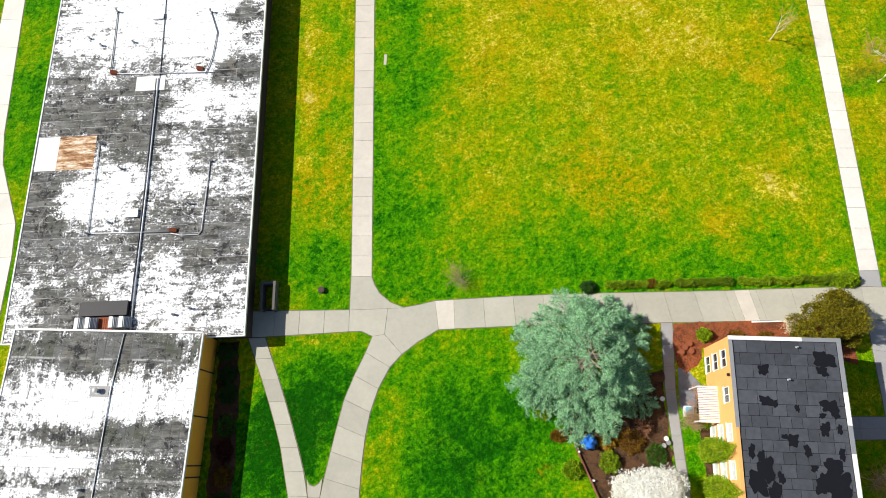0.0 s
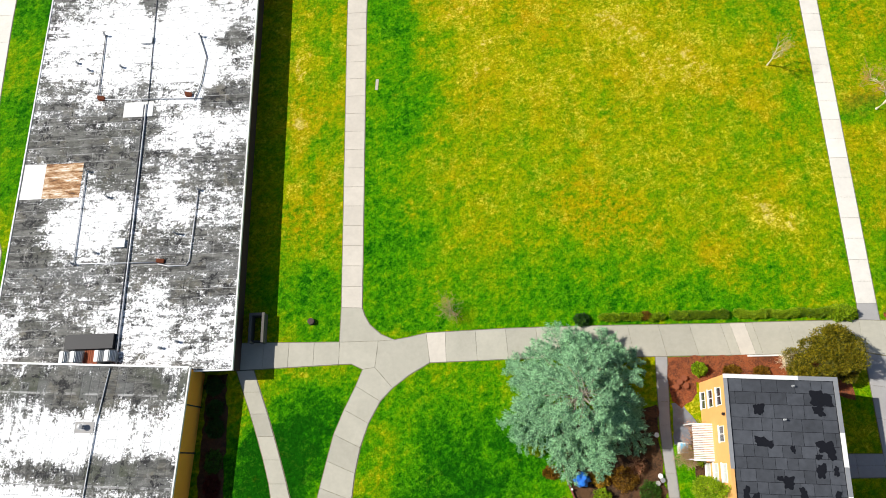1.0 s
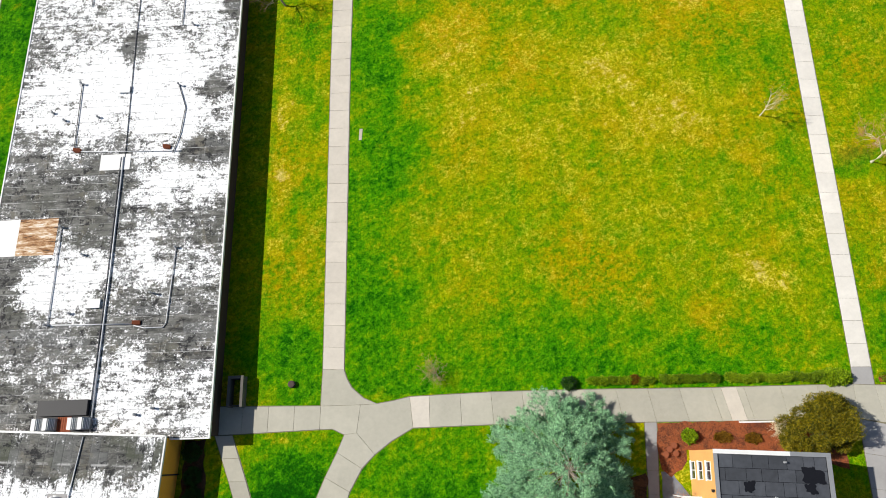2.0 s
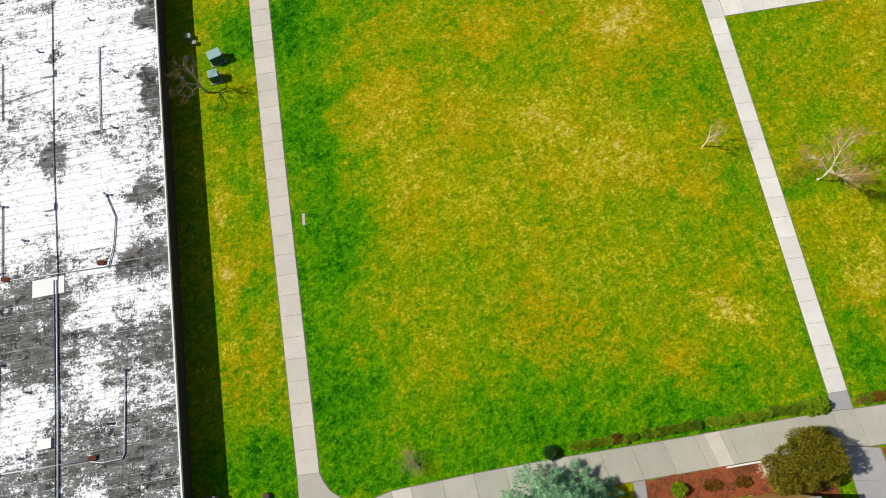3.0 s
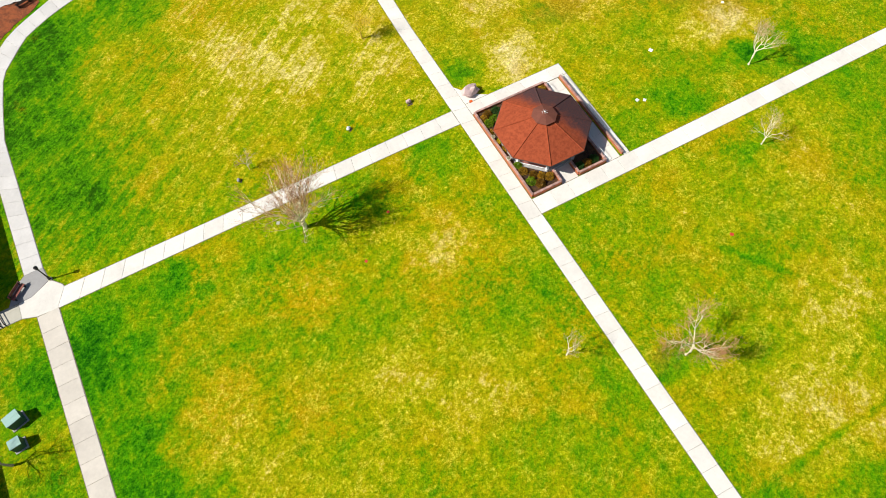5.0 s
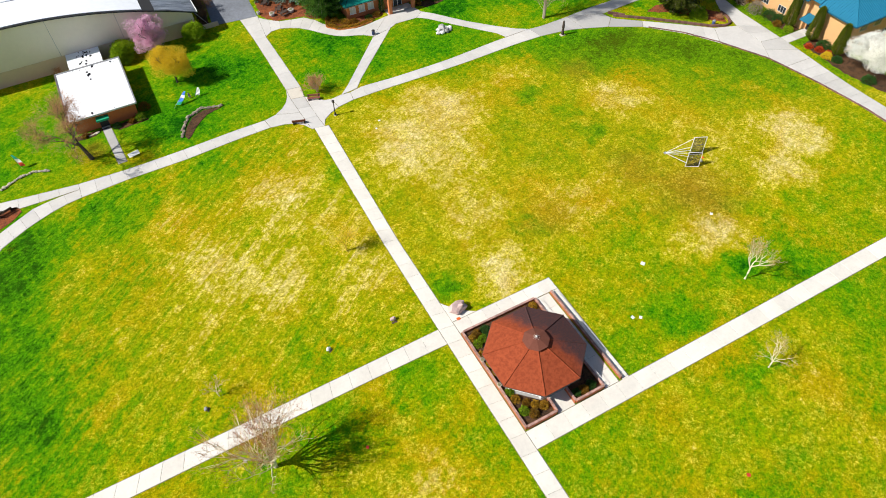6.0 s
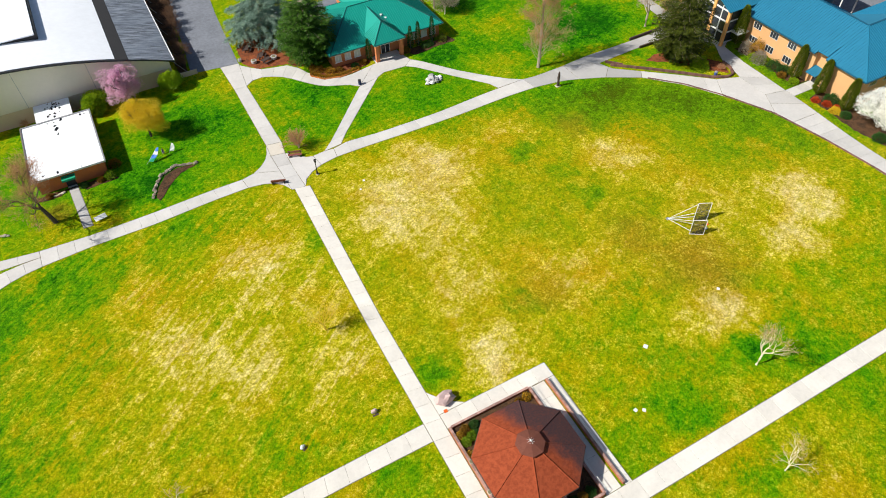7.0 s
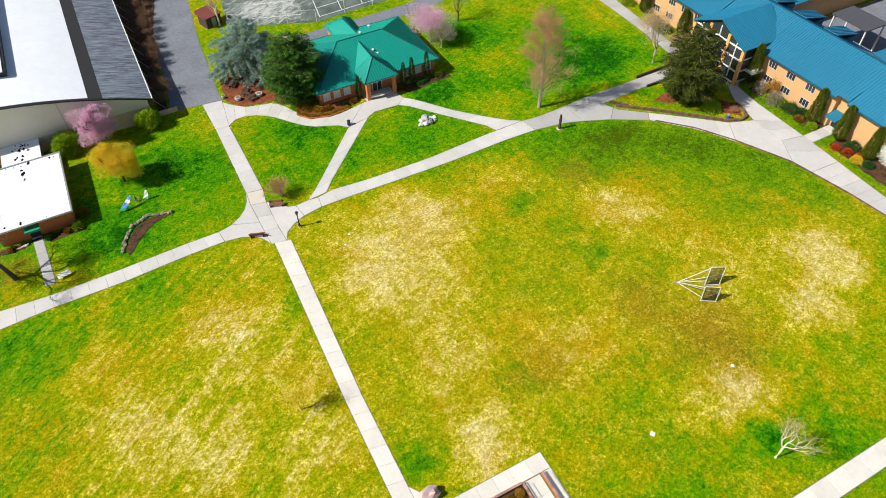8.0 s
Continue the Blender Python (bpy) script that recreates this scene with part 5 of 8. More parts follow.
def lay_sheets(parent, x0, y0, x1, y1, z, rows, cols, mat, rng, along_x=True, stagger=True):
    """Roofing sheets laid in courses, each with its own thickness and lap."""
    h = (y1 - y0) / rows if along_x else (x1 - x0) / rows
    for r in range(rows):
        cut = [0.0] + sorted(((k + (0.5 * (r % 2) if stagger else 0) + rng.uniform(-0.12, 0.12)) / cols) for k in range(1, cols)) + [1.0]
        for a, b in zip(cut, cut[1:]):
            if along_x:
                p = (x0 + (x1 - x0) * a, y0 + r * h, x0 + (x1 - x0) * b, y0 + (r + 1) * h)
            else:
                p = (x0 + r * h, y0 + (y1 - y0) * a, x0 + (r + 1) * h, y0 + (y1 - y0) * b)
            zz = z + rng.uniform(0.004, 0.016)
            g = 0.012
            v = [(p[0] + g, p[1] + g, z - 0.01), (p[2] - g, p[1] + g, z - 0.01), (p[2] - g, p[3] - g, z - 0.01), (p[0] + g, p[3] - g, z - 0.01),
                 (p[0] + g, p[1] + g, zz), (p[2] - g, p[1] + g, zz), (p[2] - g, p[3] - g, zz - 0.006), (p[0] + g, p[3] - g, zz - 0.006)]
            share("roofing_sheet", mesh_of("roofing_sheet", v, [(4, 5, 6, 7), (0, 1, 5, 4), (1, 2, 6, 5), (2, 3, 7, 6), (3, 0, 4, 7)], mat), parent)


def window(parent, x, y, z, w, h, way, frame_mat=None, glass=None, panes=2, sill=True):
    """A window set on a wall face; way is the outward side: 'w', 's' or 'e'."""
    turn = {"s": 0, "e": 90, "n": 180, "w": -90}[way]
    m = pose(x, y, z, 0, 0, turn)
    fm = frame_mat or WHITE
    t = 0.07
    fr = bmesh.new()
    rings = []
    for yy in (-0.05, 0.03):
        for sx, sz in ((w / 2, h / 2), (w / 2 - t, h / 2 - t)):
            rings.append([fr.verts.new((x * sx, yy, z1 * sz)) for x, z1 in ((-1, -1), (1, -1), (1, 1), (-1, 1))])
    for p, q in ((rings[0], rings[1]), (rings[1], rings[3]), (rings[3], rings[2]), (rings[2], rings[0])):
        for i in range(4):
            fr.faces.new((p[i - 1], p[i], q[i], q[i - 1]))
    ob = part("window", fr, fm, parent)
    ob.matrix_basis = m
    for k in range(1, panes):
        c = -w / 2 + w * k / panes
        part("mullion", boxes((c - t / 2, -0.045, -h / 2 + t, c + t / 2, 0.03, h / 2 - t)), fm, ob)
    share("pane", mesh_of("pane", [(-w / 2 + t, -0.012, -h / 2 + t), (w / 2 - t, -0.012, -h / 2 + t), (w / 2 - t, -0.012, h / 2 - t), (-w / 2 + t, -0.012, h / 2 - t)], [(0, 1, 2, 3)], glass or GLASS), ob)
    if sill:
        part("sill", boxes((-w / 2 - 0.08, -0.14, -h / 2 - 0.1, w / 2 + 0.08, 0.03, -h / 2 - 0.004)), fm, ob)
    return ob


def vent_pipe(parent, x, y, z, h=0.5, r=0.10, mat=None):
    bm = lathe(bmesh.new(), [(r * 2.0, z), (r * 1.9, z + 0.05), (r, z + 0.09), (r, z + h), (r * 1.5, z + h + 0.01), (r * 1.5, z + h + 0.12), (0.03, z + h + 0.2)], 10, x, y)
    return part("vent", bm, mat or GREY, parent)


def hatch(parent, x, y, z, w, d, h, mat=None):
    bm = boxes((x - w / 2, y - d / 2, z, x + w / 2, y + d / 2, z + h * 0.75), (x - w / 2 - 0.06, y - d / 2 - 0.06, z + h * 0.75, x + w / 2 + 0.06, y + d / 2 + 0.06, z + h))
    return part("skylight", bm, mat or WHITE, parent, soft=0.03)


def stained_coating():
    """White coating with rust-brown streaks and bare bands along the laps."""
    m, nt, b = material("stained_coating", 0.8, 0.0, 0.3)
    p = place(nt)
    s = speckle(nt, stretch(nt, p, 0.5, 2.4, 1), 1.0, 7, 0.75, 0.4)
    c = ramp(nt, s, [(0.36, (0.05, 0.035, 0.03)), (0.46, (0.34, 0.16, 0.06)), (0.54, (0.62, 0.44, 0.27)), (0.64, (0.88, 0.86, 0.82))])
    feed(nt, b.inputs["Base Color"], c)
    return m


def long_building():
    rng = np.random.default_rng(11)
    ob = thing("flat_roofed_building", "long flat-roofed building with worn white-coated roofing", "building", -24.55, 12.36, 0, 1.65)
    X, Y, Z = -26.9, 74.0, 3.3
    part("wall", ring_wall(bmesh.new(), X + 0.35, 0.35, -0.35, Y, 0, Z - 0.25), plain("dark_brown_brick", (0.075, 0.045, 0.035), 0.85, spread=0.3), ob)
    part("roof", boxes((X, 0, Z - 0.25, 0, Y, Z - 0.008)), SLATE, ob)
    lay_sheets(ob, X + 0.15, 0.15, -0.15, Y, Z, 74, 4, ROOF_A, rng)
    for r in ((-0.13, -0.02, Z - 0.26, 0.03, Y, Z + 0.09), (X - 0.03, -0.02, Z - 0.26, X + 0.13, Y, Z + 0.07), (X + 0.13, -0.03, Z - 0.26, -0.13, 0.12, Z + 0.07)):
        part("edge_flashing", boxes(r), FLASHING, ob, soft=0.02)
    # conduit and drain lines
    def line(pts, r, mat, lift=0.12):
        bm = tube(bmesh.new(), [(x, y, Z + lift) for x, y in pts], r, 6)
        part("pipe", bm, mat, ob, smooth=True)
    line([(-12.6, 1.0), (-12.6, 18), (-12.75, 32.2)], 0.10, PIPE)
    line([(-12.9, 1.0), (-12.9, 18), (-13.05, 32.2)], 0.055, PIPE_DARK, 0.08)
    line([(-12.6, 32.2), (-13.1, 48), (-13.4, 73.6)], 0.045, PIPE_DARK, 0.08)
    line([(-19.0, 12.4), (-9.4, 12.2)], 0.07, PIPE)
    line([(-9.2, 12.0), (-8.0, 11.7), (-6.0, 11.7), (-5.7, 12.2), (-5.55, 16), (-5.4, 20.6)], 0.06, PIPE)
    line([(-18.9, 12.4), (-19.0, 23.6)], 0.06, PIPE)
    line([(-19.2, 33.2), (-5.9, 32.6)], 0.055, PIPE)
    line([(-18.9, 33.2), (-19.1, 42.2)], 0.055, PIPE_DARK)
    line([(-6.9, 32.4), (-6.2, 35), (-5.9, 38.4), (-6.9, 41.3)], 0.055, PIPE_DARK)
    line([(-6.9, 50.0), (-7.4, 50.0), (-7.4, 61.6), (-6.6, 61.7)], 0.055, PIPE_DARK)
    line([(-19.4, 53.6), (-19.6, 61.8)], 0.055, PIPE_DARK)
    line([(-20, 56), (-14, 57)], 0.04, PIPE_DARK)
    for x, y, h in ((-18.9, 23.7, 0.5), (-19.1, 42.3, 0.5), (-6.9, 41.4, 0.55), (-5.4, 20.7, 0.4), (-7.5, 15.5, 0.7), (-19.0, 12.4, 0.5), (-5.9, 50.0, 0.45), (-20.6, 37.4, 0.35), (-16.5, 37.6, 0.35), (-22.2, 38.5, 0.3), (-6.2, 3.2, 0.4),
                    (-8.0, 2.6, 0.35), (-15, 62.6, 0.4), (-5.6, 57.8, 0.35), (-9.8, 55.3, 0.3), (-22, 62.8, 0.35), (-4.2, 56.6, 0.3), (-8.5, 66, 0.4), (-16.6, 13.6, 0.3), (-16, 20.3, 0.4)):
        vent_pipe(ob, x, y, Z, h)
    hatch(ob, -13.9, 14.6, Z, 1.3, 0.9, 0.35)
    hatch(ob, -13.7, 41.2, Z, 1.4, 0.8, 0.3)
    hatch(ob, -13.9, 59.2, Z, 1.5, 0.9, 0.35)
    part("repair_patch", boxes((-15.5, 30.6, Z + 0.004, -11.9, 32.6, Z + 0.06)), FLASHING, ob, "white coated repair patch", soft=0.02)
    part("repair_patch", boxes((-26.6, 20.5, Z + 0.004, -24.0, 24.9, Z + 0.03)), FLASHING, ob, "white coated repair patch")
    part("repair_patch", boxes((-24.0, 20.5, Z + 0.004, -19.5, 24.9, Z + 0.024)), stained_coating(), ob, "rust-stained roofing patch")
    for x, y in ((-8.9, 12.3), (-7.6, 33.2), (-18.4, 33.3)):
        bm = boxes((x - 0.35, y - 0.22, Z, x + 0.35, y + 0.22, Z + 0.22))
        bm.verts.ensure_lookup_table()
        for v in bm.verts:
            if v.co.z > Z + 0.1 and v.co.x < x:
                v.co.z += 0.35
        part("pipe_shield", bm, RUST, ob, "rust-red metal pipe shield")
    # platform for the condensers
    part("platform", boxes((-18.6, 1.0, Z + 0.02, -12.9, 4.3, Z + 0.10), (-18.1, 2.7, Z + 0.10, -13.0, 4.3, Z + 0.55)), BLACK_TRIM, ob, "black felt-covered equipment platform", soft=0.04)
    for x in (-18.4, -17.2, -14.6, -13.5):
        unit_ob = thing("air_conditioner", "white rooftop condenser unit with dark grille", "air conditioner", -24.55, 12.36, 0, 1.65, "condensers on the flat roof")
        z = Z + 0.10
        part("casing", boxes((x, 1.25, z, x + 0.42, 2.45, z + 0.95)), WHITE, unit_ob, soft=0.03)
        bm = boxes((x + 0.425, 1.25, z, x + 1.0, 2.45, z + 0.90))
        for v in bm.verts:
            if v.co.z > z + 0.5 and v.co.x > x + 0.6:
                v.co.z -= 0.55
        part("coil_housing", bm, GREY, unit_ob, "grey sloping coil housing")
        for k in range(5):
            f = (k + 0.5) / 5
            part("louvre", boxes((x + 0.46 + 0.52 * f, 1.33, z + 0.90 - 0.55 * f, x + 0.50 + 0.52 * f, 2.37, z + 0.95 - 0.55 * f)), WHITE, unit_ob)
        part("front_grille", boxes((x + 0.06, 2.453, z + 0.08, x + 0.38, 2.47, z + 0.85)), DARK_STEEL, unit_ob)
    for k in range(7):
        part("platform_board", boxes((-16.2 + k * 0.22, 1.1, Z + 0.104, -16.02 + k * 0.22, 2.6, Z + 0.15)), RUST, ob)
    # low walls of the side entrance
    ent = thing("entrance_well", "low-walled concrete stairwell beside the flat-roofed building", "stairwell", -24.1, 15.3, 0, 1.65)
    part("wall", boxes((0.2, 0.3, 0, 0.5, 3.6, 1.3), (1.6, 0.3, 0, 1.9, 3.6, 1.3), (0.5, 3.3, 0, 1.6, 3.6, 1.3)), plain("weathered_grey_wall", (0.13, 0.12, 0.105), 0.9, spread=0.5), ent, soft=0.03)
    part("door", boxes((0.55, 0.45, 0, 1.55, 0.52, 1.2)), BLACK_TRIM, ent)


def south_wing():
    rng = np.random.default_rng(12)
    ob = thing("flat_roofed_wing", "flat-roofed wing with orange stucco wall panels", "building", -28.65, 12.55, 0, -1.6)
    X, Y, Z = -20.9, -36.0, 4.25
    part("wall", ring_wall(bmesh.new(), X + 0.25, Y + 0.25, -0.28, -0.05, 0, Z - 0.2), BRICK_RED, ob)
    part("roof", boxes((X, Y, Z - 0.2, 0, 0, Z - 0.008)), SLATE, ob)
    lay_sheets(ob, X + 0.15, -11.0, -0.15, -0.1, Z, 22, 3, ROOF_B, rng, along_x=False)
    lay_sheets(ob, X + 0.15, -36.0, -0.15, -11.0, Z, 25, 3, ROOF_B, rng)
    part("edge_flashing", boxes((-0.12, Y, Z - 0.2, 0.03, 0, Z + 0.09)), FLASHING, ob, soft=0.02)
    part("edge_flashing", boxes((X - 0.03, Y, Z - 0.2, X + 0.12, 0, Z + 0.07)), FLASHING, ob, soft=0.02)
    part("edge_flashing", boxes((X + 0.12, -0.10, Z - 0.1, -0.12, 0.10, Z + 0.14)), FLASHING, ob, soft=0.02)
    y = -0.15
    for w in (3.55, 4.6, 4.75, 1.0, 4.6, 4.6, 4.6, 4.6, 3.0):
        part("wall_panel", boxes((-0.27, y - w, 0.25, -0.05, y, Z - 0.21)), STUCCO, ob, soft=0.02)
        part("panel_joint", boxes((-0.24, y - w - 0.14, 0.0, -0.02, y - w - 0.003, Z - 0.21)), BLACK_TRIM, ob)
        y -= w + 0.145
    for pts, r, m in (([(-8.6, -0.3), (-9.0, -6), (-9.0, -18), (-8.8, -34)], 0.06, PIPE),):
        part("pipe", tube(bmesh.new(), [(x, yy, Z + 0.10) for x, yy in pts], r, 6), m, ob, smooth=True)
    vent_pipe(ob, -10.4, -6.3, Z, 0.5, 0.2)
    part("vent_base", boxes((-11.2, -6.9, Z + 0.02, -9.2, -5.8, Z + 0.05)), CONCRETE_GREY, ob)
    vent_pipe(ob, -10.5, -16.0, Z, 0.4, 0.12)


def north_wing():
    rng = np.random.default_rng(13)
    ob = thing("flat_roofed_wing", "flat-roofed wing with orange brick wall and white roof edge", "building", -20.8, 86.55, 0, 1.0)
    X, Y, Z = -30.0, 24.0, 4.1
    part("wall", ring_wall(bmesh.new(), X + 0.9, 0.9, -1.3, Y, 0, Z - 0.25), BRICK_ORANGE, ob)
    part("roof", boxes((X, 0, Z - 0.25, 0, Y, Z - 0.008)), SLATE, ob)
    lay_sheets(ob, X + 0.15, 0.15, -0.15, Y, Z, 24, 3, ROOF_A, rng)
    part("edge_flashing", boxes((-0.12, -0.02, Z - 0.25, 0.04, Y, Z + 0.1)), FLASHING, ob, soft=0.02)
    part("edge_flashing", boxes((X, -0.03, Z - 0.25, -0.12, 0.12, Z + 0.1)), FLASHING, ob, soft=0.02)
    vent_pipe(ob, -1.5, 1.2, Z, 0.4)
    for x in (-4.0, -7.5, -11.0):
        window(ob, x, 0.89, 1.9, 1.6, 1.3, "s")


def brick_block():
    rng = np.random.default_rng(14)
    ob = thing("brick_building", "three-storey orange brick block with worn grey flat roof", "building", 24.45, 11.2, 0, -2.1)
    W, D, Z = 10.35, -26.0, 7.43
    part("wall", ring_wall(bmesh.new(), 0, D, W, 0, 0, Z), BRICK_ORANGE, ob)
    part("roof", boxes((0.3, D + 0.3, Z - 0.5, W - 0.3, -0.3, Z - 0.06)), TAR, ob)
    # roofing sheets laid like masonry, with bare places between
    y = -0.35
    r = 0
    while y > D + 1.6:
        h = rng.uniform(0.95, 1.25)
        x = 0.4 - (0.6 if r % 2 else 0)
        while x < W - 0.4:
            w = rng.uniform(0.9, 1.9)
            a, b = max(x, 0.36), min(x + w, W - 0.36)
            if b - a > 0.3:
                z = Z - 0.055 + rng.uniform(0, 0.012)
                v = [(a + 0.02, y - h + 0.02, z), (b - 0.02, y - h + 0.02, z), (b - 0.02, y - 0.02, z + 0.008), (a + 0.02, y - 0.02, z + 0.008)]
                v += [(p[0], p[1], Z - 0.06) for p in v]
                share("roofing_sheet", mesh_of("roofing_sheet", v, [(0, 1, 2, 3), (4, 5, 1, 0), (5, 6, 2, 1), (6, 7, 3, 2), (7, 4, 0, 3)], SLATE), ob)
            x += w
        y -= h
        r += 1
    for cx, cy, sx, sy in ((8.7, -2.0, 0.9, 0.8), (8.4, -3.1, 0.5, 0.45), (3.0, -3.1, 0.45, 0.55), (2.9, -6.0, 0.6, 0.4), (3.6, -6.2, 0.4, 0.35), (8.6, -6.3, 0.7, 0.6), (9.1, -6.9, 0.4, 0.5), (5.0, -9.5, 0.55, 0.5),
                           (8.0, -8.4, 0.45, 0.6), (6.2, -10.4, 0.35, 0.5), (2.3, -12.2, 0.7, 1.2), (1.5, -13.3, 0.8, 1.0), (2.9, -14.6, 0.6, 1.3), (8.3, -11.8, 0.9, 0.8), (8.6, -13.6, 1.2, 1.4), (7.2, -13.2, 0.6, 0.9), (2.0, -11.0, 0.3, 0.5), (1.2, -10.6, 0.3, 0.6), (3.6, -12.8, 0.3, 0.5), (9.3, -8.4, 0.25, 0.4), (7.9, -7.2, 0.3, 0.25), (5.7, -6.6, 0.2, 0.35), (6.6, -11.9, 0.3, 0.3), (4.3, -9.2, 0.35, 0.2), (9.2, -10.6, 0.3, 0.5)):
        # torn outline: blocky like the sheets, with frayed sides
        wob = rng.uniform(0, 6.28, 3)
        pts = []
        for k in range(46):
            a = 2 * math.pi * k / 46
            f = 0.96 / (abs(math.cos(a)) ** 4 + abs(math.sin(a)) ** 4) ** 0.25
            f *= 1 + 0.14 * math.sin(2 * a + wob[0]) + 0.10 * math.sin(3 * a + wob[1]) + 0.13 * math.sin(6 * a + wob[2]) + rng.normal() * 0.05
            pts.append((cx + sx * f * math.cos(a), cy + sy * f * math.sin(a)))
        part("bare_patch", prism(bmesh.new(), pts, Z - 0.05, Z - 0.030 + rng.uniform(0, 0.002)), TAR, ob)
    for x0, y0, x1, y1, m in ((-0.05, -0.34, 6.8, 0.05, FLASHING), (6.8, -0.34, W + 0.05, 0.05, GREY), (W - 0.34, -5.0, W + 0.05, -0.345, GREY), (W - 0.34, -8.0, W + 0.05, -5.003, FLASHING), (W - 0.34, -10.5, W + 0.05, -8.003, GREY), (W - 0.34, D, W + 0.05, -10.503, FLASHING),
                              (-0.05, -8.5, 0.30, -0.345, GREY), (-0.05, D, 0.24, -8.503, BRICK_ORANGE)):
        part("coping", boxes((x0, y0, Z, x1, y1, Z + 0.10)), m, ob, soft=0.015)
    for z in (1.05, 3.35, 5.75):
        for y in (-1.9, -8.9, -12.3, -15.8, -19.2):
            window(ob, -0.004, y, z, 1.7, 1.25, "w", glass=BLINDS if y < -4 else GLASS)
        for x in (2.4, 7.6):
            window(ob, W + 0.004, -x - 2, z, 1.5, 1.25, "e")
    window(ob, -0.004, -5.4, 5.75, 1.5, 1.25, "w")
    vent_pipe(ob, 6.3, -0.9, Z - 0.05, 0.25, 0.06)
    vent_pipe(ob, 5.2, -4.0, Z - 0.05, 0.3, 0.06)
    part("drain_head", boxes((-0.22, -3.75, Z - 0.7, -0.003, -3.5, Z - 0.35)), DARK_STEEL, ob)
    # slatted porch roof
    can = thing("porch_canopy", "white slatted porch roof on posts by the brick wall", "canopy", 22.2, 3.4, 0, -2.1)
    for i in range(21):
        share("slat", CANOPY_SLAT, can, pose(0.0, 0.10 + i * 0.165, 3.12))
    for x, y in ((0.08, 0.1), (0.08, 3.5), (2.2, 0.1), (2.2, 3.5)):
        part("post", boxes((x - 0.06, y - 0.06, 0, x + 0.06, y + 0.06, 3.1)), WHITE, can)
    part("rail", boxes((0.0, -0.02, 2.95, 2.35, 0.1, 3.1)), WHITE, can)
    part("rail", boxes((0.0, 3.45, 2.95, 2.35, 3.57, 3.1)), WHITE, can)


CANOPY_SLAT = mesh_of("slat", *(lambda w, d, h: ([(0, 0, 0), (w, 0, 0), (w, d, 0), (0, d, 0), (0, 0, h), (w, 0, h), (w, d, h), (0, d, h)],
                      [(3, 2, 1, 0), (4, 5, 6, 7), (0, 1, 5, 4), (1, 2, 6, 5), (2, 3, 7, 6), (3, 0, 4, 7)]))(2.35, 0.115, 0.05), WHITE)


def seam_lines(a, b, c, d, gap, lift=0.09, width=0.06):
    """Standing seams on the roof face a b c d: from the eave a-b up to the ridge d-c; a list of vertex lists."""
    a, b, c, d = (Vector(p) for p in (a, b, c, d))
    n = max(2, int((b - a).length / gap))
    nor = (b - a).cross(d - a).normalized()
    if nor.z < 0:
        nor = -nor
    along = (b - a).normalized()
    up = (nor.cross(along)).normalized()
    if up.z < 0:
        up = -up
    out = []
    for i in range(n + 1):
        p = a.lerp(b, i / n)
        # the seam runs up the slope till it meets the far edge
        best = None
        for e0, e1 in ((b, c), (c, d), (d, a)):
            ev = e1 - e0
            den = up.cross(ev)
            if den.length < 1e-6:
                continue
            s = (e0 - p).cross(ev).dot(den) / den.length_squared
            k = (e0 - p).cross(up).dot(den) / den.length_squared
            if s > 0.05 and -0.001 <= k <= 1.001 and (best is None or s < best):
                best = s
        if best is None:
            continue
        q = p + up * best
        w = along * width / 2
        out.append([tuple(r) for r in (p - w, p + w, q + w, q - w, p - w + nor * lift, p + w + nor * lift, q + w + nor * lift, q - w + nor * lift)])
    return out


SEAM = [(4, 5, 6, 7), (0, 1, 5, 4), (1, 2, 6, 5), (2, 3, 7, 6), (3, 0, 4, 7)]


def roof_face(parent, pts, mat, gap=0.45, thick=0.12, label="", joined=False):
    """One slope of a metal roof with its seams; the first two points are the eave."""
    bm = bmesh.new()
    v = [Vector(p) for p in pts]
    nor = (v[1] - v[0]).cross(v[-1] - v[0]).normalized()
    if nor.z < 0:
        nor = -nor
    hi = [bm.verts.new(p) for p in v]
    lo = [bm.verts.new(p - nor * thick) for p in v]
    bm.faces.new(hi)
    bm.faces.new(lo[::-1])
    for i in range(len(v)):
        bm.faces.new((hi[i - 1], hi[i], lo[i], lo[i - 1]))
    ob = part("roof", bm, mat, parent, label)
    seams = seam_lines(v[0], v[1], v[2], v[3] if len(v) == 4 else v[2], gap)
    if joined:
        verts, faces = [q for s in seams for q in s], [tuple(8 * k + i for i in f) for k in range(len(seams)) for f in SEAM]
        tagged(share("seam", mesh_of("seam", verts, faces, mat), ob), kind="stuff")
    else:
        for s in seams:
            share("seam", mesh_of("seam", s, SEAM, mat), ob)
    return ob


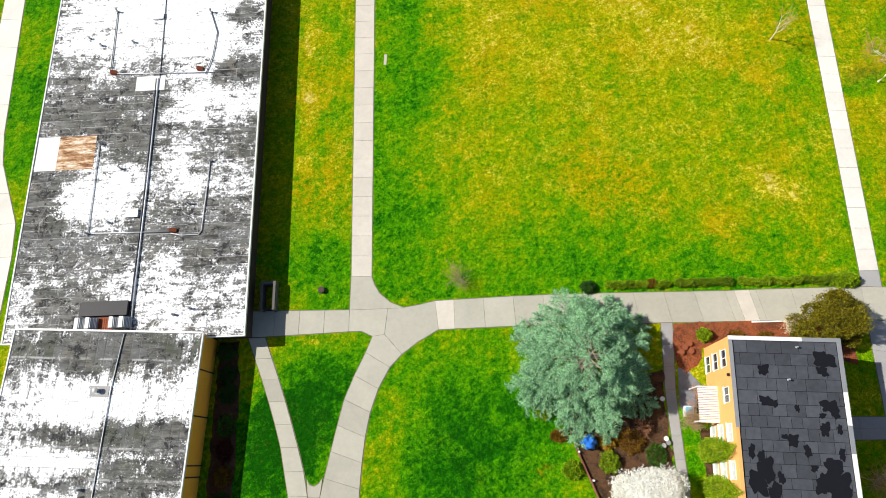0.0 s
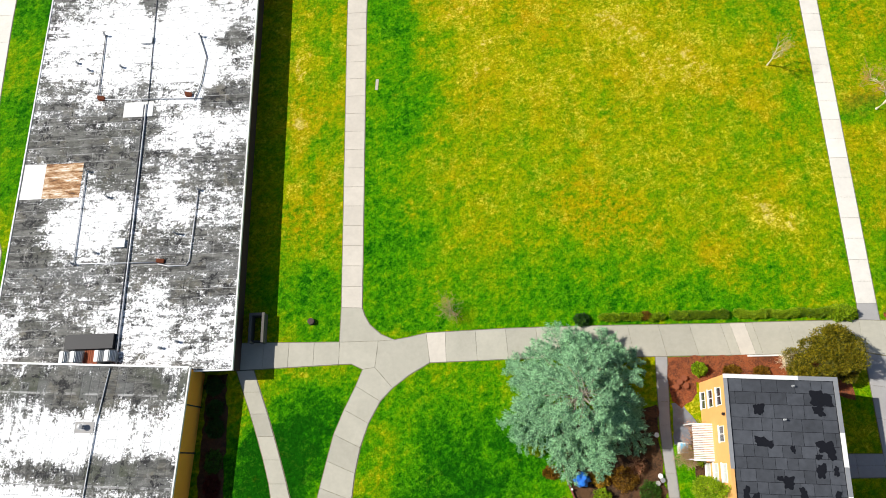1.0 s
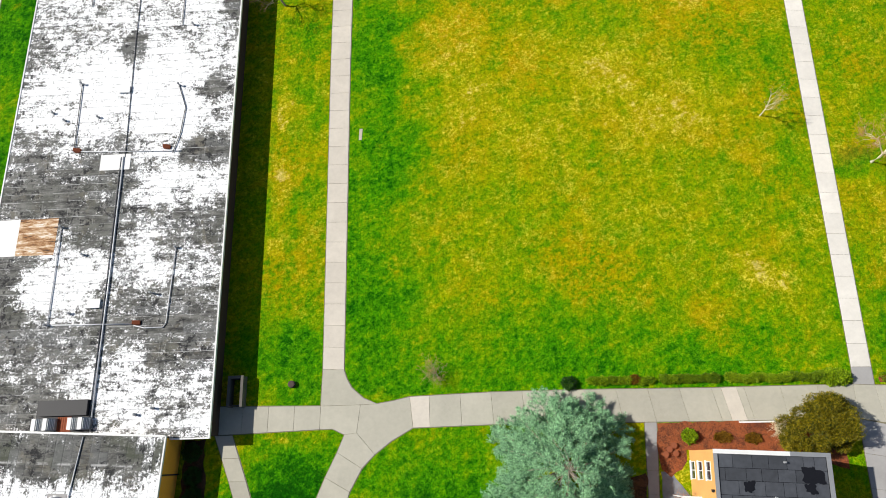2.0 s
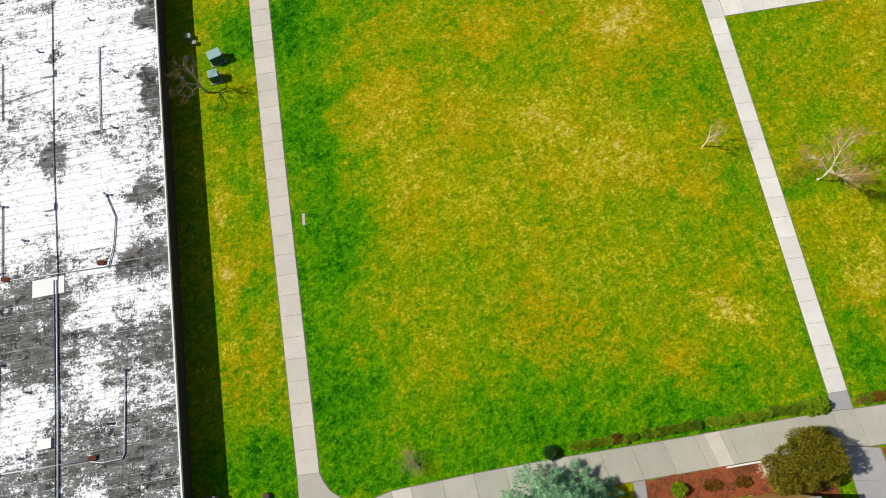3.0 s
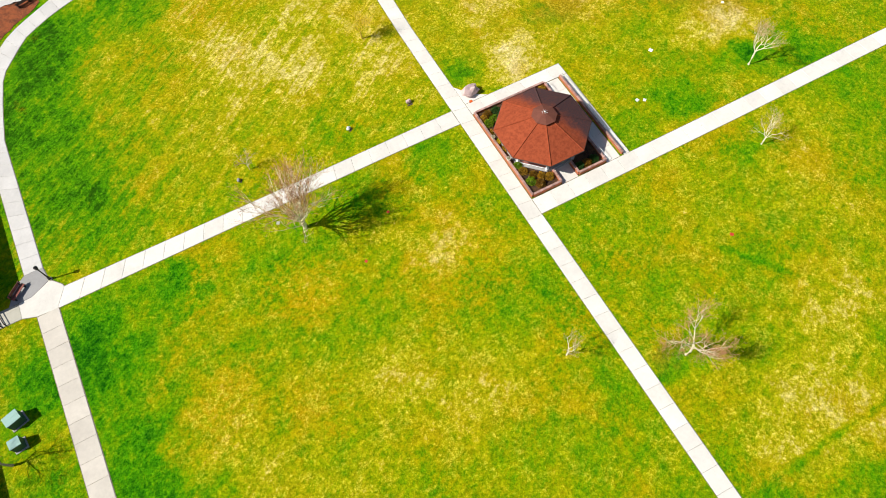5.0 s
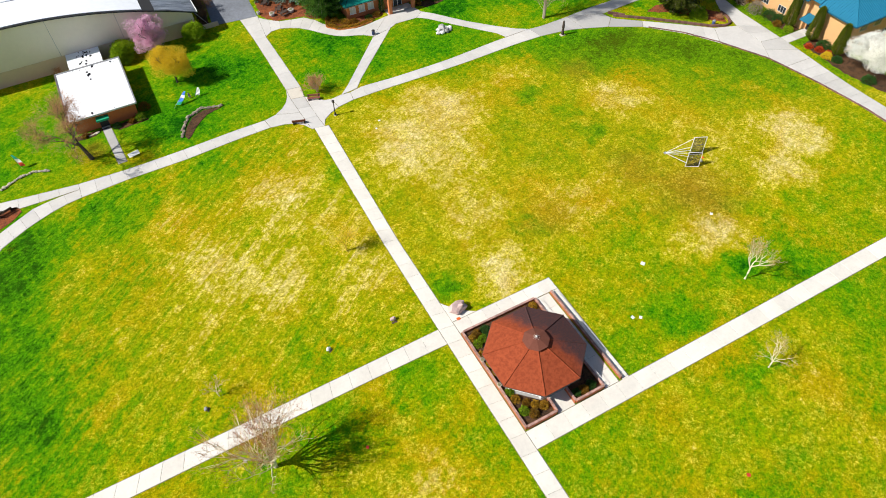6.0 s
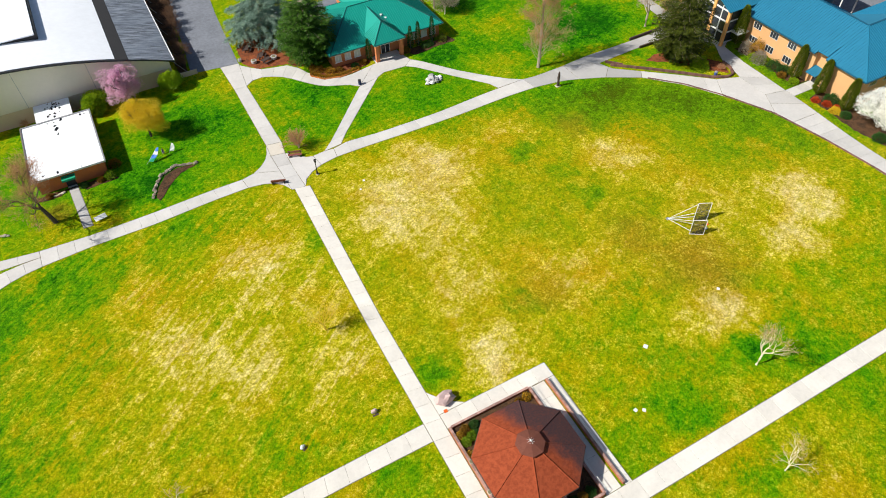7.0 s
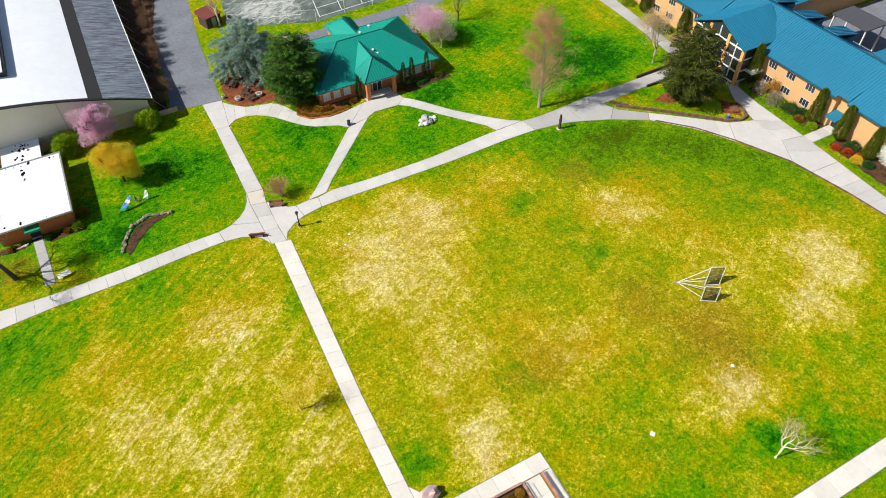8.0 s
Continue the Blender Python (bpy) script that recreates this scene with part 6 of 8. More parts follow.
def teal_building():
    ob = thing("teal_roofed_building", "single-storey brick building with teal metal hip roof", "building")
    x0, x1, y0, y1, e, r = 61.0, 85.8, 161.2, 179.6, 3.1, 6.85
    part("wall", ring_wall(bmesh.new(), x0 + 0.7, y0 + 0.7, x1 - 0.7, y1 - 0.7, 0, e), BRICK_RUST, ob)
    A, B, C, D = (x0, y0, e), (x1, y0, e), (x1, y1, e), (x0, y1, e)
    R1, R2 = (69.0, 170.4, r), (78.2, 170.4, r)
    roof_face(ob, [A, B, R2, R1], TEAL)
    roof_face(ob, [C, D, R1, R2], TEAL)
    roof_face(ob, [D, A, R1], TEAL)
    roof_face(ob, [B, C, R2], TEAL)
    part("soffit", boxes((x0 + 0.05, y0 + 0.05, e - 0.16, x1 - 0.05, y1 - 0.05, e - 0.125)), WHITE, ob)
    # porch
    h = 3.9
    P1, P2 = (69.4, 158.9, h), (76.2, 158.9, h)
    Q1, Q2 = (72.8, 162.6, 6.45), (72.8, 169.2, 6.5)
    roof_face(ob, [P1, P2, Q1], TEAL)
    roof_face(ob, [P2, (76.2, 163.6, h + 0.1), Q2, Q1], TEAL)
    roof_face(ob, [(69.4, 163.6, h + 0.1), P1, Q1, Q2], TEAL)
    for x in (69.9, 75.1):
        part("pillar", boxes((x - 0.05, 159.3, 0, x + 0.65, 160.0, h - 0.12)), BRICK_RUST, ob, "orange brick porch pillar")
    part("porch_beam", boxes((69.6, 159.1, h - 0.3, 76.0, 159.6, h - 0.121)), WHITE, ob)
    door = part("door", boxes((71.9, 161.78, 0.05, 72.0, 161.89, 2.5), (73.75, 161.78, 0.05, 73.85, 161.89, 2.5), (72.83, 161.78, 0.05, 72.93, 161.89, 2.4), (72.0, 161.78, 2.4, 73.75, 161.89, 2.5)), WHITE, ob, "white framed double glass door")
    part("pane", boxes((72.0, 161.84, 0.1, 72.83, 161.87, 2.4), (72.93, 161.84, 0.1, 73.75, 161.87, 2.4)), GLASS, door)
    for x in (62.9, 64.9, 66.9, 79.4, 81.6, 83.6):
        window(ob, x, y0 + 0.69, 1.75, 1.3, 1.4, "s", glass=BLINDS)
    for a, b in ((A, B), (B, C), (C, D), (D, A), (P1, P2), (A, R1), (B, R2), (R1, R2), (P1, Q1), (P2, Q1), (Q1, Q2)):
        part("roof_trim", tube(bmesh.new(), [Vector(a) + Vector((0, 0, 0.03)), Vector(b) + Vector((0, 0, 0.03))], 0.10, 5), TEAL_DARK, ob)
    # rear wing
    roof_face(ob, [(71.0, 184.2, e), (71.0, 176.0, e), (74.0, 172.8, 5.9), (74.0, 181.2, 5.3)], TEAL)
    roof_face(ob, [(77.0, 176.0, e), (77.0, 184.2, e), (74.0, 181.2, 5.3), (74.0, 172.8, 5.9)], TEAL)
    roof_face(ob, [(77.0, 184.2, e), (71.0, 184.2, e), (74.0, 181.2, 5.3)], TEAL)
    part("wall", ring_wall(bmesh.new(), 71.5, 178.0, 76.5, 183.7, 0, e), BRICK_RUST, ob)
    for x, y, z in ((74.2, 171.6, 6.3), (66.5, 173.4, 5.0), (77.8, 176.0, 4.6), (74.6, 166.6, 5.1), (75.2, 165.9, 4.6)):
        bm = lathe(bmesh.new(), [(0.16, z - 0.4), (0.16, z + 0.35), (0.26, z + 0.36), (0.26, z + 0.5), (0.05, z + 0.58)], 10, x, y)
        part("vent", bm, WHITE, ob)


def blue_building():
    ob = thing("blue_roofed_building", "long two-storey buff brick building with blue metal roof", "building")
    xf, ys, yh, e, xr, r = 136.6, 103.3, 215.0, 6.3, 144.2, 10.3
    lo, xe = e - 0.1, xf - 0.8
    # walls: the front is open at the recessed side door
    for w in ((xf, ys, 0, xf + 0.3, 110.9, e), (xf, 113.2, 0, xf + 0.3, yh, e), (151.5, 118.6, 0, 151.8, yh, e), (xf + 0.3, yh - 0.3, 0, 151.5, yh, e), (xf + 0.3, ys, 0, 190.0, ys + 0.3, e), (151.8, 118.3, 0, 190.0, 118.6, e), (189.7, ys + 0.3, 0, 190.0, 118.3, e)):
        part("wall", boxes(w), BRICK_BUFF, ob)
    part("recess_wall", boxes((137.5, 110.6, 0, 137.8, 113.5, 6.85), (136.9, 110.6, 0, 137.5, 110.9, 6.4), (136.9, 113.2, 0, 137.5, 113.5, 6.4)), BRICK_BUFF, ob, "buff brick recess of the side door")
    part("door", boxes((137.44, 111.3, 0.05, 137.49, 112.8, 2.3)), GLASS, ob)
    roof_face(ob, [(135.0, 113.1, 2.7), (135.0, 111.0, 2.7), (137.4, 111.0, 3.3), (137.4, 113.1, 3.3)], BLUE, 0.5)
    # main roof: front slope with a notch over the recess, hipped at the corner where the side wing turns off
    for y0, y1 in ((113.2, 130.0), (143.0, 172.0), (172.0, yh + 0.5)):
        roof_face(ob, [(xe, y1, lo), (xe, y0, lo), (xr, y0, r), (xr, y1, r)], BLUE, 0.5, joined=y0 > 170)
    roof_face(ob, [(137.3, 113.2, 6.93), (137.3, 110.9, 6.93), (xr, 110.9, r), (xr, 113.2, r)], BLUE, 0.5)
    roof_face(ob, [(xe + 0.3, 113.15, lo + 0.35), (xe + 0.3, 110.95, lo + 0.35), (138.6, 110.95, 7.75), (138.6, 113.15, 7.75)], BLUE, 0.5)
    roof_face(ob, [(xe, 110.9, lo), (xe, 102.5, lo), (xr, 110.9, r)], BLUE, 0.5)
    roof_face(ob, [(xe, 102.5, lo), (190.8, 102.5, lo), (190.8, 110.9, r), (xr, 110.9, r)], BLUE, 0.5)
    roof_face(ob, [(190.8, 119.3, lo), (152.6, 119.3, lo), (xr, 110.9, r), (190.8, 110.9, r)], BLUE, 0.5, joined=True)
    roof_face(ob, [(137.2, 143.0, e + 0.2), (137.2, 130.0, e + 0.2), (xr, 130.0, r), (xr, 143.0, r)], BLUE, 0.5)
    roof_face(ob, [(152.6, 119.3, lo), (152.6, yh + 0.5, lo), (xr, yh + 0.5, r), (xr, 110.9, r)], BLUE, 0.5, joined=True)
    part("ridge_cap", boxes((xr - 0.15, 110.9, r - 0.02, xr + 0.15, yh + 0.5, r + 0.08)), BLUE_DARK, ob)
    part("ridge_cap", boxes((xr + 0.16, 110.75, r - 0.02, 190.8, 111.05, r + 0.08)), BLUE_DARK, ob)
    part("hip_cap", tube(bmesh.new(), [(xe, 102.5, lo + 0.04), (xr, 110.9, r + 0.04)], 0.10, 6), BLUE, ob)
    for g in ((xe - 0.15, 102.5, e - 0.32, xe, 110.8, e - 0.12), (xe - 0.15, 113.2, e - 0.32, xe, 129.8, e - 0.12), (xe - 0.15, 143.2, e - 0.32, xe, yh, e - 0.12), (xe, 102.35, e - 0.32, 190.8, 102.5, e - 0.12)):
        part("gutter", boxes(g), BLUE_DARK, ob)
    for g in ((xe + 0.02, 103.2, e - 0.34, xf - 0.003, 110.8, e - 0.26), (xe + 0.02, 113.3, e - 0.34, xf - 0.003, 129.9, e - 0.26), (xe + 0.02, 143.1, e - 0.34, xf - 0.003, yh, e - 0.26), (xe + 0.02, 102.6, e - 0.34, 190.0, ys - 0.003, e - 0.26)):
        part("soffit", boxes(g), WOOD_DARK, ob)
    for x in (139.6, 143.4, 147.2, 151.0, 154.8, 158.6, 162.4):
        for z in (1.65, 4.6):
            window(ob, x, ys - 0.004, z, 1.9, 1.35, "s", BLINDS, panes=3, sill=False)
    # gabled entrance hall
    gx, ya, yb, ge, gr = 131.6, 130.2, 142.6, 7.4, 10.6
    ym = (ya + yb) / 2
    roof_face(ob, [(gx - 0.5, ya - 0.4, ge), (xr - 3, ya - 0.4, ge), (xr - 1, ym, gr), (gx - 0.5, ym, gr)], BLUE, 0.5)
    roof_face(ob, [(xr - 3, yb + 0.4, ge), (gx - 0.5, yb + 0.4, ge), (gx - 0.5, ym, gr), (xr - 1, ym, gr)], BLUE, 0.5)
    bm = bmesh.new()
    v = [bm.verts.new(p) for p in ((gx + 0.12, ya + 0.2, 0.3), (gx + 0.12, yb - 0.2, 0.3), (gx + 0.12, yb - 0.2, ge), (gx + 0.12, ym, gr - 0.25), (gx + 0.12, ya + 0.2, ge))]
    bm.faces.new(v[::-1])
    part("glazing", bm, GLASS, ob, "dark glass gable front")
    part("glazing", boxes((gx + 0.3, ya + 0.12, 0.3, xf, ya + 0.2, ge - 0.1)), GLASS, ob)
    part("glazing", boxes((gx + 0.3, yb - 0.2, 0.3, xf, yb - 0.12, ge - 0.1)), GLASS, ob)
    for y in (ya, ya + 3.9, yb - 3.9, yb):
        part("column", boxes((gx - 0.15, y - 0.3, 0, gx + 0.35, y + 0.3, ge - 0.15 if y in (ya, yb) else ge + 1.2)), BRICK_ORANGE, ob, "orange brick column")
    for z in (0.35, 2.6, 4.9, 7.0):
        part("mullion", boxes((gx, ya + 0.3, z, gx + 0.1, yb - 0.3, z + 0.3)), WHITE, ob)
        part("mullion", boxes((gx + 0.36, ya + 0.02, z, xf, ya + 0.1, z + 0.28)), WHITE, ob)
    for y in (ya + 1.9, ym, yb - 1.9):
        part("mullion", boxes((gx - 0.03, y - 0.1, 0.3, gx + 0.09, y + 0.1, ge + (1.9 if y == ym else 0.4))), WHITE, ob)
    part("entrance_canopy", boxes((133.4, 128.2, 2.7, 136.4, 130.1, 2.9)), WHITE, ob)
    for y in (126.9, 122.8, 118.5, 146.5, 150.3, 154.1, 158, 162, 166, 170, 174):
        for z in (1.65, 4.6):
            window(ob, xf - 0.004, y, z, 1.9, 1.35, "w", BLINDS, panes=3, sill=False)
    window(ob, xf - 0.004, 115.1, 4.6, 1.1, 1.35, "w", BLINDS, panes=2)
    window(ob, xf - 0.004, 115.2, 1.65, 1.1, 1.35, "w", BLINDS, panes=2)
    # dormers and a covered terrace on the far slope
    for y in (125.0, 132.0, 139.0, 148.0):
        roof_face(ob, [(152.6, y + 1.6, 8.0), (152.6, y - 1.6, 8.0), (146.4, y - 1.6, 9.5), (146.4, y + 1.6, 9.5)], BLUE, 0.5)
        part("dormer_wall", boxes((148.0, y - 1.5, 6.5, 152.0, y + 1.5, 7.9)), BLUE_DARK, ob)
    rear = thing("rear_pavilion", "grey flat canopy on white posts behind the blue roof", "canopy")
    part("roof", boxes((158.0, 125.0, 6.0, 164.0, 133.0, 6.25)), PIPE_DARK, rear, soft=0.04)
    for x, y in ((158.4, 125.4), (163.6, 125.4), (158.4, 132.6), (163.6, 132.6)):
        part("post", boxes((x - 0.12, y - 0.12, 0, x + 0.12, y + 0.12, 6.0)), WHITE, rear)
    wing = thing("blue_roofed_wing", "rear wing with blue metal roof", "building")
    part("wall", ring_wall(bmesh.new(), 153.0, 140.0, 190.0, 158.0, 0, 6.0), BRICK_BUFF, wing)
    roof_face(wing, [(152.4, 139.2, 5.9), (191, 139.2, 5.9), (191, 149, 9.6), (152.4, 149, 9.6)], BLUE, 0.5, joined=True)
    roof_face(wing, [(191, 158.8, 5.9), (152.4, 158.8, 5.9), (152.4, 149, 9.6), (191, 149, 9.6)], BLUE, 0.5, joined=True)
    sheet("pavement", [(152.6, 119.6), (200, 119.6), (200, 139), (152.6, 139)], 0.03, ASPHALT, "grey paved yard behind the blue-roofed building", "yard")


def arched_hall():
    ob = thing("arched_hall", "large tan hall with low arched white metal roof", "building")
    y0, y1, half, e, rise = 173.2, 245.0, 33.6, 4.6, 6.6

    def arch(x):
        return e + rise * (1 - (x / 34.6) ** 2)
    xs = np.linspace(-half, half, 41)
    bm = bmesh.new()
    v0 = [bm.verts.new((x, y0, 3.0)) for x in xs] + [bm.verts.new((x, y0, arch(x) - 0.2)) for x in xs[::-1]]
    v1 = [bm.verts.new((p.co.x, y0 + 0.35, p.co.z)) for p in v0]
    bm.faces.new(v0)
    bm.faces.new(v1[::-1])
    for i in range(len(v0)):
        bm.faces.new((v0[i - 1], v1[i - 1], v1[i], v0[i]))
    part("gable_wall", bm, TAN, ob)
    part("plinth", boxes((-half, y0 - 0.05, 0, half, y0 + 0.35, 2.99)), TAN_LOW, ob)
    part("side_wall", boxes((half - 0.35, y0 + 0.36, 0, half, y1, e)), TAN, ob)
    part("side_wall", boxes((-half, y0 + 0.36, 0, -half + 0.35, y1, e)), TAN, ob)
    for x in (-22, -10, 8.4, 20):
        part("wall_joint", boxes((x - 0.03, y0 - 0.03, 3.0, x + 0.03, y0 - 0.004, arch(x) - 0.25)), GREY, ob)

    def shell(xa, xb, ya, yb, lift, mat, n, label=""):
        b = bmesh.new()
        q = np.linspace(xa, xb, n)
        rows = [[b.verts.new((x, y, arch(x) + z)) for x in q] for y, z in ((ya, lift), (yb, lift), (yb, lift - 0.2), (ya, lift - 0.2))]
        for k in range(4):
            s, t = rows[k], rows[(k + 1) % 4]
            for i in range(n - 1):
                b.faces.new((s[i], s[i + 1], t[i + 1], t[i]))
        b.faces.new([r[0] for r in rows])
        b.faces.new([r[-1] for r in rows][::-1])
        return part("roof", b, mat, ob, label, smooth=False)
    shell(-34.6, 34.6, y0 - 0.9, y1, 0.0, BLACK_TRIM, 41)
    shell(-34.4, 24.95, y0 - 0.4, y1, 0.10, WHITE_ROOF, 37, "white membrane roof")
    shell(25.0, 27.05, y0 - 0.6, y1, 0.03, plain("dark_roof_band", (0.036, 0.035, 0.036), 0.8), 5, "dark grey roof strip")
    shell(27.1, 34.5, y0 - 0.7, y1, 0.08, METAL_ROOF, 8, "streaked galvanised roof strip")
    part("roof_edge", boxes((34.45, y0 - 0.7, arch(34.5) - 0.1, 34.62, y1, arch(34.5) + 0.14)), FLASHING, ob)
    mon = part("roof_monitor", boxes((-6.0, 182.2, arch(14) - 0.2, 14.2, 222.0, arch(8) + 0.45)), BLACK_TRIM, ob, "raised roof monitor with dark sides")
    part("monitor_roof", boxes((-6.4, 181.8, arch(8) + 0.45, 13.9, 222.4, arch(8) + 0.65)), WHITE_ROOF, mon)
    # hoops along the side wall
    for k in range(9):
        y = y0 + 2 + k * 5.2
        part("brace", tube(bmesh.new(), [(33.6, y, 4.2), (36.2, y + 0.4, 0.0)], 0.06, 6), GREY, ob)
    part("low_wall", boxes((33.7, y0 + 0.5, 0, 38.0, y0 + 0.8, 0.9)), TAN_LOW, ob)

    small = thing("small_brick_annex", "small red brick annex with white membrane roof", "building")
    part("wall", ring_wall(bmesh.new(), 6.9, 151.9, 17.3, 166.9, 0, 2.85), plain("bright_red_brick", (0.62, 0.17, 0.055), 0.85, spread=0.3, grain=6.0), small)
    part("roof", boxes((6.3, 151.3, 2.85, 17.8, 167.3, 3.0)), WHITE_ROOF, small)
    for r in ((6.28, 151.25, 3.0, 6.5, 167.35, 3.12), (17.6, 151.25, 3.0, 17.85, 167.35, 3.12), (6.5, 151.25, 3.0, 17.6, 151.42, 3.08), (6.5, 167.1, 3.0, 17.6, 167.35, 3.14)):
        part("roof_edge", boxes(r), plain("dark_roof_edge", (0.16, 0.15, 0.14), 0.7) if r[0] in (6.28,) else GREY, small)
    part("link_wall", boxes((9.4, 166.95, 0, 14.6, 173.1, 2.8)), TAN_LOW, small)
    part("link_roof", boxes((9.0, 167.36, 2.81, 15.0, 173.15, 2.98)), WHITE_ROOF, small)
    rng = np.random.default_rng(41)
    for k in range(46):
        if k < 26:
            x, y, z = 12.2 + rng.normal() * 0.75, 168.0 + rng.uniform(0, 4.8), 2.984
        elif k < 36:
            x, y, z = 11.9 + rng.normal() * 0.12, 161.0 + rng.uniform(0, 5.6), 3.004
        else:
            x, y, z = rng.uniform(7.2, 17.0), rng.choice((152.2, 166.6)) + rng.normal() * 0.25, 3.004
        r = rng.uniform(0.06, 0.22)
        pts = [(x + r * (1 + 0.35 * rng.normal()) * math.cos(a), y + r * 1.5 * (1 + 0.35 * rng.normal()) * math.sin(a)) for a in np.linspace(0, 5.6, 9)]
        part("roof_stain", prism(bmesh.new(), pts, z, z + 0.004 + 0.0002 * k), TAR, small, "black mould stain")
    part("awning", boxes((10.6, 150.7, 2.1, 12.7, 151.88, 2.2), (10.6, 150.7, 1.85, 12.7, 150.78, 2.1)), GREEN_CLOTH, small, "green canvas awning")
    part("door", boxes((10.9, 151.82, 0.0, 12.3, 151.895, 2.05)), BLACK_TRIM, small)


long_building()
south_wing()
north_wing()
brick_block()
teal_building()
blue_building()
arched_hall()


# ---- the pavilion ----
def pavilion():
    ob = thing("pavilion", "octagonal pavilion with red-brown shingle roof and white posts", "gazebo", 50.05, 76.1)
    e, top_r, top_z, R = 3.15, 1.3, 5.1, 6.4
    ang = [math.pi / 8 + k * math.pi / 4 for k in range(8)]
    rim = [Vector((R * math.cos(a), R * math.sin(a), e)) for a in ang]
    neck = [Vector((top_r * math.cos(a), top_r * math.sin(a), top_z)) for a in ang]
    for k in range(8):
        a, b, c, d = rim[k], rim[(k + 1) % 8], neck[(k + 1) % 8], neck[k]
        n = (b - a).cross(d - a).normalized()
        deck = bmesh.new()
        hi = [deck.verts.new(w) for w in (a, b, c, d)]
        lo = [deck.verts.new(w - Vector((0, 0, 0.10))) for w in (a, b, c, d)]
        deck.faces.new(hi)
        deck.faces.new(lo[::-1])
        for i in range(4):
            deck.faces.new((hi[i - 1], hi[i], lo[i], lo[i - 1]))
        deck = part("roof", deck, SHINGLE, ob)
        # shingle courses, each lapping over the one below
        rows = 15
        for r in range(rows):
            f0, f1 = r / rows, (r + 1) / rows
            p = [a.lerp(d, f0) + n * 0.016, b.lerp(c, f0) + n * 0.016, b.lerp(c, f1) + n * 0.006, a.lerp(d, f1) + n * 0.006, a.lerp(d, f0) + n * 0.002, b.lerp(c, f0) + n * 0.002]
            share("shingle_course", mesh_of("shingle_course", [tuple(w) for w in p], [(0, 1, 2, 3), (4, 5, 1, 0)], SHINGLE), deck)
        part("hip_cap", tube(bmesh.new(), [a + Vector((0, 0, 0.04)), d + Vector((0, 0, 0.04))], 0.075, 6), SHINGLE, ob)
        part("fascia", tube(bmesh.new(), [a - Vector((0, 0, 0.10)), b - Vector((0, 0, 0.10))], 0.06, 4), WOOD_DARK, ob)
    # raised top with its own small roof
    bm = bmesh.new()
    prism(bm, [(1.25 * math.cos(a), 1.25 * math.sin(a)) for a in ang], top_z - 0.1, top_z + 0.30)
    cup = part("cupola", bm, WOOD_DARK, ob)
    bm = bmesh.new()
    lo = [bm.verts.new((1.68 * math.cos(a), 1.68 * math.sin(a), top_z + 0.22)) for a in ang]
    md = [bm.verts.new((0.78 * math.cos(a), 0.78 * math.sin(a), top_z + 0.55)) for a in ang]
    tp = bm.verts.new((0, 0, top_z + 0.78))
    bm.faces.new(lo[::-1])
    for k in range(8):
        bm.faces.new((lo[k], lo[(k + 1) % 8], md[(k + 1) % 8], md[k]))
        bm.faces.new((md[k], md[(k + 1) % 8], tp))
    part("cupola_roof", bm, plain("weathered_shingle", (0.17, 0.060, 0.040), 0.9, spread=0.5, grain=5.0, gloss=0.2), cup)
    bm = lathe(bmesh.new(), [(0.10, top_z + 0.68), (0.05, top_z + 0.80), (0.12, top_z + 0.88), (0.03, top_z + 0.98), (0.01, top_z + 1.1)], 8)
    for k in range(8):
        tube(bm, [(0, 0, top_z + 0.86), (0.42 * math.cos(k * 0.785), 0.42 * math.sin(k * 0.785), top_z + 0.78)], 0.014, 4)
    part("finial", bm, FLASHING, cup, "pale metal star finial")
    part("floor", prism(bmesh.new(), [(5.35 * math.cos(a), 5.35 * math.sin(a)) for a in ang], 0, 0.42), CONCRETE_GREY, ob)
    part("ceiling_ring", tube(bmesh.new(), [(5.0 * math.cos(a), 5.0 * math.sin(a), e - 0.22) for a in ang + ang[:1]], 0.12, 4), WHITE, ob)
    for k, a in enumerate(ang):
        x, y = 5.05 * math.cos(a), 5.05 * math.sin(a)
        bm = boxes((x - 0.14, y - 0.14, 0.42, x + 0.14, y + 0.14, e - 0.15), (x - 0.2, y - 0.2, 0.42, x + 0.2, y + 0.2, 0.75), (x - 0.2, y - 0.2, e - 0.55, x + 0.2, y + 0.2, e - 0.3))
        part("post", bm, WHITE, ob, soft=0.02)
        if k not in (5,):
            x2, y2 = 5.05 * math.cos(a + math.pi / 4), 5.05 * math.sin(a + math.pi / 4)
            part("railing", tube(tube(bmesh.new(), [(x, y, 1.35), (x2, y2, 1.35)], 0.06, 4), [(x, y, 0.65), (x2, y2, 0.65)], 0.05, 4), WHITE, ob)
            low = tube(bmesh.new(), [(x * 0.93, y * 0.93, 0.62), (x2 * 0.93, y2 * 0.93, 0.62)], 0.2, 4)
            part("bench_seat", low, WOOD, ob)


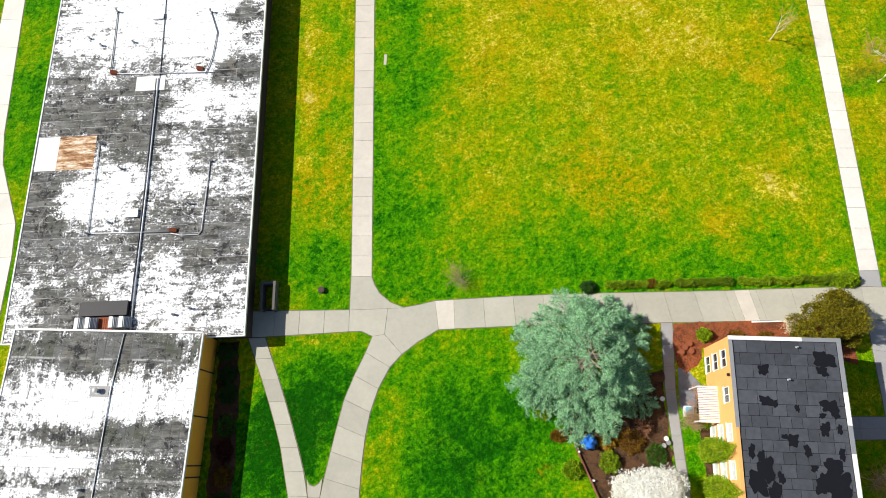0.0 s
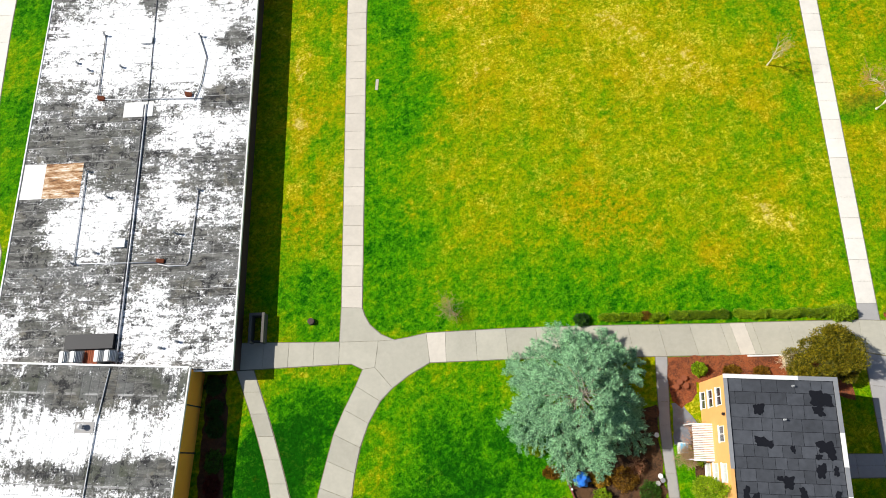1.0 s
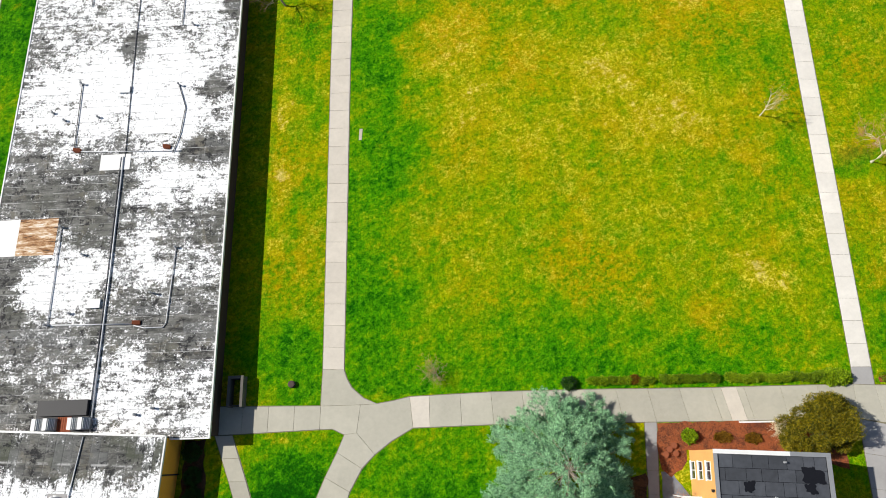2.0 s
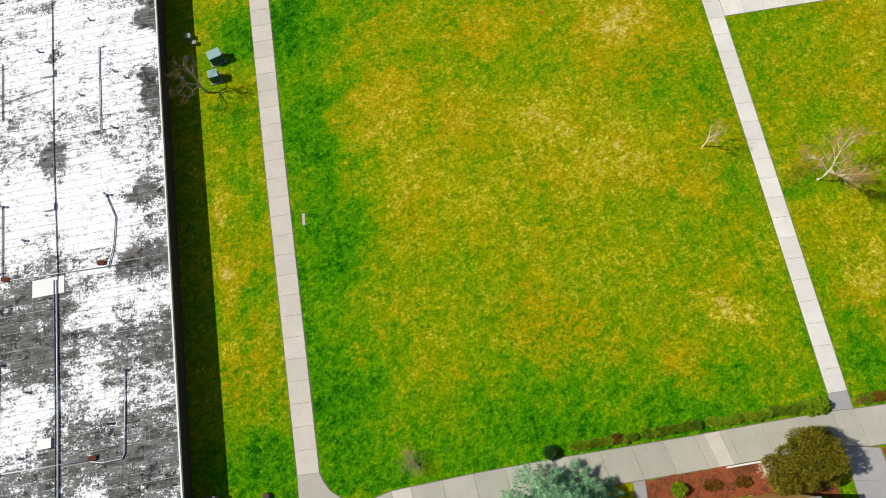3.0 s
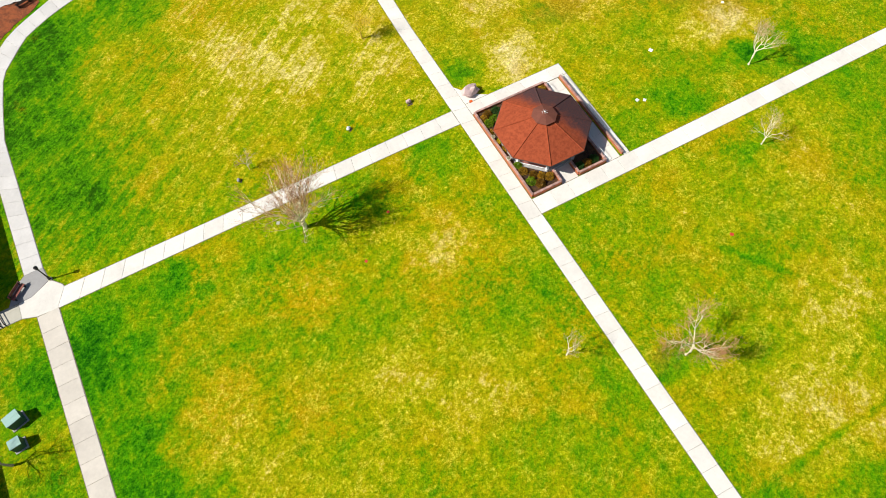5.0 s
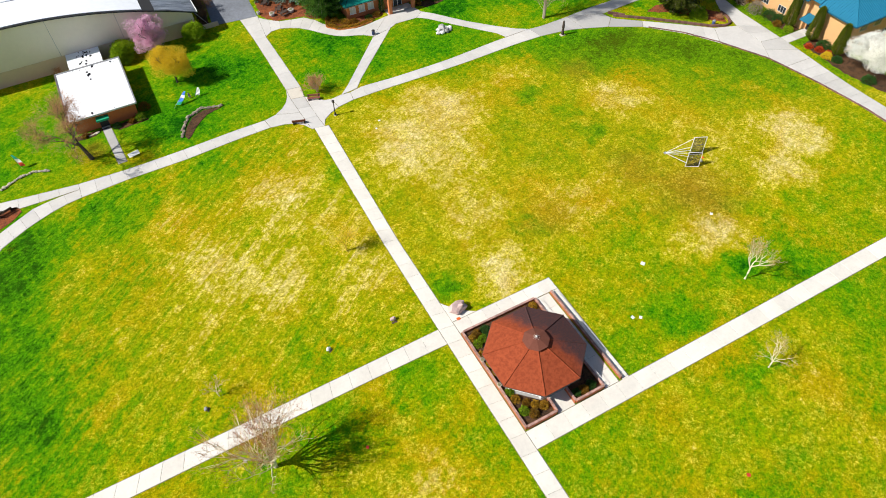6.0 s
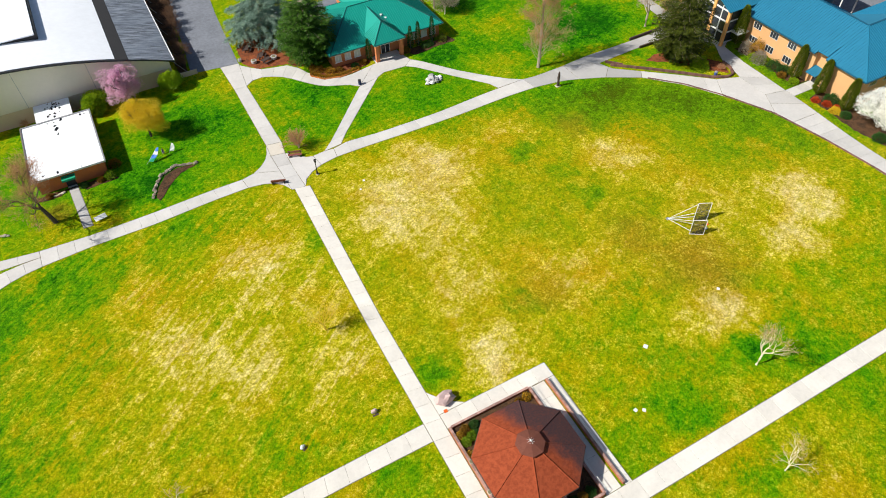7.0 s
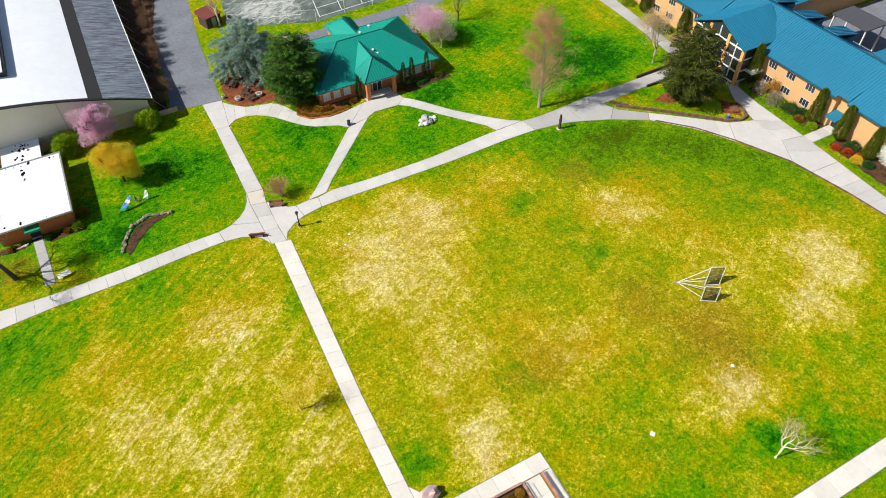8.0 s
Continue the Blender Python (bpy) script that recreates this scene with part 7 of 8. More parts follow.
def brick_planter():
    """Low brick walls round the pavilion, bonded of single bricks along the top course."""
    runs = [((44.45, 68.95), (44.45, 84.05)), ((44.65, 69.0), (48.7, 69.0)), ((51.5, 69.0), (55.45, 69.0)), ((48.75, 69.0), (48.75, 71.0)), ((51.45, 69.0), (51.45, 71.0)),
            ((44.65, 84.0), (55.45, 84.0)), ((55.55, 68.95), (55.55, 84.05)), ((58.15, 68.95), (58.15, 84.05))]
    for (x0, y0), (x1, y1) in runs:
        ob = thing("planter_wall", "low red brick wall with a brick coping", "wall", x0, y0, 0, math.degrees(math.atan2(y1 - y0, x1 - x0)), "brick walls round the pavilion")
        L = math.hypot(x1 - x0, y1 - y0)
        h = 0.62 if x0 < 55 else 0.5
        part("wall", boxes((0, -0.12, 0, L, 0.12, h)), BRICK_RED, ob)
        n = max(2, int(L / 0.42))
        for i in range(n):
            share("coping_brick", COPING, ob, Matrix.Translation((i * L / n + 0.012, 0, h)) @ Matrix.Diagonal((L / n / 0.42, 0.74, 1, 1)))
    rail = thing("handrail", "grey metal handrail along the pavilion ramp", "handrail")
    part("rail", tube(bmesh.new(), [(58.32, 69.0, 0.5), (58.32, 69.2, 1.0), (58.32, 83.8, 1.0), (58.32, 84.0, 0.5)], 0.03, 6), GREY, rail)
    for y in np.linspace(69.8, 83.2, 8):
        part("post", tube(bmesh.new(), [(58.32, y, 0.0), (58.32, y, 1.0)], 0.025, 6), GREY, rail)
    rail = thing("handrail", "pale metal handrail beside the ramp wall", "handrail")
    part("rail", tube(bmesh.new(), [(55.75, 69.0, 0.5), (55.75, 69.2, 0.95), (55.75, 83.8, 0.95)], 0.03, 6), FLASHING, rail)
    for y in np.linspace(69.6, 83.6, 8):
        part("post", tube(bmesh.new(), [(55.75, y, 0.0), (55.75, y, 0.95)], 0.025, 6), FLASHING, rail)
    for x, y in ((44.45, 79.0), (44.45, 75.0)):
        ur = thing("stone_urn", "white stone urn on the planter wall", "urn", x, y, 0.69)
        part("bowl", lathe(bmesh.new(), [(0.16, 0), (0.10, 0.12), (0.22, 0.3), (0.30, 0.42), (0.26, 0.44)], 12), STONE_PALE, ur)
        part("soil", lathe(bmesh.new(), [(0.27, 0.40), (0.20, 0.46)], 10), JOINT, ur)
    sheet("planting_bed", [(44.62, 69.18), (48.58, 69.18), (48.58, 71.6), (45.8, 74), (45.4, 78.2), (47.6, 81.6), (52.6, 81.6), (55.3, 80), (55.38, 83.83), (44.62, 83.83)], 0.30, MULCH_DARK, "raised planting bed round the pavilion", "planting bed")
    sheet("planting_bed", [(51.63, 69.18), (55.38, 69.18), (55.38, 79.5), (55.0, 73.6), (51.8, 71.2)], 0.30, MULCH_DARK, "raised planting bed in the pavilion's shade", "planting bed")


COPING = mesh_of("coping_brick", [(0, -0.2, 0), (0.396, -0.2, 0), (0.396, 0.2, 0), (0, 0.2, 0), (0.01, -0.19, 0.075), (0.386, -0.19, 0.075), (0.386, 0.19, 0.075), (0.01, 0.19, 0.075)],
                 [(4, 5, 6, 7), (0, 1, 5, 4), (1, 2, 6, 5), (2, 3, 7, 6), (3, 0, 4, 7)], plain("coping_brick_red", (0.42, 0.25, 0.21), 0.8, spread=0.3, pieces=0.25))
pavilion()
brick_planter()
for i, (x, y, r, m) in enumerate(((45.3, 72.7, 0.55, BOX_GOLD), (45.4, 70.9, 0.6, HEDGE), (46.3, 70.1, 0.6, HEDGE_RED), (47.0, 71.0, 0.5, BOX_GOLD), (47.9, 70.4, 0.55, BOX_GOLD), (46.2, 71.7, 0.45, HEDGE_RED),
                                  (45.3, 81.6, 0.6, HEDGE), (45.9, 83.0, 0.6, HEDGE_RED), (45.0, 80.0, 0.5, BOX_GOLD), (46.3, 81.9, 0.6, HEDGE), (53.2, 69.8, 0.6, HEDGE_RED), (52.2, 69.9, 0.5, DEEP), (54.3, 69.9, 0.6, DEEP), (45.2, 78.4, 0.5, WILLOW), (45.2, 77.0, 0.45, BOX_GOLD), (45.1, 82.6, 0.5, BOX_GOLD), (47.2, 83.0, 0.6, DEEP), (46.9, 81.9, 0.5, DEEP), (54.6, 83.1, 0.55, BOX_GOLD), (53.4, 83.0, 0.5, HEDGE_RED), (45.2, 73.9, 0.5, HEDGE))):
    shrub(x, y, r, r, r * 1.15, 100 + i, m, "clipped round box shrub, " + ("orange-brown" if m is BOX_GOLD else "dull green") + ", in the pavilion bed", 700, 0.13, name="box_shrub", group="clipped shrubs by the pavilion", z=0.28)

blk = thing("boulder", "pink granite boulder with a dark side beside the path", "boulder", 45.9, 87.7, 0, 20)
part("stone", lump(bmesh.new(), 0, 0, 0, 1.35, 0.85, 1.2, 8, 0.7), STONE_PINK, blk)
cap = thing("utility_cover", "small orange utility cover on the concrete", "cover", 45.2, 86.4, 0.05)
part("lid", boxes((-0.22, -0.2, 0, 0.22, 0.2, 0.06)), ORANGE, cap, soft=0.02)


# ---- lamps, benches, bins ----
def lamp_post(x, y, h, label="black cast-iron lamp post on a concrete foot"):
    ob = thing("lamp_post", label, "lamp post", x, y, group="lamp posts")
    part("foot", lathe(bmesh.new(), [(0.30, 0), (0.30, 0.12), (0.26, 0.16)], 12), CONCRETE, ob)
    part("pole", lathe(bmesh.new(), [(0.20, 0.16), (0.17, 0.5), (0.09, 0.7), (0.075, h - 0.75), (0.11, h - 0.7), (0.06, h - 0.6)], 10), DARK_STEEL, ob)
    part("lantern", lathe(bmesh.new(), [(0.09, h - 0.62), (0.20, h - 0.5), (0.22, h - 0.2), (0.26, h - 0.17), (0.10, h - 0.03), (0.03, h + 0.08)], 8), DARK_STEEL, ob)


lamp_post(-13.05, 87.55, 3.4)
lamp_post(47.5, 134.4, 3.2)
post = thing("carved_post", "dark weathered wooden post on a pale stone foot", "post", 95.9, 135.1)
part("shaft", lathe(bmesh.new(), [(0.26, 0.1), (0.30, 0.6), (0.20, 1.2), (0.28, 1.8), (0.22, 2.3), (0.18, 2.9), (0.08, 3.1)], 9), WOOD_DARK, post)
part("foot", boxes((-0.45, -0.4, 0, 0.45, 0.4, 0.12)), STONE_PALE, post, soft=0.03)


def park_bench(x, y, turn, label="red-brown timber bench with concrete ends", mat=None):
    ob = thing("park_bench", label, "bench", x, y, 0.05, turn, "benches at the path junctions")
    for i in range(4):
        part("seat_slat", boxes((-1.15, -0.26 + i * 0.14, 0.44, 1.15, -0.15 + i * 0.14, 0.49)), mat or WOOD, ob)
    for i in range(3):
        part("back_slat", boxes((-1.15, 0.31 + i * 0.03, 0.56 + i * 0.15, 1.15, 0.35 + i * 0.03, 0.68 + i * 0.15)), mat or WOOD, ob)
    for x0 in (-1.0, 0.85):
        part("leg", boxes((x0, -0.26, 0, x0 + 0.15, 0.30, 0.437), (x0, 0.303, 0.0, x0 + 0.15, 0.30 + 0.06, 0.95)), DARK_STEEL, ob)


park_bench(-16.75, 87.4, 45, "dark red-brown timber bench on a concrete pad")
park_bench(41.2, 135.5, 160)
park_bench(45.85, 140.4, -20)
park_bench(-6.0, 137.6, 200, "dark timber bench by the mulch island", WOOD_DARK)

rack = thing("bicycle_rack", "black metal bicycle rack of three parallel bars", "bicycle rack", -19.75, 84.9, 0.05, 12)
for i in range(3):
    part("bar", tube(bmesh.new(), [(i * 0.42 - 0.4, -1.05, 0.0), (i * 0.42 - 0.4, -1.0, 0.45), (i * 0.42 - 0.4, 1.0, 0.45), (i * 0.42 - 0.4, 1.05, 0.0)], 0.055, 6), DARK_STEEL, rack)


def utility_cabinet(x, y, w, d, h, turn, doors):
    ob = thing("utility_cabinet", "pale green metal utility cabinet on a concrete pad", "utility cabinet", x, y, 0, turn, "utility cabinets on the lawn")
    part("pad", boxes((-w / 2 - 0.15, -d / 2 - 0.15, -0.02, w / 2 + 0.15, d / 2 + 0.15, 0.10)), CONCRETE_GREY, ob)
    part("body", boxes((-w / 2, -d / 2, 0.10, w / 2, d / 2, h)), DEEP_GREEN, ob, "dark green steel body", soft=0.02)
    for k in range(doors):
        y0, y1 = -d / 2 + d * k / doors, -d / 2 + d * (k + 1) / doors
        bm = boxes((-w / 2 - 0.05, y0 + 0.02, h + 0.003, w / 2 + 0.05, y1 - 0.02, h + 0.09))
        for v in bm.verts:
            v.co.z += 0.06 * (v.co.y - y0)
        part("lid", bm, UTILITY, ob, "pale green sloping lid", soft=0.02)


DEEP_GREEN = plain("dark_green_enamel", (0.03, 0.09, 0.065), 0.5)
utility_cabinet(-20.1, 71.7, 1.6, 1.3, 1.35, 18, 2)
utility_cabinet(-20.4, 68.9, 1.15, 1.1, 1.25, 8, 1)
for x, y, s in ((-24.0, 72.5, 0.45), (-23.6, 75.6, 0.7), (-22.9, 74.6, 0.5)):
    st = thing("meter_box", "grey metal box in the shade by the wall", "meter box", x, y)
    part("box", boxes((-s / 2, -s / 2, 0, s / 2, s / 2, s)), GREY, st, soft=0.02)

bin_ob = thing("litter_bin", "dark blue round litter bin beside the path", "litter bin", 63.9, 154.3)
part("drum", lathe(bmesh.new(), [(0.26, 0), (0.30, 0.1), (0.31, 0.85), (0.28, 0.9)], 14), plain("dark_blue_enamel", (0.02, 0.035, 0.11), 0.5), bin_ob)
part("lid", lathe(bmesh.new(), [(0.32, 0.903), (0.32, 0.98), (0.16, 1.08), (0.04, 1.1)], 14), DARK_STEEL, bin_ob)
bin_ob = thing("litter_bin", "blue round litter bin beside the brick kerb", "litter bin", 123.4, 122.9)
part("drum", lathe(bmesh.new(), [(0.26, 0), (0.30, 0.1), (0.31, 0.85), (0.28, 0.9)], 14), plain("mid_blue_enamel", (0.06, 0.10, 0.28), 0.5), bin_ob)
part("lid", lathe(bmesh.new(), [(0.32, 0.903), (0.32, 0.98), (0.16, 1.08), (0.04, 1.1)], 14), GREY, bin_ob)

sign = thing("notice_board", "white slanted notice board beside the path", "sign", 14.3, 141.5, 0, 12)
part("board", box(bmesh.new(), -0.9, -0.4, 0.55, 0.9, 0.4, 0.62, pose(0, 0, 0, 25, 0, 0)), WHITE, sign)
for x in (-0.7, 0.7):
    part("leg", boxes((x - 0.04, -0.04, 0, x + 0.04, 0.04, 0.55)), GREY, sign)


def feather_flag(x, y, h, lean, mats, label):
    ob = thing("feather_flag", label, "flag", x, y, 0, 0)
    tip = Vector((lean[0], lean[1], h))
    part("pole", tube(bmesh.new(), [(0, 0, 0), tuple(tip * 0.6), tuple(tip)], [0.03, 0.025, 0.012], 6), GREY, ob)
    side = Vector((0.75, -0.35, 0)) * min(1.0, h / 1.8)
    for k, m in enumerate(mats):
        f0, f1 = 0.18 + 0.8 * k / len(mats), 0.18 + 0.8 * (k + 1) / len(mats)
        bm = bmesh.new()
        n = 5
        rows = []
        for i in range(n + 1):
            f = f0 + (f1 - f0) * i / n
            w = 1.0 - 0.6 * max(0, f - 0.6) / 0.4
            rows.append([tuple(tip * f), tuple(tip * f + side * w * 0.5 + Vector((0, 0.10 * math.sin(f * 14), 0))), tuple(tip * f + side * w)])
        for d in (0.0, 0.02):
            vs = [[bm.verts.new(Vector(p) + Vector((0, d, 0))) for p in r] for r in rows]
            for a, b in zip(vs, vs[1:]):
                for j in range(2):
                    bm.faces.new((a[j], a[j + 1], b[j + 1], b[j]))
        part("cloth", bm, m, ob)


feather_flag(23.3, 150.9, 1.9, (2.5, 1.2), (GREEN_CLOTH, TARP, WHITE, TARP), "blue and green feather flag on a leaning pole")
feather_flag(27.35, 152.2, 1.6, (0.9, 0.3), (WHITE,), "white feather flag on a leaning pole")
feather_flag(26.3, 152.3, 0.9, (0.1, 0.5), (BLACK_TRIM,), "small black feather flag on a leaning pole")
feather_flag(-2.5, 147.5, 2.6, (-0.6, 0.8), (RED_SPOT, WHITE, GREEN_CLOTH), "striped feather flag by the path")


# ---- the training net ----
def training_net():
    ob = thing("training_net", "metal-framed sports net with two dark mesh panels", "sports net")
    foot = Vector((90.2, 98.2, 0.05))
    for name, a, b, h in (("tall_panel", Vector((93.2, 96.0, 0)), Vector((95.0, 95.1, 0)), 3.1), ("low_panel", Vector((90.8, 94.2, 0)), Vector((92.5, 93.1, 0)), 2.7)):
        z = Vector((0.5, 0.4, h)) if h > 3 else Vector((0.15, 0.2, h))
        bm = bmesh.new()
        for p, q in ((a, a + z), (b, b + z), (a + z, b + z), (a + Vector((0, 0, 0.06)), b + Vector((0, 0, 0.06)))):
            tube(bm, [p, q], 0.045, 6)
        fr = part("frame", bm, FLASHING, ob, "white tubular frame")
        bm = bmesh.new()
        n, m = 20, 26
        for i in range(n + 1):
            p = a.lerp(b, i / n)
            tube(bm, [p + z * 0.03, p + z * 0.99], 0.019, 3, caps=False)
        for j in range(m + 1):
            tube(bm, [a + z * (0.03 + 0.96 * j / m), b + z * (0.03 + 0.96 * j / m)], 0.019, 3, caps=False)
        part("mesh", bm, BLACK_TRIM, fr, "black netting")
        for q, s in ((a, 0.95), (a, 0.25), (b, 0.6)):
            part("brace", tube(bmesh.new(), [foot, q + z * s], 0.035, 6), FLASHING, ob)
    part("foot", boxes((89.95, 97.95, 0, 90.45, 98.45, 0.08)), GREY, ob)
    ball = thing("ball", "white ball on the grass by the net", "ball", 93.6, 93.8)
    part("shell", lathe(bmesh.new(), [(0.02, 0.0), (0.16, 0.04), (0.24, 0.15), (0.25, 0.25), (0.20, 0.38), (0.10, 0.47), (0.01, 0.5)], 14), WHITE, ball, smooth=True)
    cone = thing("marker_cone", "small orange marker cone on the grass", "cone", 94.6, 94.4)
    part("cone", lathe(bmesh.new(), [(0.22, 0), (0.22, 0.03), (0.12, 0.05), (0.03, 0.35)], 12), ORANGE, cone)


training_net()
for x, y, s, m, what in ((72.2, 81.9, 0.55, WHITE, "white"), (65.2, 75.4, 0.42, WHITE, "white"), (66.1, 74.9, 0.42, WHITE, "white"), (87.1, 84.4, 0.4, WHITE, "white"), (53.5, 129.2, 0.35, WHITE, "white"), (52.2, 127.5, 0.30, WHITE, "white"),
                       (14.5, 81.3, 0.45, CONCRETE, "pale concrete"), (62.9, 52.6, 0.40, RED_SPOT, "red"), (22.0, 71.0, 0.35, RED_SPOT, "red"), (27.4, 76.0, 0.35, RED_SPOT, "red"), (-24.6, 70.0, 0.35, CONCRETE, "grey"), (101.6, 137.9, 0.3, WHITE, "white")):
    ob = thing("ground_plate", "small flat " + what + " marker plate set in the grass", "ground marker", x, y, 0, (x * 37) % 60, "marker plates in the lawn")
    part("plate", boxes((-s / 2, -s / 2, -0.02, s / 2, s / 2, 0.05)), m, ob, soft=0.015)
mark = thing("wooden_stake", "pale weathered board lying in the grass", "board", -10.9, 48.1, 0, -2)
part("board", boxes((-0.18, -0.75, 0, 0.18, 0.75, 0.05)), STONE_PALE, mark, soft=0.01)
stump = thing("stump", "small dark weathered stump on the lawn", "stump", -17.3, 18.1)
part("wood", lathe(bmesh.new(), [(0.42, -0.02), (0.36, 0.2), (0.38, 0.42), (0.25, 0.45)], 9), WOOD_DARK, stump)
for k, (x, y, s) in enumerate(((37.6, 90.5, 0.42), (28.4, 90.4, 0.34), (12.3, 89.8, 0.3))):
    ob = thing("stone_marker", ("brown-pink", "white", "dark grey")[k] + " memorial stone with a dark plaque on the lawn", "stone", x, y, 0, 30 * k)
    part("stone", lump(bmesh.new(), 0, 0, 0, s, s * 0.7, s * 1.3, k + 20, 0.4), (STONE_PINK, WHITE, STONE)[k], ob)
    part("plaque", boxes((-s * 0.9, -s * 1.3, -0.01, s * 0.9, -s * 0.8, 0.06)), WOOD_DARK, ob)


# ---- rocks and kerbs ----
def rock_group(name, label, spots, seed, mat, parent_at=(0, 0)):
    ob = thing(name, label, "rocks", *parent_at)
    rng = np.random.default_rng(seed)
    for k, (x, y, s) in enumerate(spots):
        part("rock", lump(bmesh.new(), x, y, 0, s * rng.uniform(0.8, 1.2), s * rng.uniform(0.7, 1.1), s * rng.uniform(0.7, 1.2), seed + k, 0.55), mat, ob)
    return ob


rock_group("rock_pile", "pile of grey and white boulders on the grass", ((0, 0, 0.75), (0.9, 0.4, 0.65), (-0.9, 0.2, 0.6), (0.3, 0.9, 0.7), (-0.5, -0.7, 0.55), (1.3, -0.5, 0.5), (0.5, -0.6, 0.6), (-1.4, -0.5, 0.45), (1.7, 0.4, 0.4), (-0.2, 0.3, 0.9)), 31, plain("white_boulder", (0.62, 0.61, 0.60), 0.8, spread=0.5, grain=3.0, pieces=0.6), (76.4, 148.3))
arc_rng = np.random.default_rng(5)
arc_line = evenly([(22.6, 142.2), (23.6, 145.0), (25.0, 147.0), (27.6, 148.1), (30.8, 147.1)], 30)
rock_group("stone_edging", "curved dry-stone edging of a sunken bed", [(x - 26 + arc_rng.normal() * 0.08, y - 146 + arc_rng.normal() * 0.08, arc_rng.uniform(0.22, 0.36)) for x, y in arc_line], 61, STONE_BED, (26, 146))
sheet("planting_bed", [(22.9, 141.8), (24.0, 144.6), (25.3, 146.5), (27.6, 147.6), (30.7, 146.8), (27.8, 146.0), (25.4, 143.6), (23.4, 141.0)], 0.06, MULCH_DARK, "dark soil in the curved stone-edged bed", "planting bed", 0.05, 18)
arc_line = evenly([(-6.0, 143.6), (-3.5, 145.2), (-1.0, 145.6), (1.2, 144.6)], 16)
rock_group("stone_edging", "low curved stone edging by the path", [(x + 2, y - 145, arc_rng.uniform(0.2, 0.34)) for x, y in arc_line], 91, STONE_PALE, (-2, 145))
arc_line = evenly([(8.6, 150.4), (10.1, 150.6)], 6)
rock_group("rock_row", "row of pale stones below the annex wall", [(x - 9, y - 150, arc_rng.uniform(0.16, 0.28)) for x, y in arc_line], 121, STONE_PALE, (9, 150))


def low_wall(name, label, pts, w, h, mat, seg=0.6, z=0.0):
    """A low kerb or wall of single blocks along a line."""
    ob = thing(name, label, "kerb", kind="structure")
    L = sum(math.dist(a, b) for a, b in zip(pts, pts[1:]))
    q = evenly(pts, max(2, int(L / seg)))
    for a, b in zip(q, q[1:]):
        t = math.atan2(b[1] - a[1], b[0] - a[0])
        d = math.dist(a, b)
        me = BLOCKS.setdefault((mat.name, w, h), mesh_of("block", [(0, -w / 2, -0.02), (1, -w / 2, -0.02), (1, w / 2, -0.02), (0, w / 2, -0.02), (0.015, -w / 2 + 0.02, h), (0.985, -w / 2 + 0.02, h), (0.985, w / 2 - 0.02, h), (0.015, w / 2 - 0.02, h)],
                                [(4, 5, 6, 7), (0, 1, 5, 4), (1, 2, 6, 5), (2, 3, 7, 6), (3, 0, 4, 7)], mat))
        share("block", me, ob, pose(a[0], a[1], z, 0, 0, math.degrees(t)) @ Matrix.Diagonal((d * 0.985, 1, 1, 1)))


BLOCKS = {}
KERB_RED = plain("red_brown_block", (0.17, 0.085, 0.065), 0.85, spread=0.35, pieces=0.25)
low_wall("kerb_wall", "low red-brown block wall round the conifer bed", [(108.6, 135.6), (113.9, 131.0), (118.8, 126.4), (122.6, 122.6), (125.2, 121.3), (126.7, 121.6), (127.7, 123.4), (127.9, 125.6)], 0.38, 0.42, KERB_RED)
low_wall("kerb_wall", "short red-brown block wall at the bed corner", [(108.4, 137.0), (110.6, 134.4)], 0.38, 0.45, KERB_RED)
low_wall("kerb", "dark block edging between lawn and curved path", [(112.0, 128.7), (116.6, 123.7), (120.1, 117.8), (124.1, 109.1), (125.9, 99.5), (127.0, 90), (127.0, 76)], 0.25, 0.16, KERB_RED, 0.8)
low_wall("kerb_wall", "low timber retaining wall beside the ramped path", [(117.4, 137.6), (122.0, 137.5), (126.0, 137.4)], 0.3, 0.5, WOOD_DARK, 0.9)
low_wall("kerb_wall", "low timber retaining wall beside the ramped path", [(117.6, 140.9), (122.0, 141.0), (126.0, 141.0)], 0.3, 0.55, WOOD_DARK, 0.9)
low_wall("edging", "rusty orange brick edging of the front bed", [(57.8, 164.6), (56.8, 161.6), (58.6, 159.3), (62.0, 158.4), (65.6, 158.8)], 0.3, 0.2, plain("rust_orange_block", (0.44, 0.15, 0.03), 0.85, spread=0.3, pieces=0.25), 0.5)
low_wall("edging", "low timber edging of the cedar bed with pale posts", [(8.6, 7.0), (10.3, 1.0), (11.6, -2.2), (13.4, -6.8)], 0.16, 0.35, WOOD, 1.2)
for x, y in ((9.3, 4.2), (10.35, 0.6), (11.65, -2.2), (12.7, -5.2)):
    ob = thing("marker_post", "short white-topped marker post by the timber edging", "post", x + 0.2, y, 0, 0, "marker posts along the bed")
    part("post", boxes((-0.09, -0.09, 0, 0.09, 0.09, 0.55)), WHITE, ob)

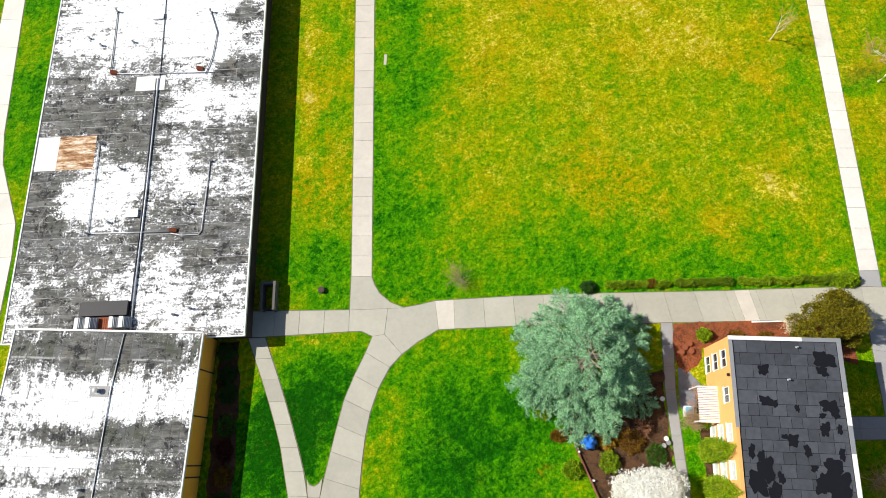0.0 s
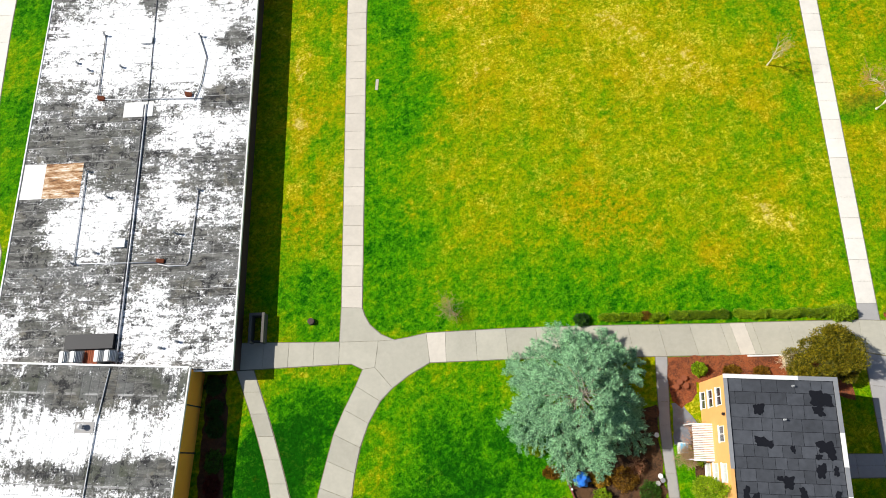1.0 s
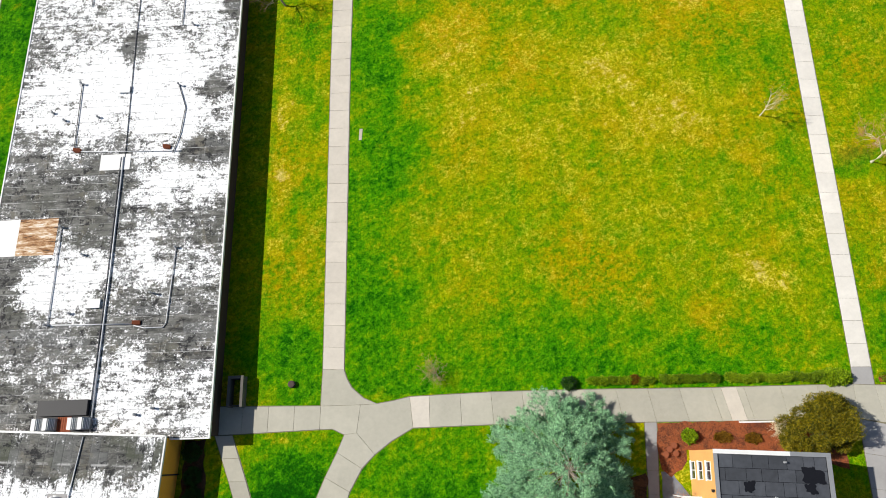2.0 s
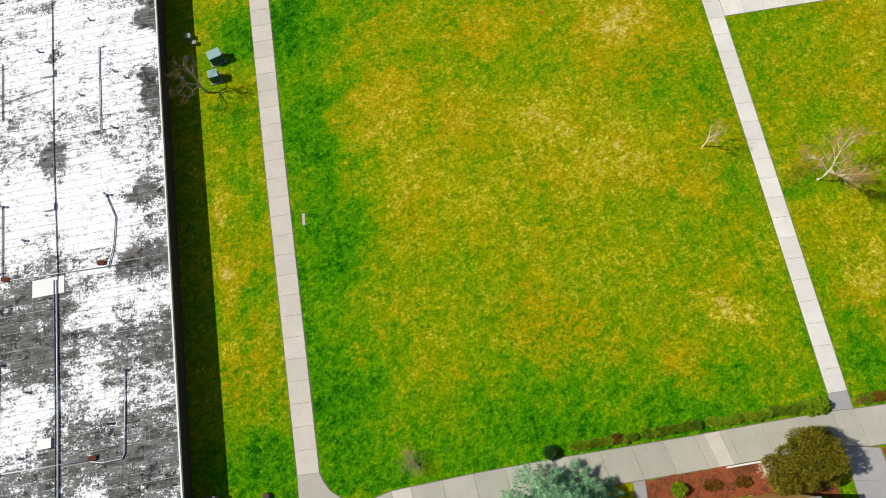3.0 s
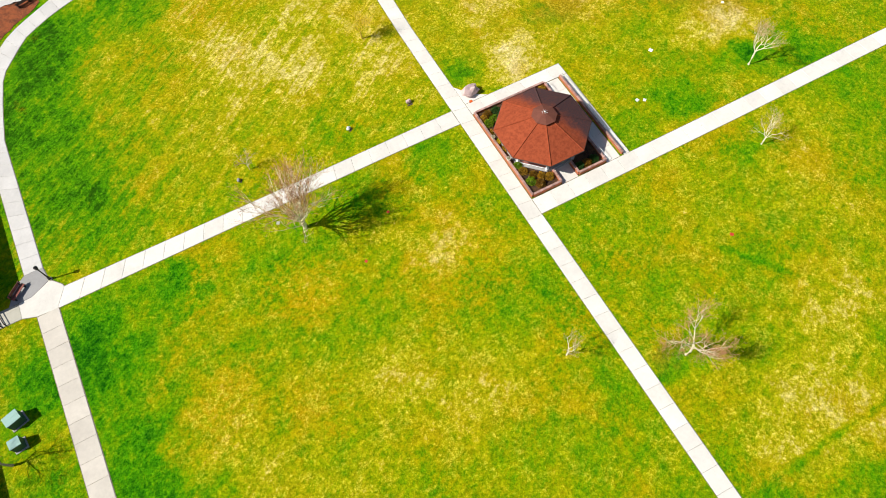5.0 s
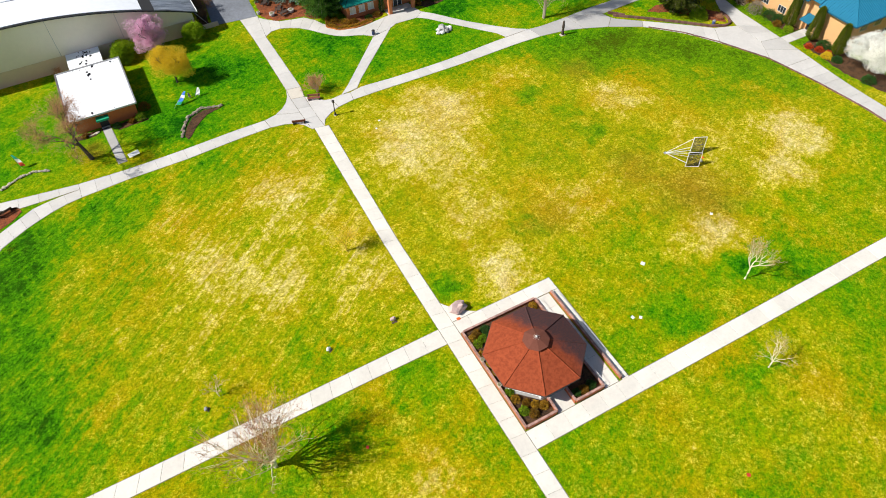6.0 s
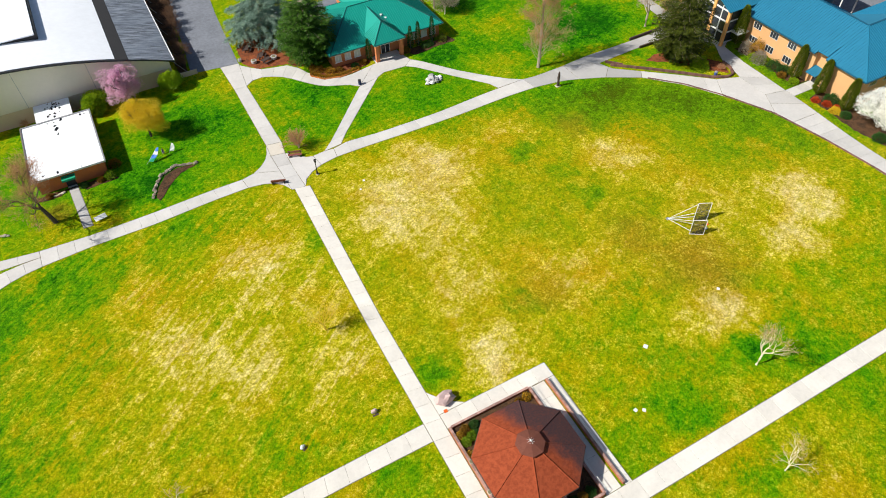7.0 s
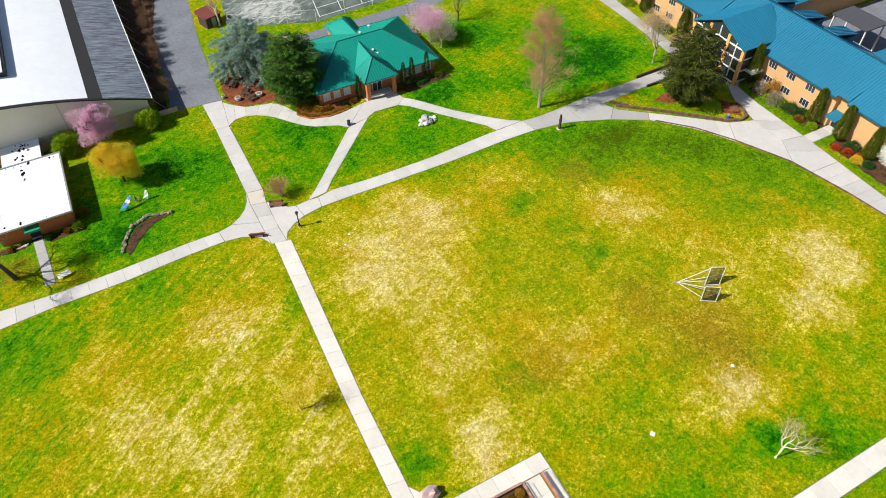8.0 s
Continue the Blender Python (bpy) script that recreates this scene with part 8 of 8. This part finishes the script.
# picnic place before the conifers
def picnic_table(x, y, turn, label="dark weathered picnic table with benches"):
    ob = thing("picnic_table", label, "picnic table", x, y, 0.04, turn, "picnic tables under the conifers")
    for i in range(4):
        part("top_board", boxes((-0.95, -0.38 + i * 0.195, 0.72, 0.95, -0.20 + i * 0.195, 0.76)), WOOD_DARK, ob)
    for y0 in (-0.85, 0.62):
        part("bench_board", boxes((-0.95, y0, 0.42, 0.95, y0 + 0.24, 0.46)), WOOD_DARK, ob)
    for x0 in (-0.7, 0.62):
        part("trestle", boxes((x0, -0.8, 0.34, x0 + 0.08, 0.8, 0.417), (x0, -0.35, 0, x0 + 0.08, -0.22, 0.717), (x0, 0.22, 0, x0 + 0.08, 0.35, 0.717)), WOOD_DARK, ob)


picnic_table(48.9, 176.6, 60)
picnic_table(50.6, 172.6, 62)
picnic_table(51.0, 170.6, 20)
for x, y, r in ((48.7, 171.6, 0.55), (52.6, 171.0, 0.6), (46.4, 173.5, 0.35)):
    ob = thing("planter_tub", "round grey concrete planter tub", "planter", x, y, 0.04)
    part("tub", lathe(bmesh.new(), [(r * 0.8, 0), (r, 0.15), (r * 1.05, 0.6), (r * 0.85, 0.62)], 14), STONE, ob)
    part("soil", lathe(bmesh.new(), [(r * 0.84, 0.6), (r * 0.5, 0.68)], 10), JOINT, ob)

# court behind the teal roof
court = sheet("sports_court", [(54.5, 199.0), (71.8, 191.6), (92.5, 193.2), (98, 232), (60, 240)], 0.035, COURT, "grey-green hard court with worn white lines", "sports court")
for a, b in (((73.2, 193.4), (87.4, 194.4)), ((74.2, 197.4), (90, 198.4)), ((73.2, 193.4), (78, 222)), ((78.6, 193.8), (83, 222)), ((83.7, 194.1), (88, 222)), ((60, 200), (70, 196.4)), ((62, 206), (72, 203))):
    d = Vector((b[0] - a[0], b[1] - a[1], 0)).normalized() * 0.08
    bm = prism(bmesh.new(), [(a[0] + d.y, a[1] - d.x), (b[0] + d.y, b[1] - d.x), (b[0] - d.y, b[1] + d.x), (a[0] - d.y, a[1] + d.x)], 0.036, 0.042)
    part("court_line", bm, WHITE, court)
fence = thing("court_fence", "tall light metal fence posts and rails by the court", "fence")
fp = [(54.7, 198.6), (60.4, 196.2), (66.1, 193.8), (71.8, 191.3), (78.6, 191.9), (85.4, 192.4), (92.4, 192.9)]
for x, y in fp:
    part("post", tube(bmesh.new(), [(x, y, 0), (x, y, 3.0)], 0.07, 6), FLASHING, fence)
for a, b in zip(fp[:4], fp[1:4]):
    part("rail", tube(bmesh.new(), [(*a, 2.95), (*b, 2.95)], 0.035, 5), FLASHING, fence)
shed = thing("shed", "small dark shed with red-brown roof by the road", "shed", 51.6, 202.4, 0, 20)
part("wall", ring_wall(bmesh.new(), -1.8, -1.6, 1.8, 1.6, 0, 2.3, 0.12), WOOD_DARK, shed)
bm = bmesh.new()
prism(bm, [(-2.1, -1.9), (2.1, -1.9), (2.1, 1.9), (-2.1, 1.9)], 2.301, 2.4)
for v in bm.verts:
    if v.co.z > 2.35:
        v.co.z += 0.35 * (1 + v.co.y / 1.9)
part("roof", bm, plain("red_brown_felt", (0.20, 0.055, 0.045), 0.85), shed)
part("door", boxes((-0.5, -1.66, 0, 0.5, -1.605, 2.0)), GREY, shed)

# yard things by the brick building
tub = thing("storage_bin", "white storage bin with a bright blue lid by the wall", "storage bin", 22.0, 4.6, 0, -4)
part("bin", boxes((-0.45, -0.55, 0, 0.45, 0.55, 0.7)), WHITE, tub, soft=0.03)
part("lid", boxes((-0.32, -0.42, 0.703, 0.36, 0.45, 0.76)), plain("pale_blue_plastic", (0.16, 0.52, 0.78), 0.4), tub, soft=0.02)
tarp = thing("tarpaulin", "crumpled bright blue tarpaulin bundle under the cedar", "tarpaulin", 11.6, 1.5)
part("cloth", lump(bmesh.new(), 0, 0, 0, 0.75, 0.68, 1.2, 8, 0.6, 3), TARP, tarp)
for k, (x, y, m) in enumerate(((19.5, 1.9, WHITE), (19.7, 1.5, GREY), (19.2, 1.2, STONE), (19.5, 5.9, WHITE), (20.0, -1.4, WHITE))):
    ob = thing("garden_pot", "small " + ("white" if m is WHITE else "grey") + " garden pot beside the walk", "pot", x, y, 0.05)
    part("pot", lathe(bmesh.new(), [(0.16, 0), (0.24, 0.3), (0.26, 0.32), (0.20, 0.33)], 10), m, ob)
pipe_ob = thing("kerb_board", "white painted board at the bed's edge", "board", 31.7, 14.02, 0.02, 1)
part("board", boxes((-1.9, -0.08, 0, 1.9, 0.08, 0.22)), WHITE, pipe_ob)
CLAY = plain("terracotta", (0.26, 0.075, 0.03), 0.8)
for k, (x, y) in enumerate(((22.4, 11.3), (22.9, 11.7), (22.0, 10.8), (23.0, 10.9))):
    ob = thing("clay_pot", "terracotta pot standing in the mulch", "pot", x, y, 0.04)
    part("pot", lathe(bmesh.new(), [(0.20, 0), (0.30, 0.3), (0.32, 0.34), (0.26, 0.35)], 10), CLAY, ob)


# ---- plants ----
cedar(11.2, 9.4, 9.0, 8.0, 205, CEDAR, "large blue-green weeping cedar with spreading branches", tiers=6, per=11, needle=0.27, dense=0.92, power=0.40, low=0.20, even=0.12, shed=0.36)
leafy_tree(17.0, -3.9, 4.2, 5.0, 3.9, 202, BLOSSOM_WHITE, "spreading tree covered in white blossom", "blossom_tree", 42000, 0.20, 60, BARK, crown=0.75, lobe=(0.18, 0.36), lie=2.5)
leafy_tree(36.7, 13.7, 4.8, 5.3, 4.1, 203, GOLDEN, "bushy golden-olive cypress at the building corner", "golden_cypress", 60000, 0.20, 46, crown=0.98, trunk=0.12, slim=0.4, flat=1.0, lobe=(0.13, 0.26))
bare_tree(33.4, 13.2, 2.6, 204, "leafless pale shrub beside the golden cypress", BARK_PALE, 3, 4, 1.0, stems=4, trunk=0.12, haze=500)
bare_tree(-1.7, 19.3, 3.4, 205, "leafless multi-stemmed shrub on the lawn", BARK, 4, 3, 1.6, stems=6, trunk=0.10, thick=0.012, sway=0.6, haze=260, haze_mat=TWIG_RED)
# young trees on the lawns
bare_tree(36.85, 49.3, 4.6, 206, "young leafless tree with pale bark", BARK_PALE, 4, 3, 0.5, haze=500, haze_mat=TWIG_BUFF, thick=0.02, trunk=0.42)
bare_tree(48.55, 43.0, 7.6, 271, "young leafless birch with pale trunk", BARK_PALE, 5, 4, 0.72, haze=1800, haze_mat=TWIG_RED, trunk=0.42, thick=0.022)
bare_tree(17.3, 79.0, 11.2, 311, "spreading leafless tree with many pale limbs", BARK_PALE, 6, 3, 0.42, stems=4, trunk=0.17, haze=1500, sway=0.13, haze_mat=TWIG_RED, thick=0.022)
bare_tree(82.5, 73.0, 6.8, 209, "young leafless birch with pale trunk", BARK_PALE, 5, 3, 0.6, haze=1100, haze_mat=TWIG_BUFF, trunk=0.4, thick=0.024)
bare_tree(74.95, 61.4, 5.0, 210, "small leafless tree with pale twigs", BARK_PALE, 5, 3, 0.6, haze=800, haze_mat=TWIG_BUFF, thick=0.024)
leafy_tree(37.0, 104.7, 5.0, 2.7, 2.5, 211, WILLOW, "young tree with sparse fine golden spring leaves", "golden_tree", 2800, 0.16, 26, TWIG_GOLD, crown=0.7, trunk=0.28, slim=0.3, lobe=(0.22, 0.45), lie=1.5)
bare_tree(14.2, 90.9, 3.8, 212, "small leafless sapling by the middle path", BARK_PALE, 3, 4, 0.8, haze=300, haze_mat=TWIG_BUFF)
bare_tree(-21.6, 67.2, 6.2, 213, "leafless tree leaning from the building's shade", BARK, 5, 3, 0.85, lean=(-0.2, 0.02), haze=1500, haze_mat=TWIG_BROWN)
bare_tree(47.2, 142.4, 4.4, 214, "rounded leafless shrub by the junction", BARK, 4, 4, 0.8, stems=4, trunk=0.12, haze=1100, haze_mat=TWIG_RED)
bare_tree(8.0, 144.2, 11.5, 215, "spreading dark leafless tree beside the path", BARK_DARK, 6, 3, 1.0, lean=(-0.22, 0.05), haze=9000, haze_mat=TWIG_RED, thick=0.034)
upright_tree(96.3, 142.2, 18.0, 3.7, 216, "tall straight leafless tree with reddish twigs", BARK, TWIG_RED, 16000)
bare_tree(123.9, 143.6, 11.0, 217, "grey leafless tree by the ramped path", BARK, 6, 3, 1.0, haze=5000, haze_mat=TWIG_BUFF)
bare_tree(98.5, 176.8, 8.0, 218, "dark leafless tree behind the pink blossom", BARK_DARK, 5, 3, 0.7, haze=1500, haze_mat=BARK)
bare_tree(131.5, 144.5, 4.5, 219, "leafless shrub by the blue-roofed building", BARK, 4, 4, 0.9, stems=4, trunk=0.1, haze=1800, haze_mat=TWIG_RED)
bare_tree(6.8, 172.0, 2.5, 220, "bare red shrub against the tan wall", TWIG_RED, 3, 4, 0.8, stems=4, trunk=0.1, haze=700, haze_mat=TWIG_RED)
bare_tree(54.5, 11.4, 2.6, 226, "leafless orange-brown shrub in red mulch", TWIG_RED, 4, 4, 1.0, stems=5, trunk=0.1, haze=1800, haze_mat=TWIG_RED)
bare_tree(51.5, 10.6, 3.0, 221, "leafless orange-brown shrub in red mulch", TWIG_RED, 4, 4, 1.0, stems=5, trunk=0.1, haze=1800, haze_mat=TWIG_RED)
bare_tree(47.6, 8.8, 2.4, 222, "leafless orange-brown shrub beside the walk", TWIG_RED, 4, 4, 1.0, stems=4, trunk=0.1, haze=1200, haze_mat=TWIG_RED)
bare_tree(22.0, 3.9, 2.6, 227, "leafless buff climber beside the porch canopy", TWIG_BUFF, 4, 4, 1.0, stems=5, trunk=0.1, haze=1500, haze_mat=TWIG_BUFF)
bare_tree(23.4, 5.6, 3.4, 223, "leafless shrub by the porch canopy", BARK, 4, 4, 0.9, stems=3, trunk=0.12, haze=900, haze_mat=TWIG_RED)
bare_tree(40.0, -2.0, 4.0, 224, "leafless pale shrub behind the brick building", BARK_PALE, 4, 4, 0.9, stems=4, trunk=0.12, haze=1000, haze_mat=TWIG_BUFF)
bare_tree(17.0, 3.0, 2.2, 225, "leafless reddish shrub in the cedar bed", TWIG_RED, 3, 4, 1.0, stems=4, trunk=0.1, haze=900, haze_mat=TWIG_RED)
for k in range(13):
    y = 177.0 + k * 3.6
    bare_tree(36.0 + 0.10 * (y - 177.0) + 0.5 * math.sin(k * 2.3), y, 3.6 + 0.6 * math.sin(k * 1.7), 230 + k, "leafless brown roadside shrub beside the hall", BARK_DARK, 4, 4, 0.9, stems=4, trunk=0.12, haze=1700, haze_mat=TWIG_BROWN, group="leafless shrubs along the road")
bare_tree(53.0, 200.5, 9.0, 240, "leafless pale tree by the court fence", BARK_PALE, 4, 3, 0.6, haze=900, haze_mat=TWIG_BUFF)

# trees to the north
BUFF = leafy("buff_buds", (0.24, 0.19, 0.13), (0.50, 0.44, 0.34))
cedar(53.6, 179.8, 10.8, 8.2, 250, CEDAR_DARK, "blue-green cedar beside the road", tiers=8, per=10, needle=0.34, droop=0.12, dense=0.8, power=0.55)
conifer(58.9, 167.4, 12.5, 5.2, 251, SPRUCE, "dense dark green conifer by the teal-roofed building", tiers=16, per=13, sprays=230, needle=0.36, droop=0.12, power=0.55, slim=0.3, fan=0.4, egg=True, low=0.03)
conifer(120.9, 131.0, 14.5, 4.4, 252, SPRUCE_OLIVE, "large dark olive conifer in a walled bed", tiers=15, per=11, sprays=230, needle=0.38, droop=0.15, power=0.55, slim=0.28, fan=0.34, egg=True, low=0.05, uneven=0.26)
leafy_tree(25.7, 158.4, 7.4, 4.3, 4.2, 253, WILLOW, "rounded tree with golden spring leaves", "golden_tree", 30000, 0.20, 46, BARK_DARK, crown=0.80, trunk=0.25, lobe=(0.20, 0.42), droop=0.5)
leafy_tree(24.3, 169.8, 8.6, 4.2, 3.3, 254, BLOSSOM_PINK, "pink blossom tree against the tan hall", "blossom_tree", 20000, 0.23, 34, BARK_DARK, crown=0.85, lobe=(0.18, 0.40), lie=1.2)
leafy_tree(89.6, 172.6, 9.0, 4.4, 4.2, 255, BLOSSOM_PINK, "loose pink blossom tree behind the teal roof", "blossom_tree", 9000, 0.26, 14, BARK, crown=0.7)
leafy_tree(90.4, 169.2, 6.0, 3.0, 3.0, 256, BUFF, "budding pale shrub tree beside the pink blossom", "budding_tree", 5000, 0.18, 12, BARK_PALE, crown=0.85)
leafy_tree(19.0, 170.6, 3.7, 2.4, 2.0, 257, LAUREL, "bright green evergreen shrub by the hall", "evergreen_shrub", 13000, 0.30, 12, crown=0.98, trunk=0.1)
leafy_tree(32.6, 171.2, 3.5, 2.0, 1.9, 258, LAUREL, "bright green rounded evergreen by the hall corner", "evergreen_shrub", 12000, 0.28, 12, crown=0.98, trunk=0.1)
leafy_tree(136.2, 97.4, 6.8, 5.4, 5.0, 259, BLOSSOM_WHITE, "white blossom tree by the buff wall", "blossom_tree", 34000, 0.20, 46, BARK, crown=0.85, lobe=(0.2, 0.42), lie=1.2)
shrub(123.2, 127.0, 1.7, 1.5, 1.9, 260, LAUREL, "bright yellow-green shrub beside the conifer", 2200, 0.22)
bare_tree(126.0, 124.0, 1.8, 261, "low reddish leafless shrub in the walled bed", TWIG_RED, 3, 5, 1.2, stems=6, trunk=0.1, haze=1300, haze_mat=TWIG_RED)
for k, (x, y, h, r) in enumerate(((134.9, 129.2, 8.2, 1.3), (135.2, 115.0, 7.0, 1.15), (135.1, 109.4, 7.0, 1.15), (135.3, 103.6, 6.4, 1.15), (135.4, 148.6, 5.8, 1.2), (135.2, 160.0, 5.6, 1.2))):
    column_tree(x, y, h, r, 270 + k, ARBOR, "tall olive-green arborvitae column against the buff wall", 11000, size=0.2, group="columnar evergreens along the wall")
for k, (x, y, h, r) in enumerate(((77.9, 160.6, 4.9, 0.62), (79.8, 160.9, 5.2, 0.62), (83.0, 161.0, 5.4, 0.62), (68.9, 161.0, 4.6, 0.6))):
    column_tree(x, y, h, r, 280 + k, DEEP, "slender dark green cypress before the brick wall", 1500, "cypress", 0.22, 0.5, group="cypresses at the teal-roofed building")
for k, (x, y, rx, h, m) in enumerate(((84.8, 160.3, 1.1, 1.3, ARBOR), (80.8, 159.8, 0.9, 0.8, DEEP), (76.6, 160.2, 0.9, 0.9, HEDGE_RED), (81.9, 160.0, 0.8, 0.8, DEEP), (67.5, 160.6, 0.8, 0.8, HEDGE_RED), (65.6, 160.3, 0.8, 0.7, DEEP), (60.6, 160.9, 1.0, 1.0, BOX_GOLD), (62.4, 160.6, 0.8, 0.7, HEDGE_RED),
                                    (58.9, 162.4, 1.0, 0.9, BOX_GOLD), (17.4, 150.8, 0.9, 1.1, HEDGE), (16.0, 150.6, 0.6, 0.7, HEDGE_RED), (13.4, 150.6, 0.7, 0.7, DEEP), (8.0, 150.6, 0.6, 0.6, HEDGE_RED), (18.6, 153.5, 1.0, 1.2, HEDGE_RED))):
    shrub(x, y, rx, rx, h, 300 + k, m, "low rounded shrub in a bed by the brick wall", 700, 0.16)
for k, (x, y, rx, h, m) in enumerate(((134.0, 122.4, 1.4, 2.2, BUFF), (135.3, 124.6, 1.5, 3.2, BOX_GOLD), (134.2, 126.2, 1.2, 2.4, BUFF), (134.6, 121.6, 1.3, 1.2, HEDGE), (134.8, 119.4, 1.4, 1.5, DEEP), (135.3, 117.4, 1.2, 1.4, DEEP), (134.0, 116.6, 0.8, 0.8, HEDGE_RED), (133.9, 123.6, 1.0, 1.0, LAUREL), (134.2, 114.0, 0.9, 0.9, LAUREL),
                                    (122.6, 126.3, 1.7, 1.6, LAUREL), (133.2, 108.0, 0.7, 0.6, RED_LEAF), (133.9, 106.2, 0.75, 0.7, RED_LEAF), (133.4, 104.0, 0.9, 0.9, WILLOW), (134.4, 104.6, 0.6, 0.6, RED_LEAF), (133.9, 102.2, 0.9, 0.9, DEEP), (135.6, 106.6, 1.4, 1.2, DEEP), (133.6, 147.6, 1.4, 1.2, HEDGE), (133.8, 151.5, 1.5, 1.5, DEEP), (134.4, 155.6, 1.4, 1.3, HEDGE_RED), (134.6, 164.5, 1.5, 1.4, HEDGE), (133.6, 95.0, 1.2, 1.1, DEEP))):
    shrub(x, y, rx, rx, h, 330 + k, m, "mixed flowering shrub in the bed along the buff wall", 900, 0.19)

for k, (x, y) in enumerate(evenly([(58.2, 164.4), (57.3, 161.8), (58.9, 159.8), (62.0, 158.9), (65.6, 159.3)], 14)):
    shrub(x, y, 0.5, 0.5, 0.55, 500 + k, BOX_GOLD, "low rust-orange hedge shrub along the brick edging", 420, 0.12, name="hedge_shrub", group="rust-orange hedge at the teal-roofed building")
# low hedge along the cross path
rng = np.random.default_rng(77)
x = 15.2
k = 0
while x < 39.4:
    w = rng.uniform(0.55, 0.85)
    gap = 21.2 < x < 22.0 or 28.2 < x < 29.4
    if not gap:
        m = HEDGE_RED if rng.uniform() < 0.06 else (LAUREL if rng.uniform() < 0.5 else HEDGE)
        h = rng.uniform(0.6, 0.9)
        shrub(x, 18.25 + 0.02 * (x - 15) / 1.2 + rng.normal() * 0.08, w, rng.uniform(0.36, 0.52), h, 400 + k, m, "clipped low hedge shrub, " + ("reddish" if m is HEDGE_RED else "green") + ", beside the path", 620, 0.13, name="hedge_shrub", group="low hedge along the cross path")
    x += w * 1.2
    k += 1
shrub(40.2, 18.55, 1.5, 0.85, 1.25, 460, LAUREL, "larger yellow-green shrub at the hedge end", 1800, 0.2, name="hedge_shrub", group="low hedge along the cross path")
shrub(12.6, 18.0, 0.8, 0.7, 0.9, 461, DEEP, "dark green shrub at the hedge start", 800, 0.15, name="hedge_shrub", group="low hedge along the cross path")
x = 45.6
while x < 74:
    w = rng.uniform(0.5, 0.9)
    shrub(x, 18.6 + rng.normal() * 0.08, w, 0.55, rng.uniform(0.4, 0.7), 470 + k, HEDGE_RED if rng.uniform() < 0.4 else HEDGE, "sparse low hedge shrub in red mulch", 420, 0.13, name="hedge_shrub", group="low hedge along the east path")
    x += w * 1.5
    k += 1
# shrubs by the near buildings
for k, (x, y, rx, ry, h, m, what) in enumerate(((-27.5, 11.0, 0.95, 0.95, 1.1, DEEP, "dark green rounded shrub"), (-27.2, 8.6, 0.9, 0.95, 1.0, DEEP, "dark green rounded shrub"), (-27.0, 6.6, 0.95, 1.0, 1.0, DEEP, "dark green rounded shrub"),
                                             (-26.8, 3.2, 0.9, 1.2, 0.9, SPRUCE, "very dark low shrub by the orange wall"), (-26.7, 0.6, 0.85, 1.2, 0.9, leafy("maroon_leaves", (0.05, 0.008, 0.008), (0.16, 0.03, 0.02)), "maroon-leaved shrub below the orange wall"), (-26.6, -2.0, 0.9, 1.0, 0.8, HEDGE_RED, "brownish low shrub by the orange wall"), (-26.6, -4.6, 0.9, 1.0, 1.0, DEEP, "dark green rounded shrub"),
                                             (23.5, 0.75, 0.95, 1.1, 7.0, LAUREL, "tall clipped yellow-green column shrub against the brick wall"), (23.5, -2.9, 0.95, 1.15, 7.0, LAUREL, "tall clipped yellow-green column shrub against the brick wall"), (23.3, 3.6, 1.0, 0.7, 1.1, LAUREL, "bright green shrub by the canopy"), (23.5, -7.0, 0.95, 1.15, 6.8, LAUREL, "tall clipped yellow-green column shrub against the brick wall"),
                                             (24.6, 12.6, 0.75, 0.7, 1.0, LAUREL, "yellow-green shrub in red mulch"), (7.2, 4.6, 0.9, 0.8, 0.7, LAUREL, "low yellow-green shrub in the lawn"), (9.8, -1.2, 1.0, 0.9, 0.9, LAUREL, "low yellow-green shrub by the timber edging"), (8.6, 2.2, 0.9, 0.6, 0.4, HEDGE_RED, "low reddish shrub on bare soil"),
                                             (13.6, -0.4, 1.0, 1.1, 1.2, LAUREL, "yellow-green shrub by the white blossom"), (13.5, 1.6, 1.0, 0.8, 0.7, BOX_GOLD, "low orange-brown shrub in dark mulch"), (16.0, 1.6, 1.4, 1.2, 0.9, HEDGE_RED, "brown shrub in the cedar bed"), (18.4, 0.2, 1.0, 1.2, 0.9, SPRUCE, "dark low shrub in the cedar bed"),
                                             (52.5, 14.6 - 2.4, 0.9, 0.7, 0.8, HEDGE, "green shrub in the red mulch bed"), (31.0, 12.4, 0.8, 0.5, 0.5, HEDGE_RED, "low brown ground cover in mulch"), (28.0, 12.5, 0.9, 0.5, 0.4, HEDGE_RED, "low brown ground cover in mulch"))):
    shrub(x, y, rx, ry, h, 520 + k, m, what, 3600 if h > 5 else 900, 0.17)
